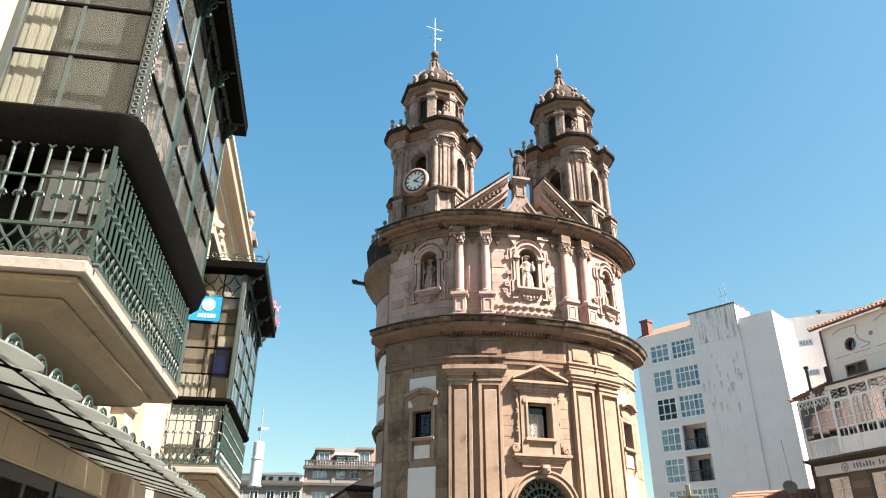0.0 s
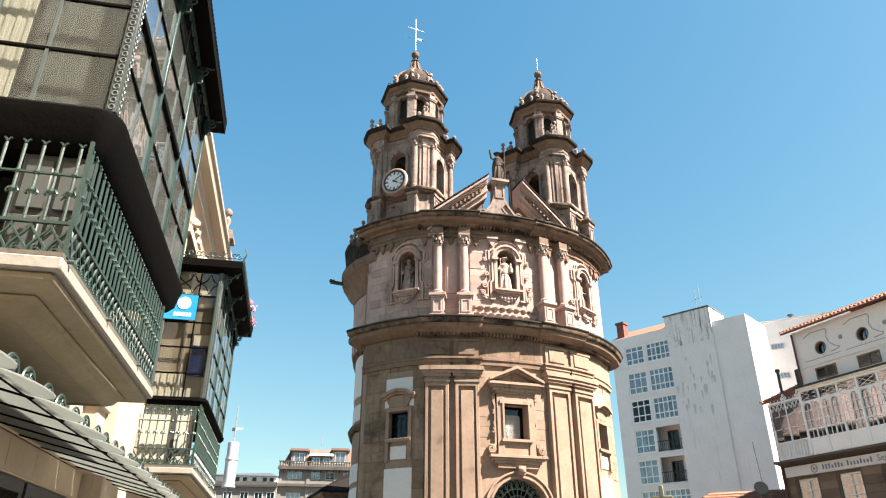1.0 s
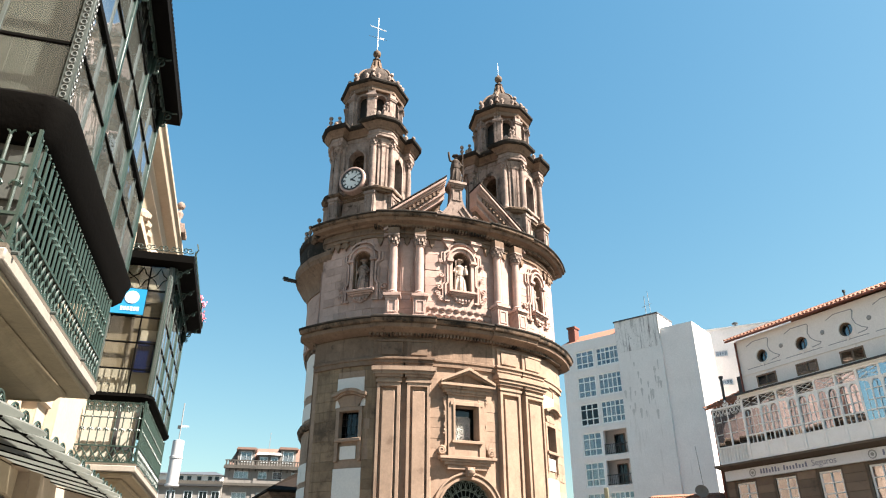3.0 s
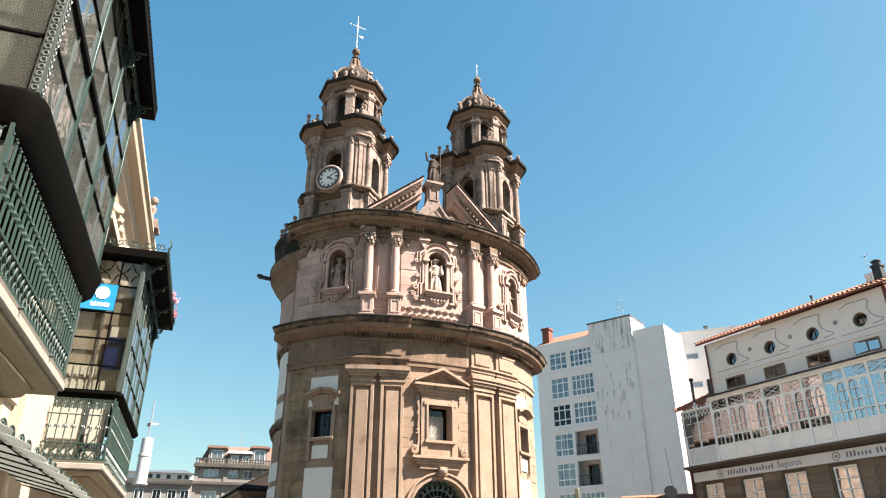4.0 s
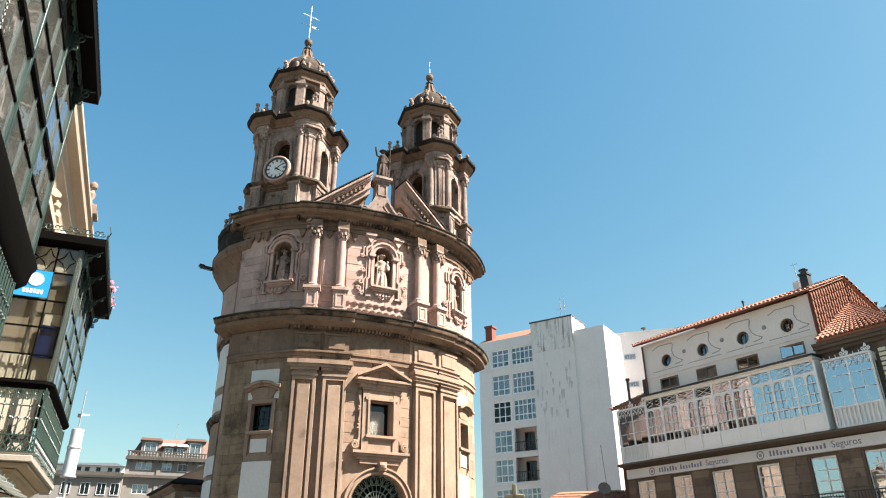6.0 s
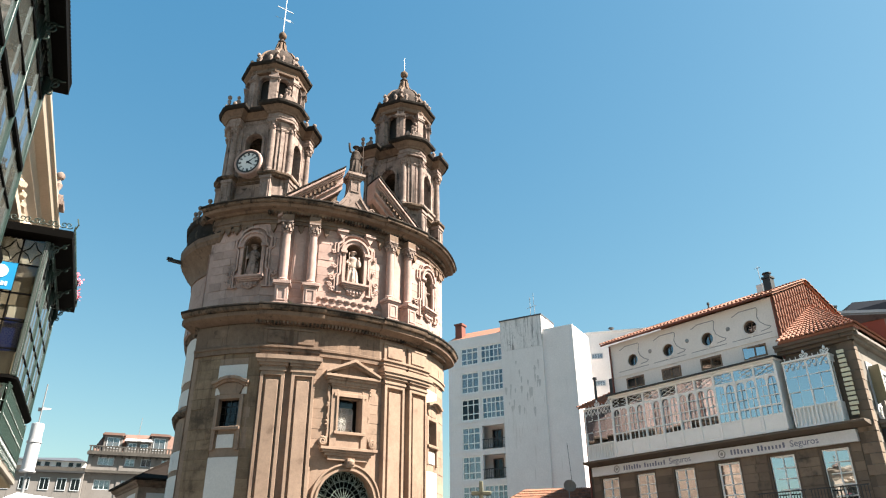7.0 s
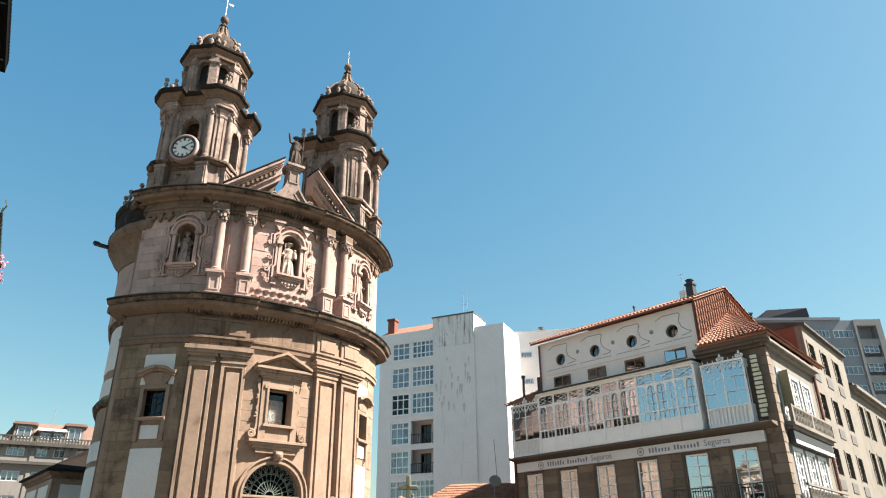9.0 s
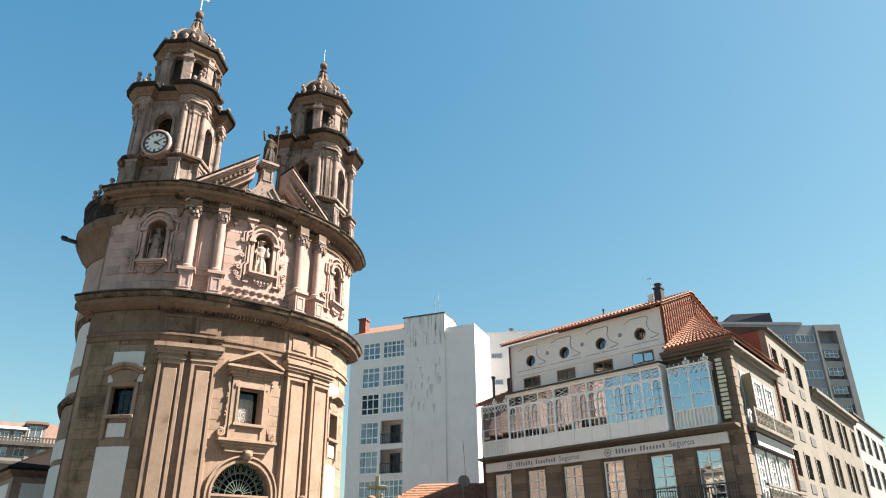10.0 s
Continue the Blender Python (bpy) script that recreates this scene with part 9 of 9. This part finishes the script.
# ---- squared stones of the chapel's walls and the corner house ----
def courses(wall, mat_, bays, z0, z1, h, openings, seed, radius=RW):
    rnd = random.Random(seed)
    z, row = z0, 0
    while z < z1 - 0.1:
        zt = min(z1, z + h * rnd.uniform(0.92, 1.08))
        for b0, b1 in bays:
            free = [(b0, b1)]
            for o0, o1, oz0, oz1, _ in openings:
                if oz0 < zt and oz1 > z:
                    free = [q for f0, f1 in free for q in ((f0, min(f1, o0)), (max(f0, o1), f1)) if q[1] - q[0] > 0.4]
            for f0, f1 in free:
                k = max(1, round((f1 - f0) * 0.1527 / 0.85))
                cuts = [f0] + sorted(f0 + (f1 - f0) * (i + (0.25 if row % 2 else -0.25) + rnd.uniform(-0.08, 0.08)) / k for i in range(1, k)) + [f1]
                for a, b in zip(cuts, cuts[1:]):
                    if b - a > 0.3:
                        part("stone_block", Shape().pbox(radius - 0.06, radius + rnd.uniform(-0.006, 0.012), a + 0.035, b - 0.035, z + 0.006, zt - 0.006, 1), mat_, wall, smooth=0)
        z, row = zt, row + 1


LOW_SKIP = LOW_OPEN + [(-9.0, 9.0, 9.1, 10.3, False), (-6.3, 6.3, 5.8, 9.2, False), (-11.2, 11.2, 0.0, 5.95, False)]
for sg in (-1, 1):
    for a0, a1, z0, z1 in ((-38.4, -29.8, 9.05, 9.8), (-36.4, -31.5, 6.3, 6.84), (-38.3, -29.7, 2.6, 5.93)):
        LOW_SKIP.append((a0, a1, z0, z1, False) if sg < 0 else (-a1, -a0, z0, z1, False))
# outer left bay: damp blocks, also darkened for the sun's grazing angle
courses(low_wall, BLOCK_DAMP_SHADED, [(-46.4, -26.4)], 3.0, 10.3, 0.42, LOW_SKIP, 11)
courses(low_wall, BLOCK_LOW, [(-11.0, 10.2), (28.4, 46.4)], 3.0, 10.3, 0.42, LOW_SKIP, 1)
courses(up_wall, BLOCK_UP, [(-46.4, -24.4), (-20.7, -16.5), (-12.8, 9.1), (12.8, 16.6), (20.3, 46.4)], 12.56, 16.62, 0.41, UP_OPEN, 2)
# sunlit tone on the right, shade toned into the stones further left
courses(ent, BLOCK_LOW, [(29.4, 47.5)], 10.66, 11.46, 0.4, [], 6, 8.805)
courses(ent, BLOCK_WORN_SHADED, [(-47.5, -27.4), (-18.3, -17.5), (-8.8, 8.8)], 10.66, 11.46, 0.4, [], 5, 8.805)
rnd = random.Random(3)
for j in range(8):
    z0, z1 = 3.62 + j * 0.45, 3.62 + (j + 1) * 0.45
    edges = [0.2] + [e for x in DOORS for e in (x - 0.8, x + 0.8)] + [17.0]
    for a, b in zip(edges[0::2], edges[1::2]):
        k = max(1, round((b - a) / 0.9))
        for i in range(k):
            sh = 0.12 if j % 2 and k > 1 else 0.0
            c0 = a + (b - a) * i / k + (sh if i else 0)
            c1 = a + (b - a) * (i + 1) / k + (sh if i < k - 1 else 0)
            part("stone_block", Shape().box(c0 + 0.012, c1 - 0.012, rnd.uniform(-0.02, 0.0), 0.05, z0 + 0.012, z1 - 0.012), SHADE_BLOCK, corner, smooth=0)
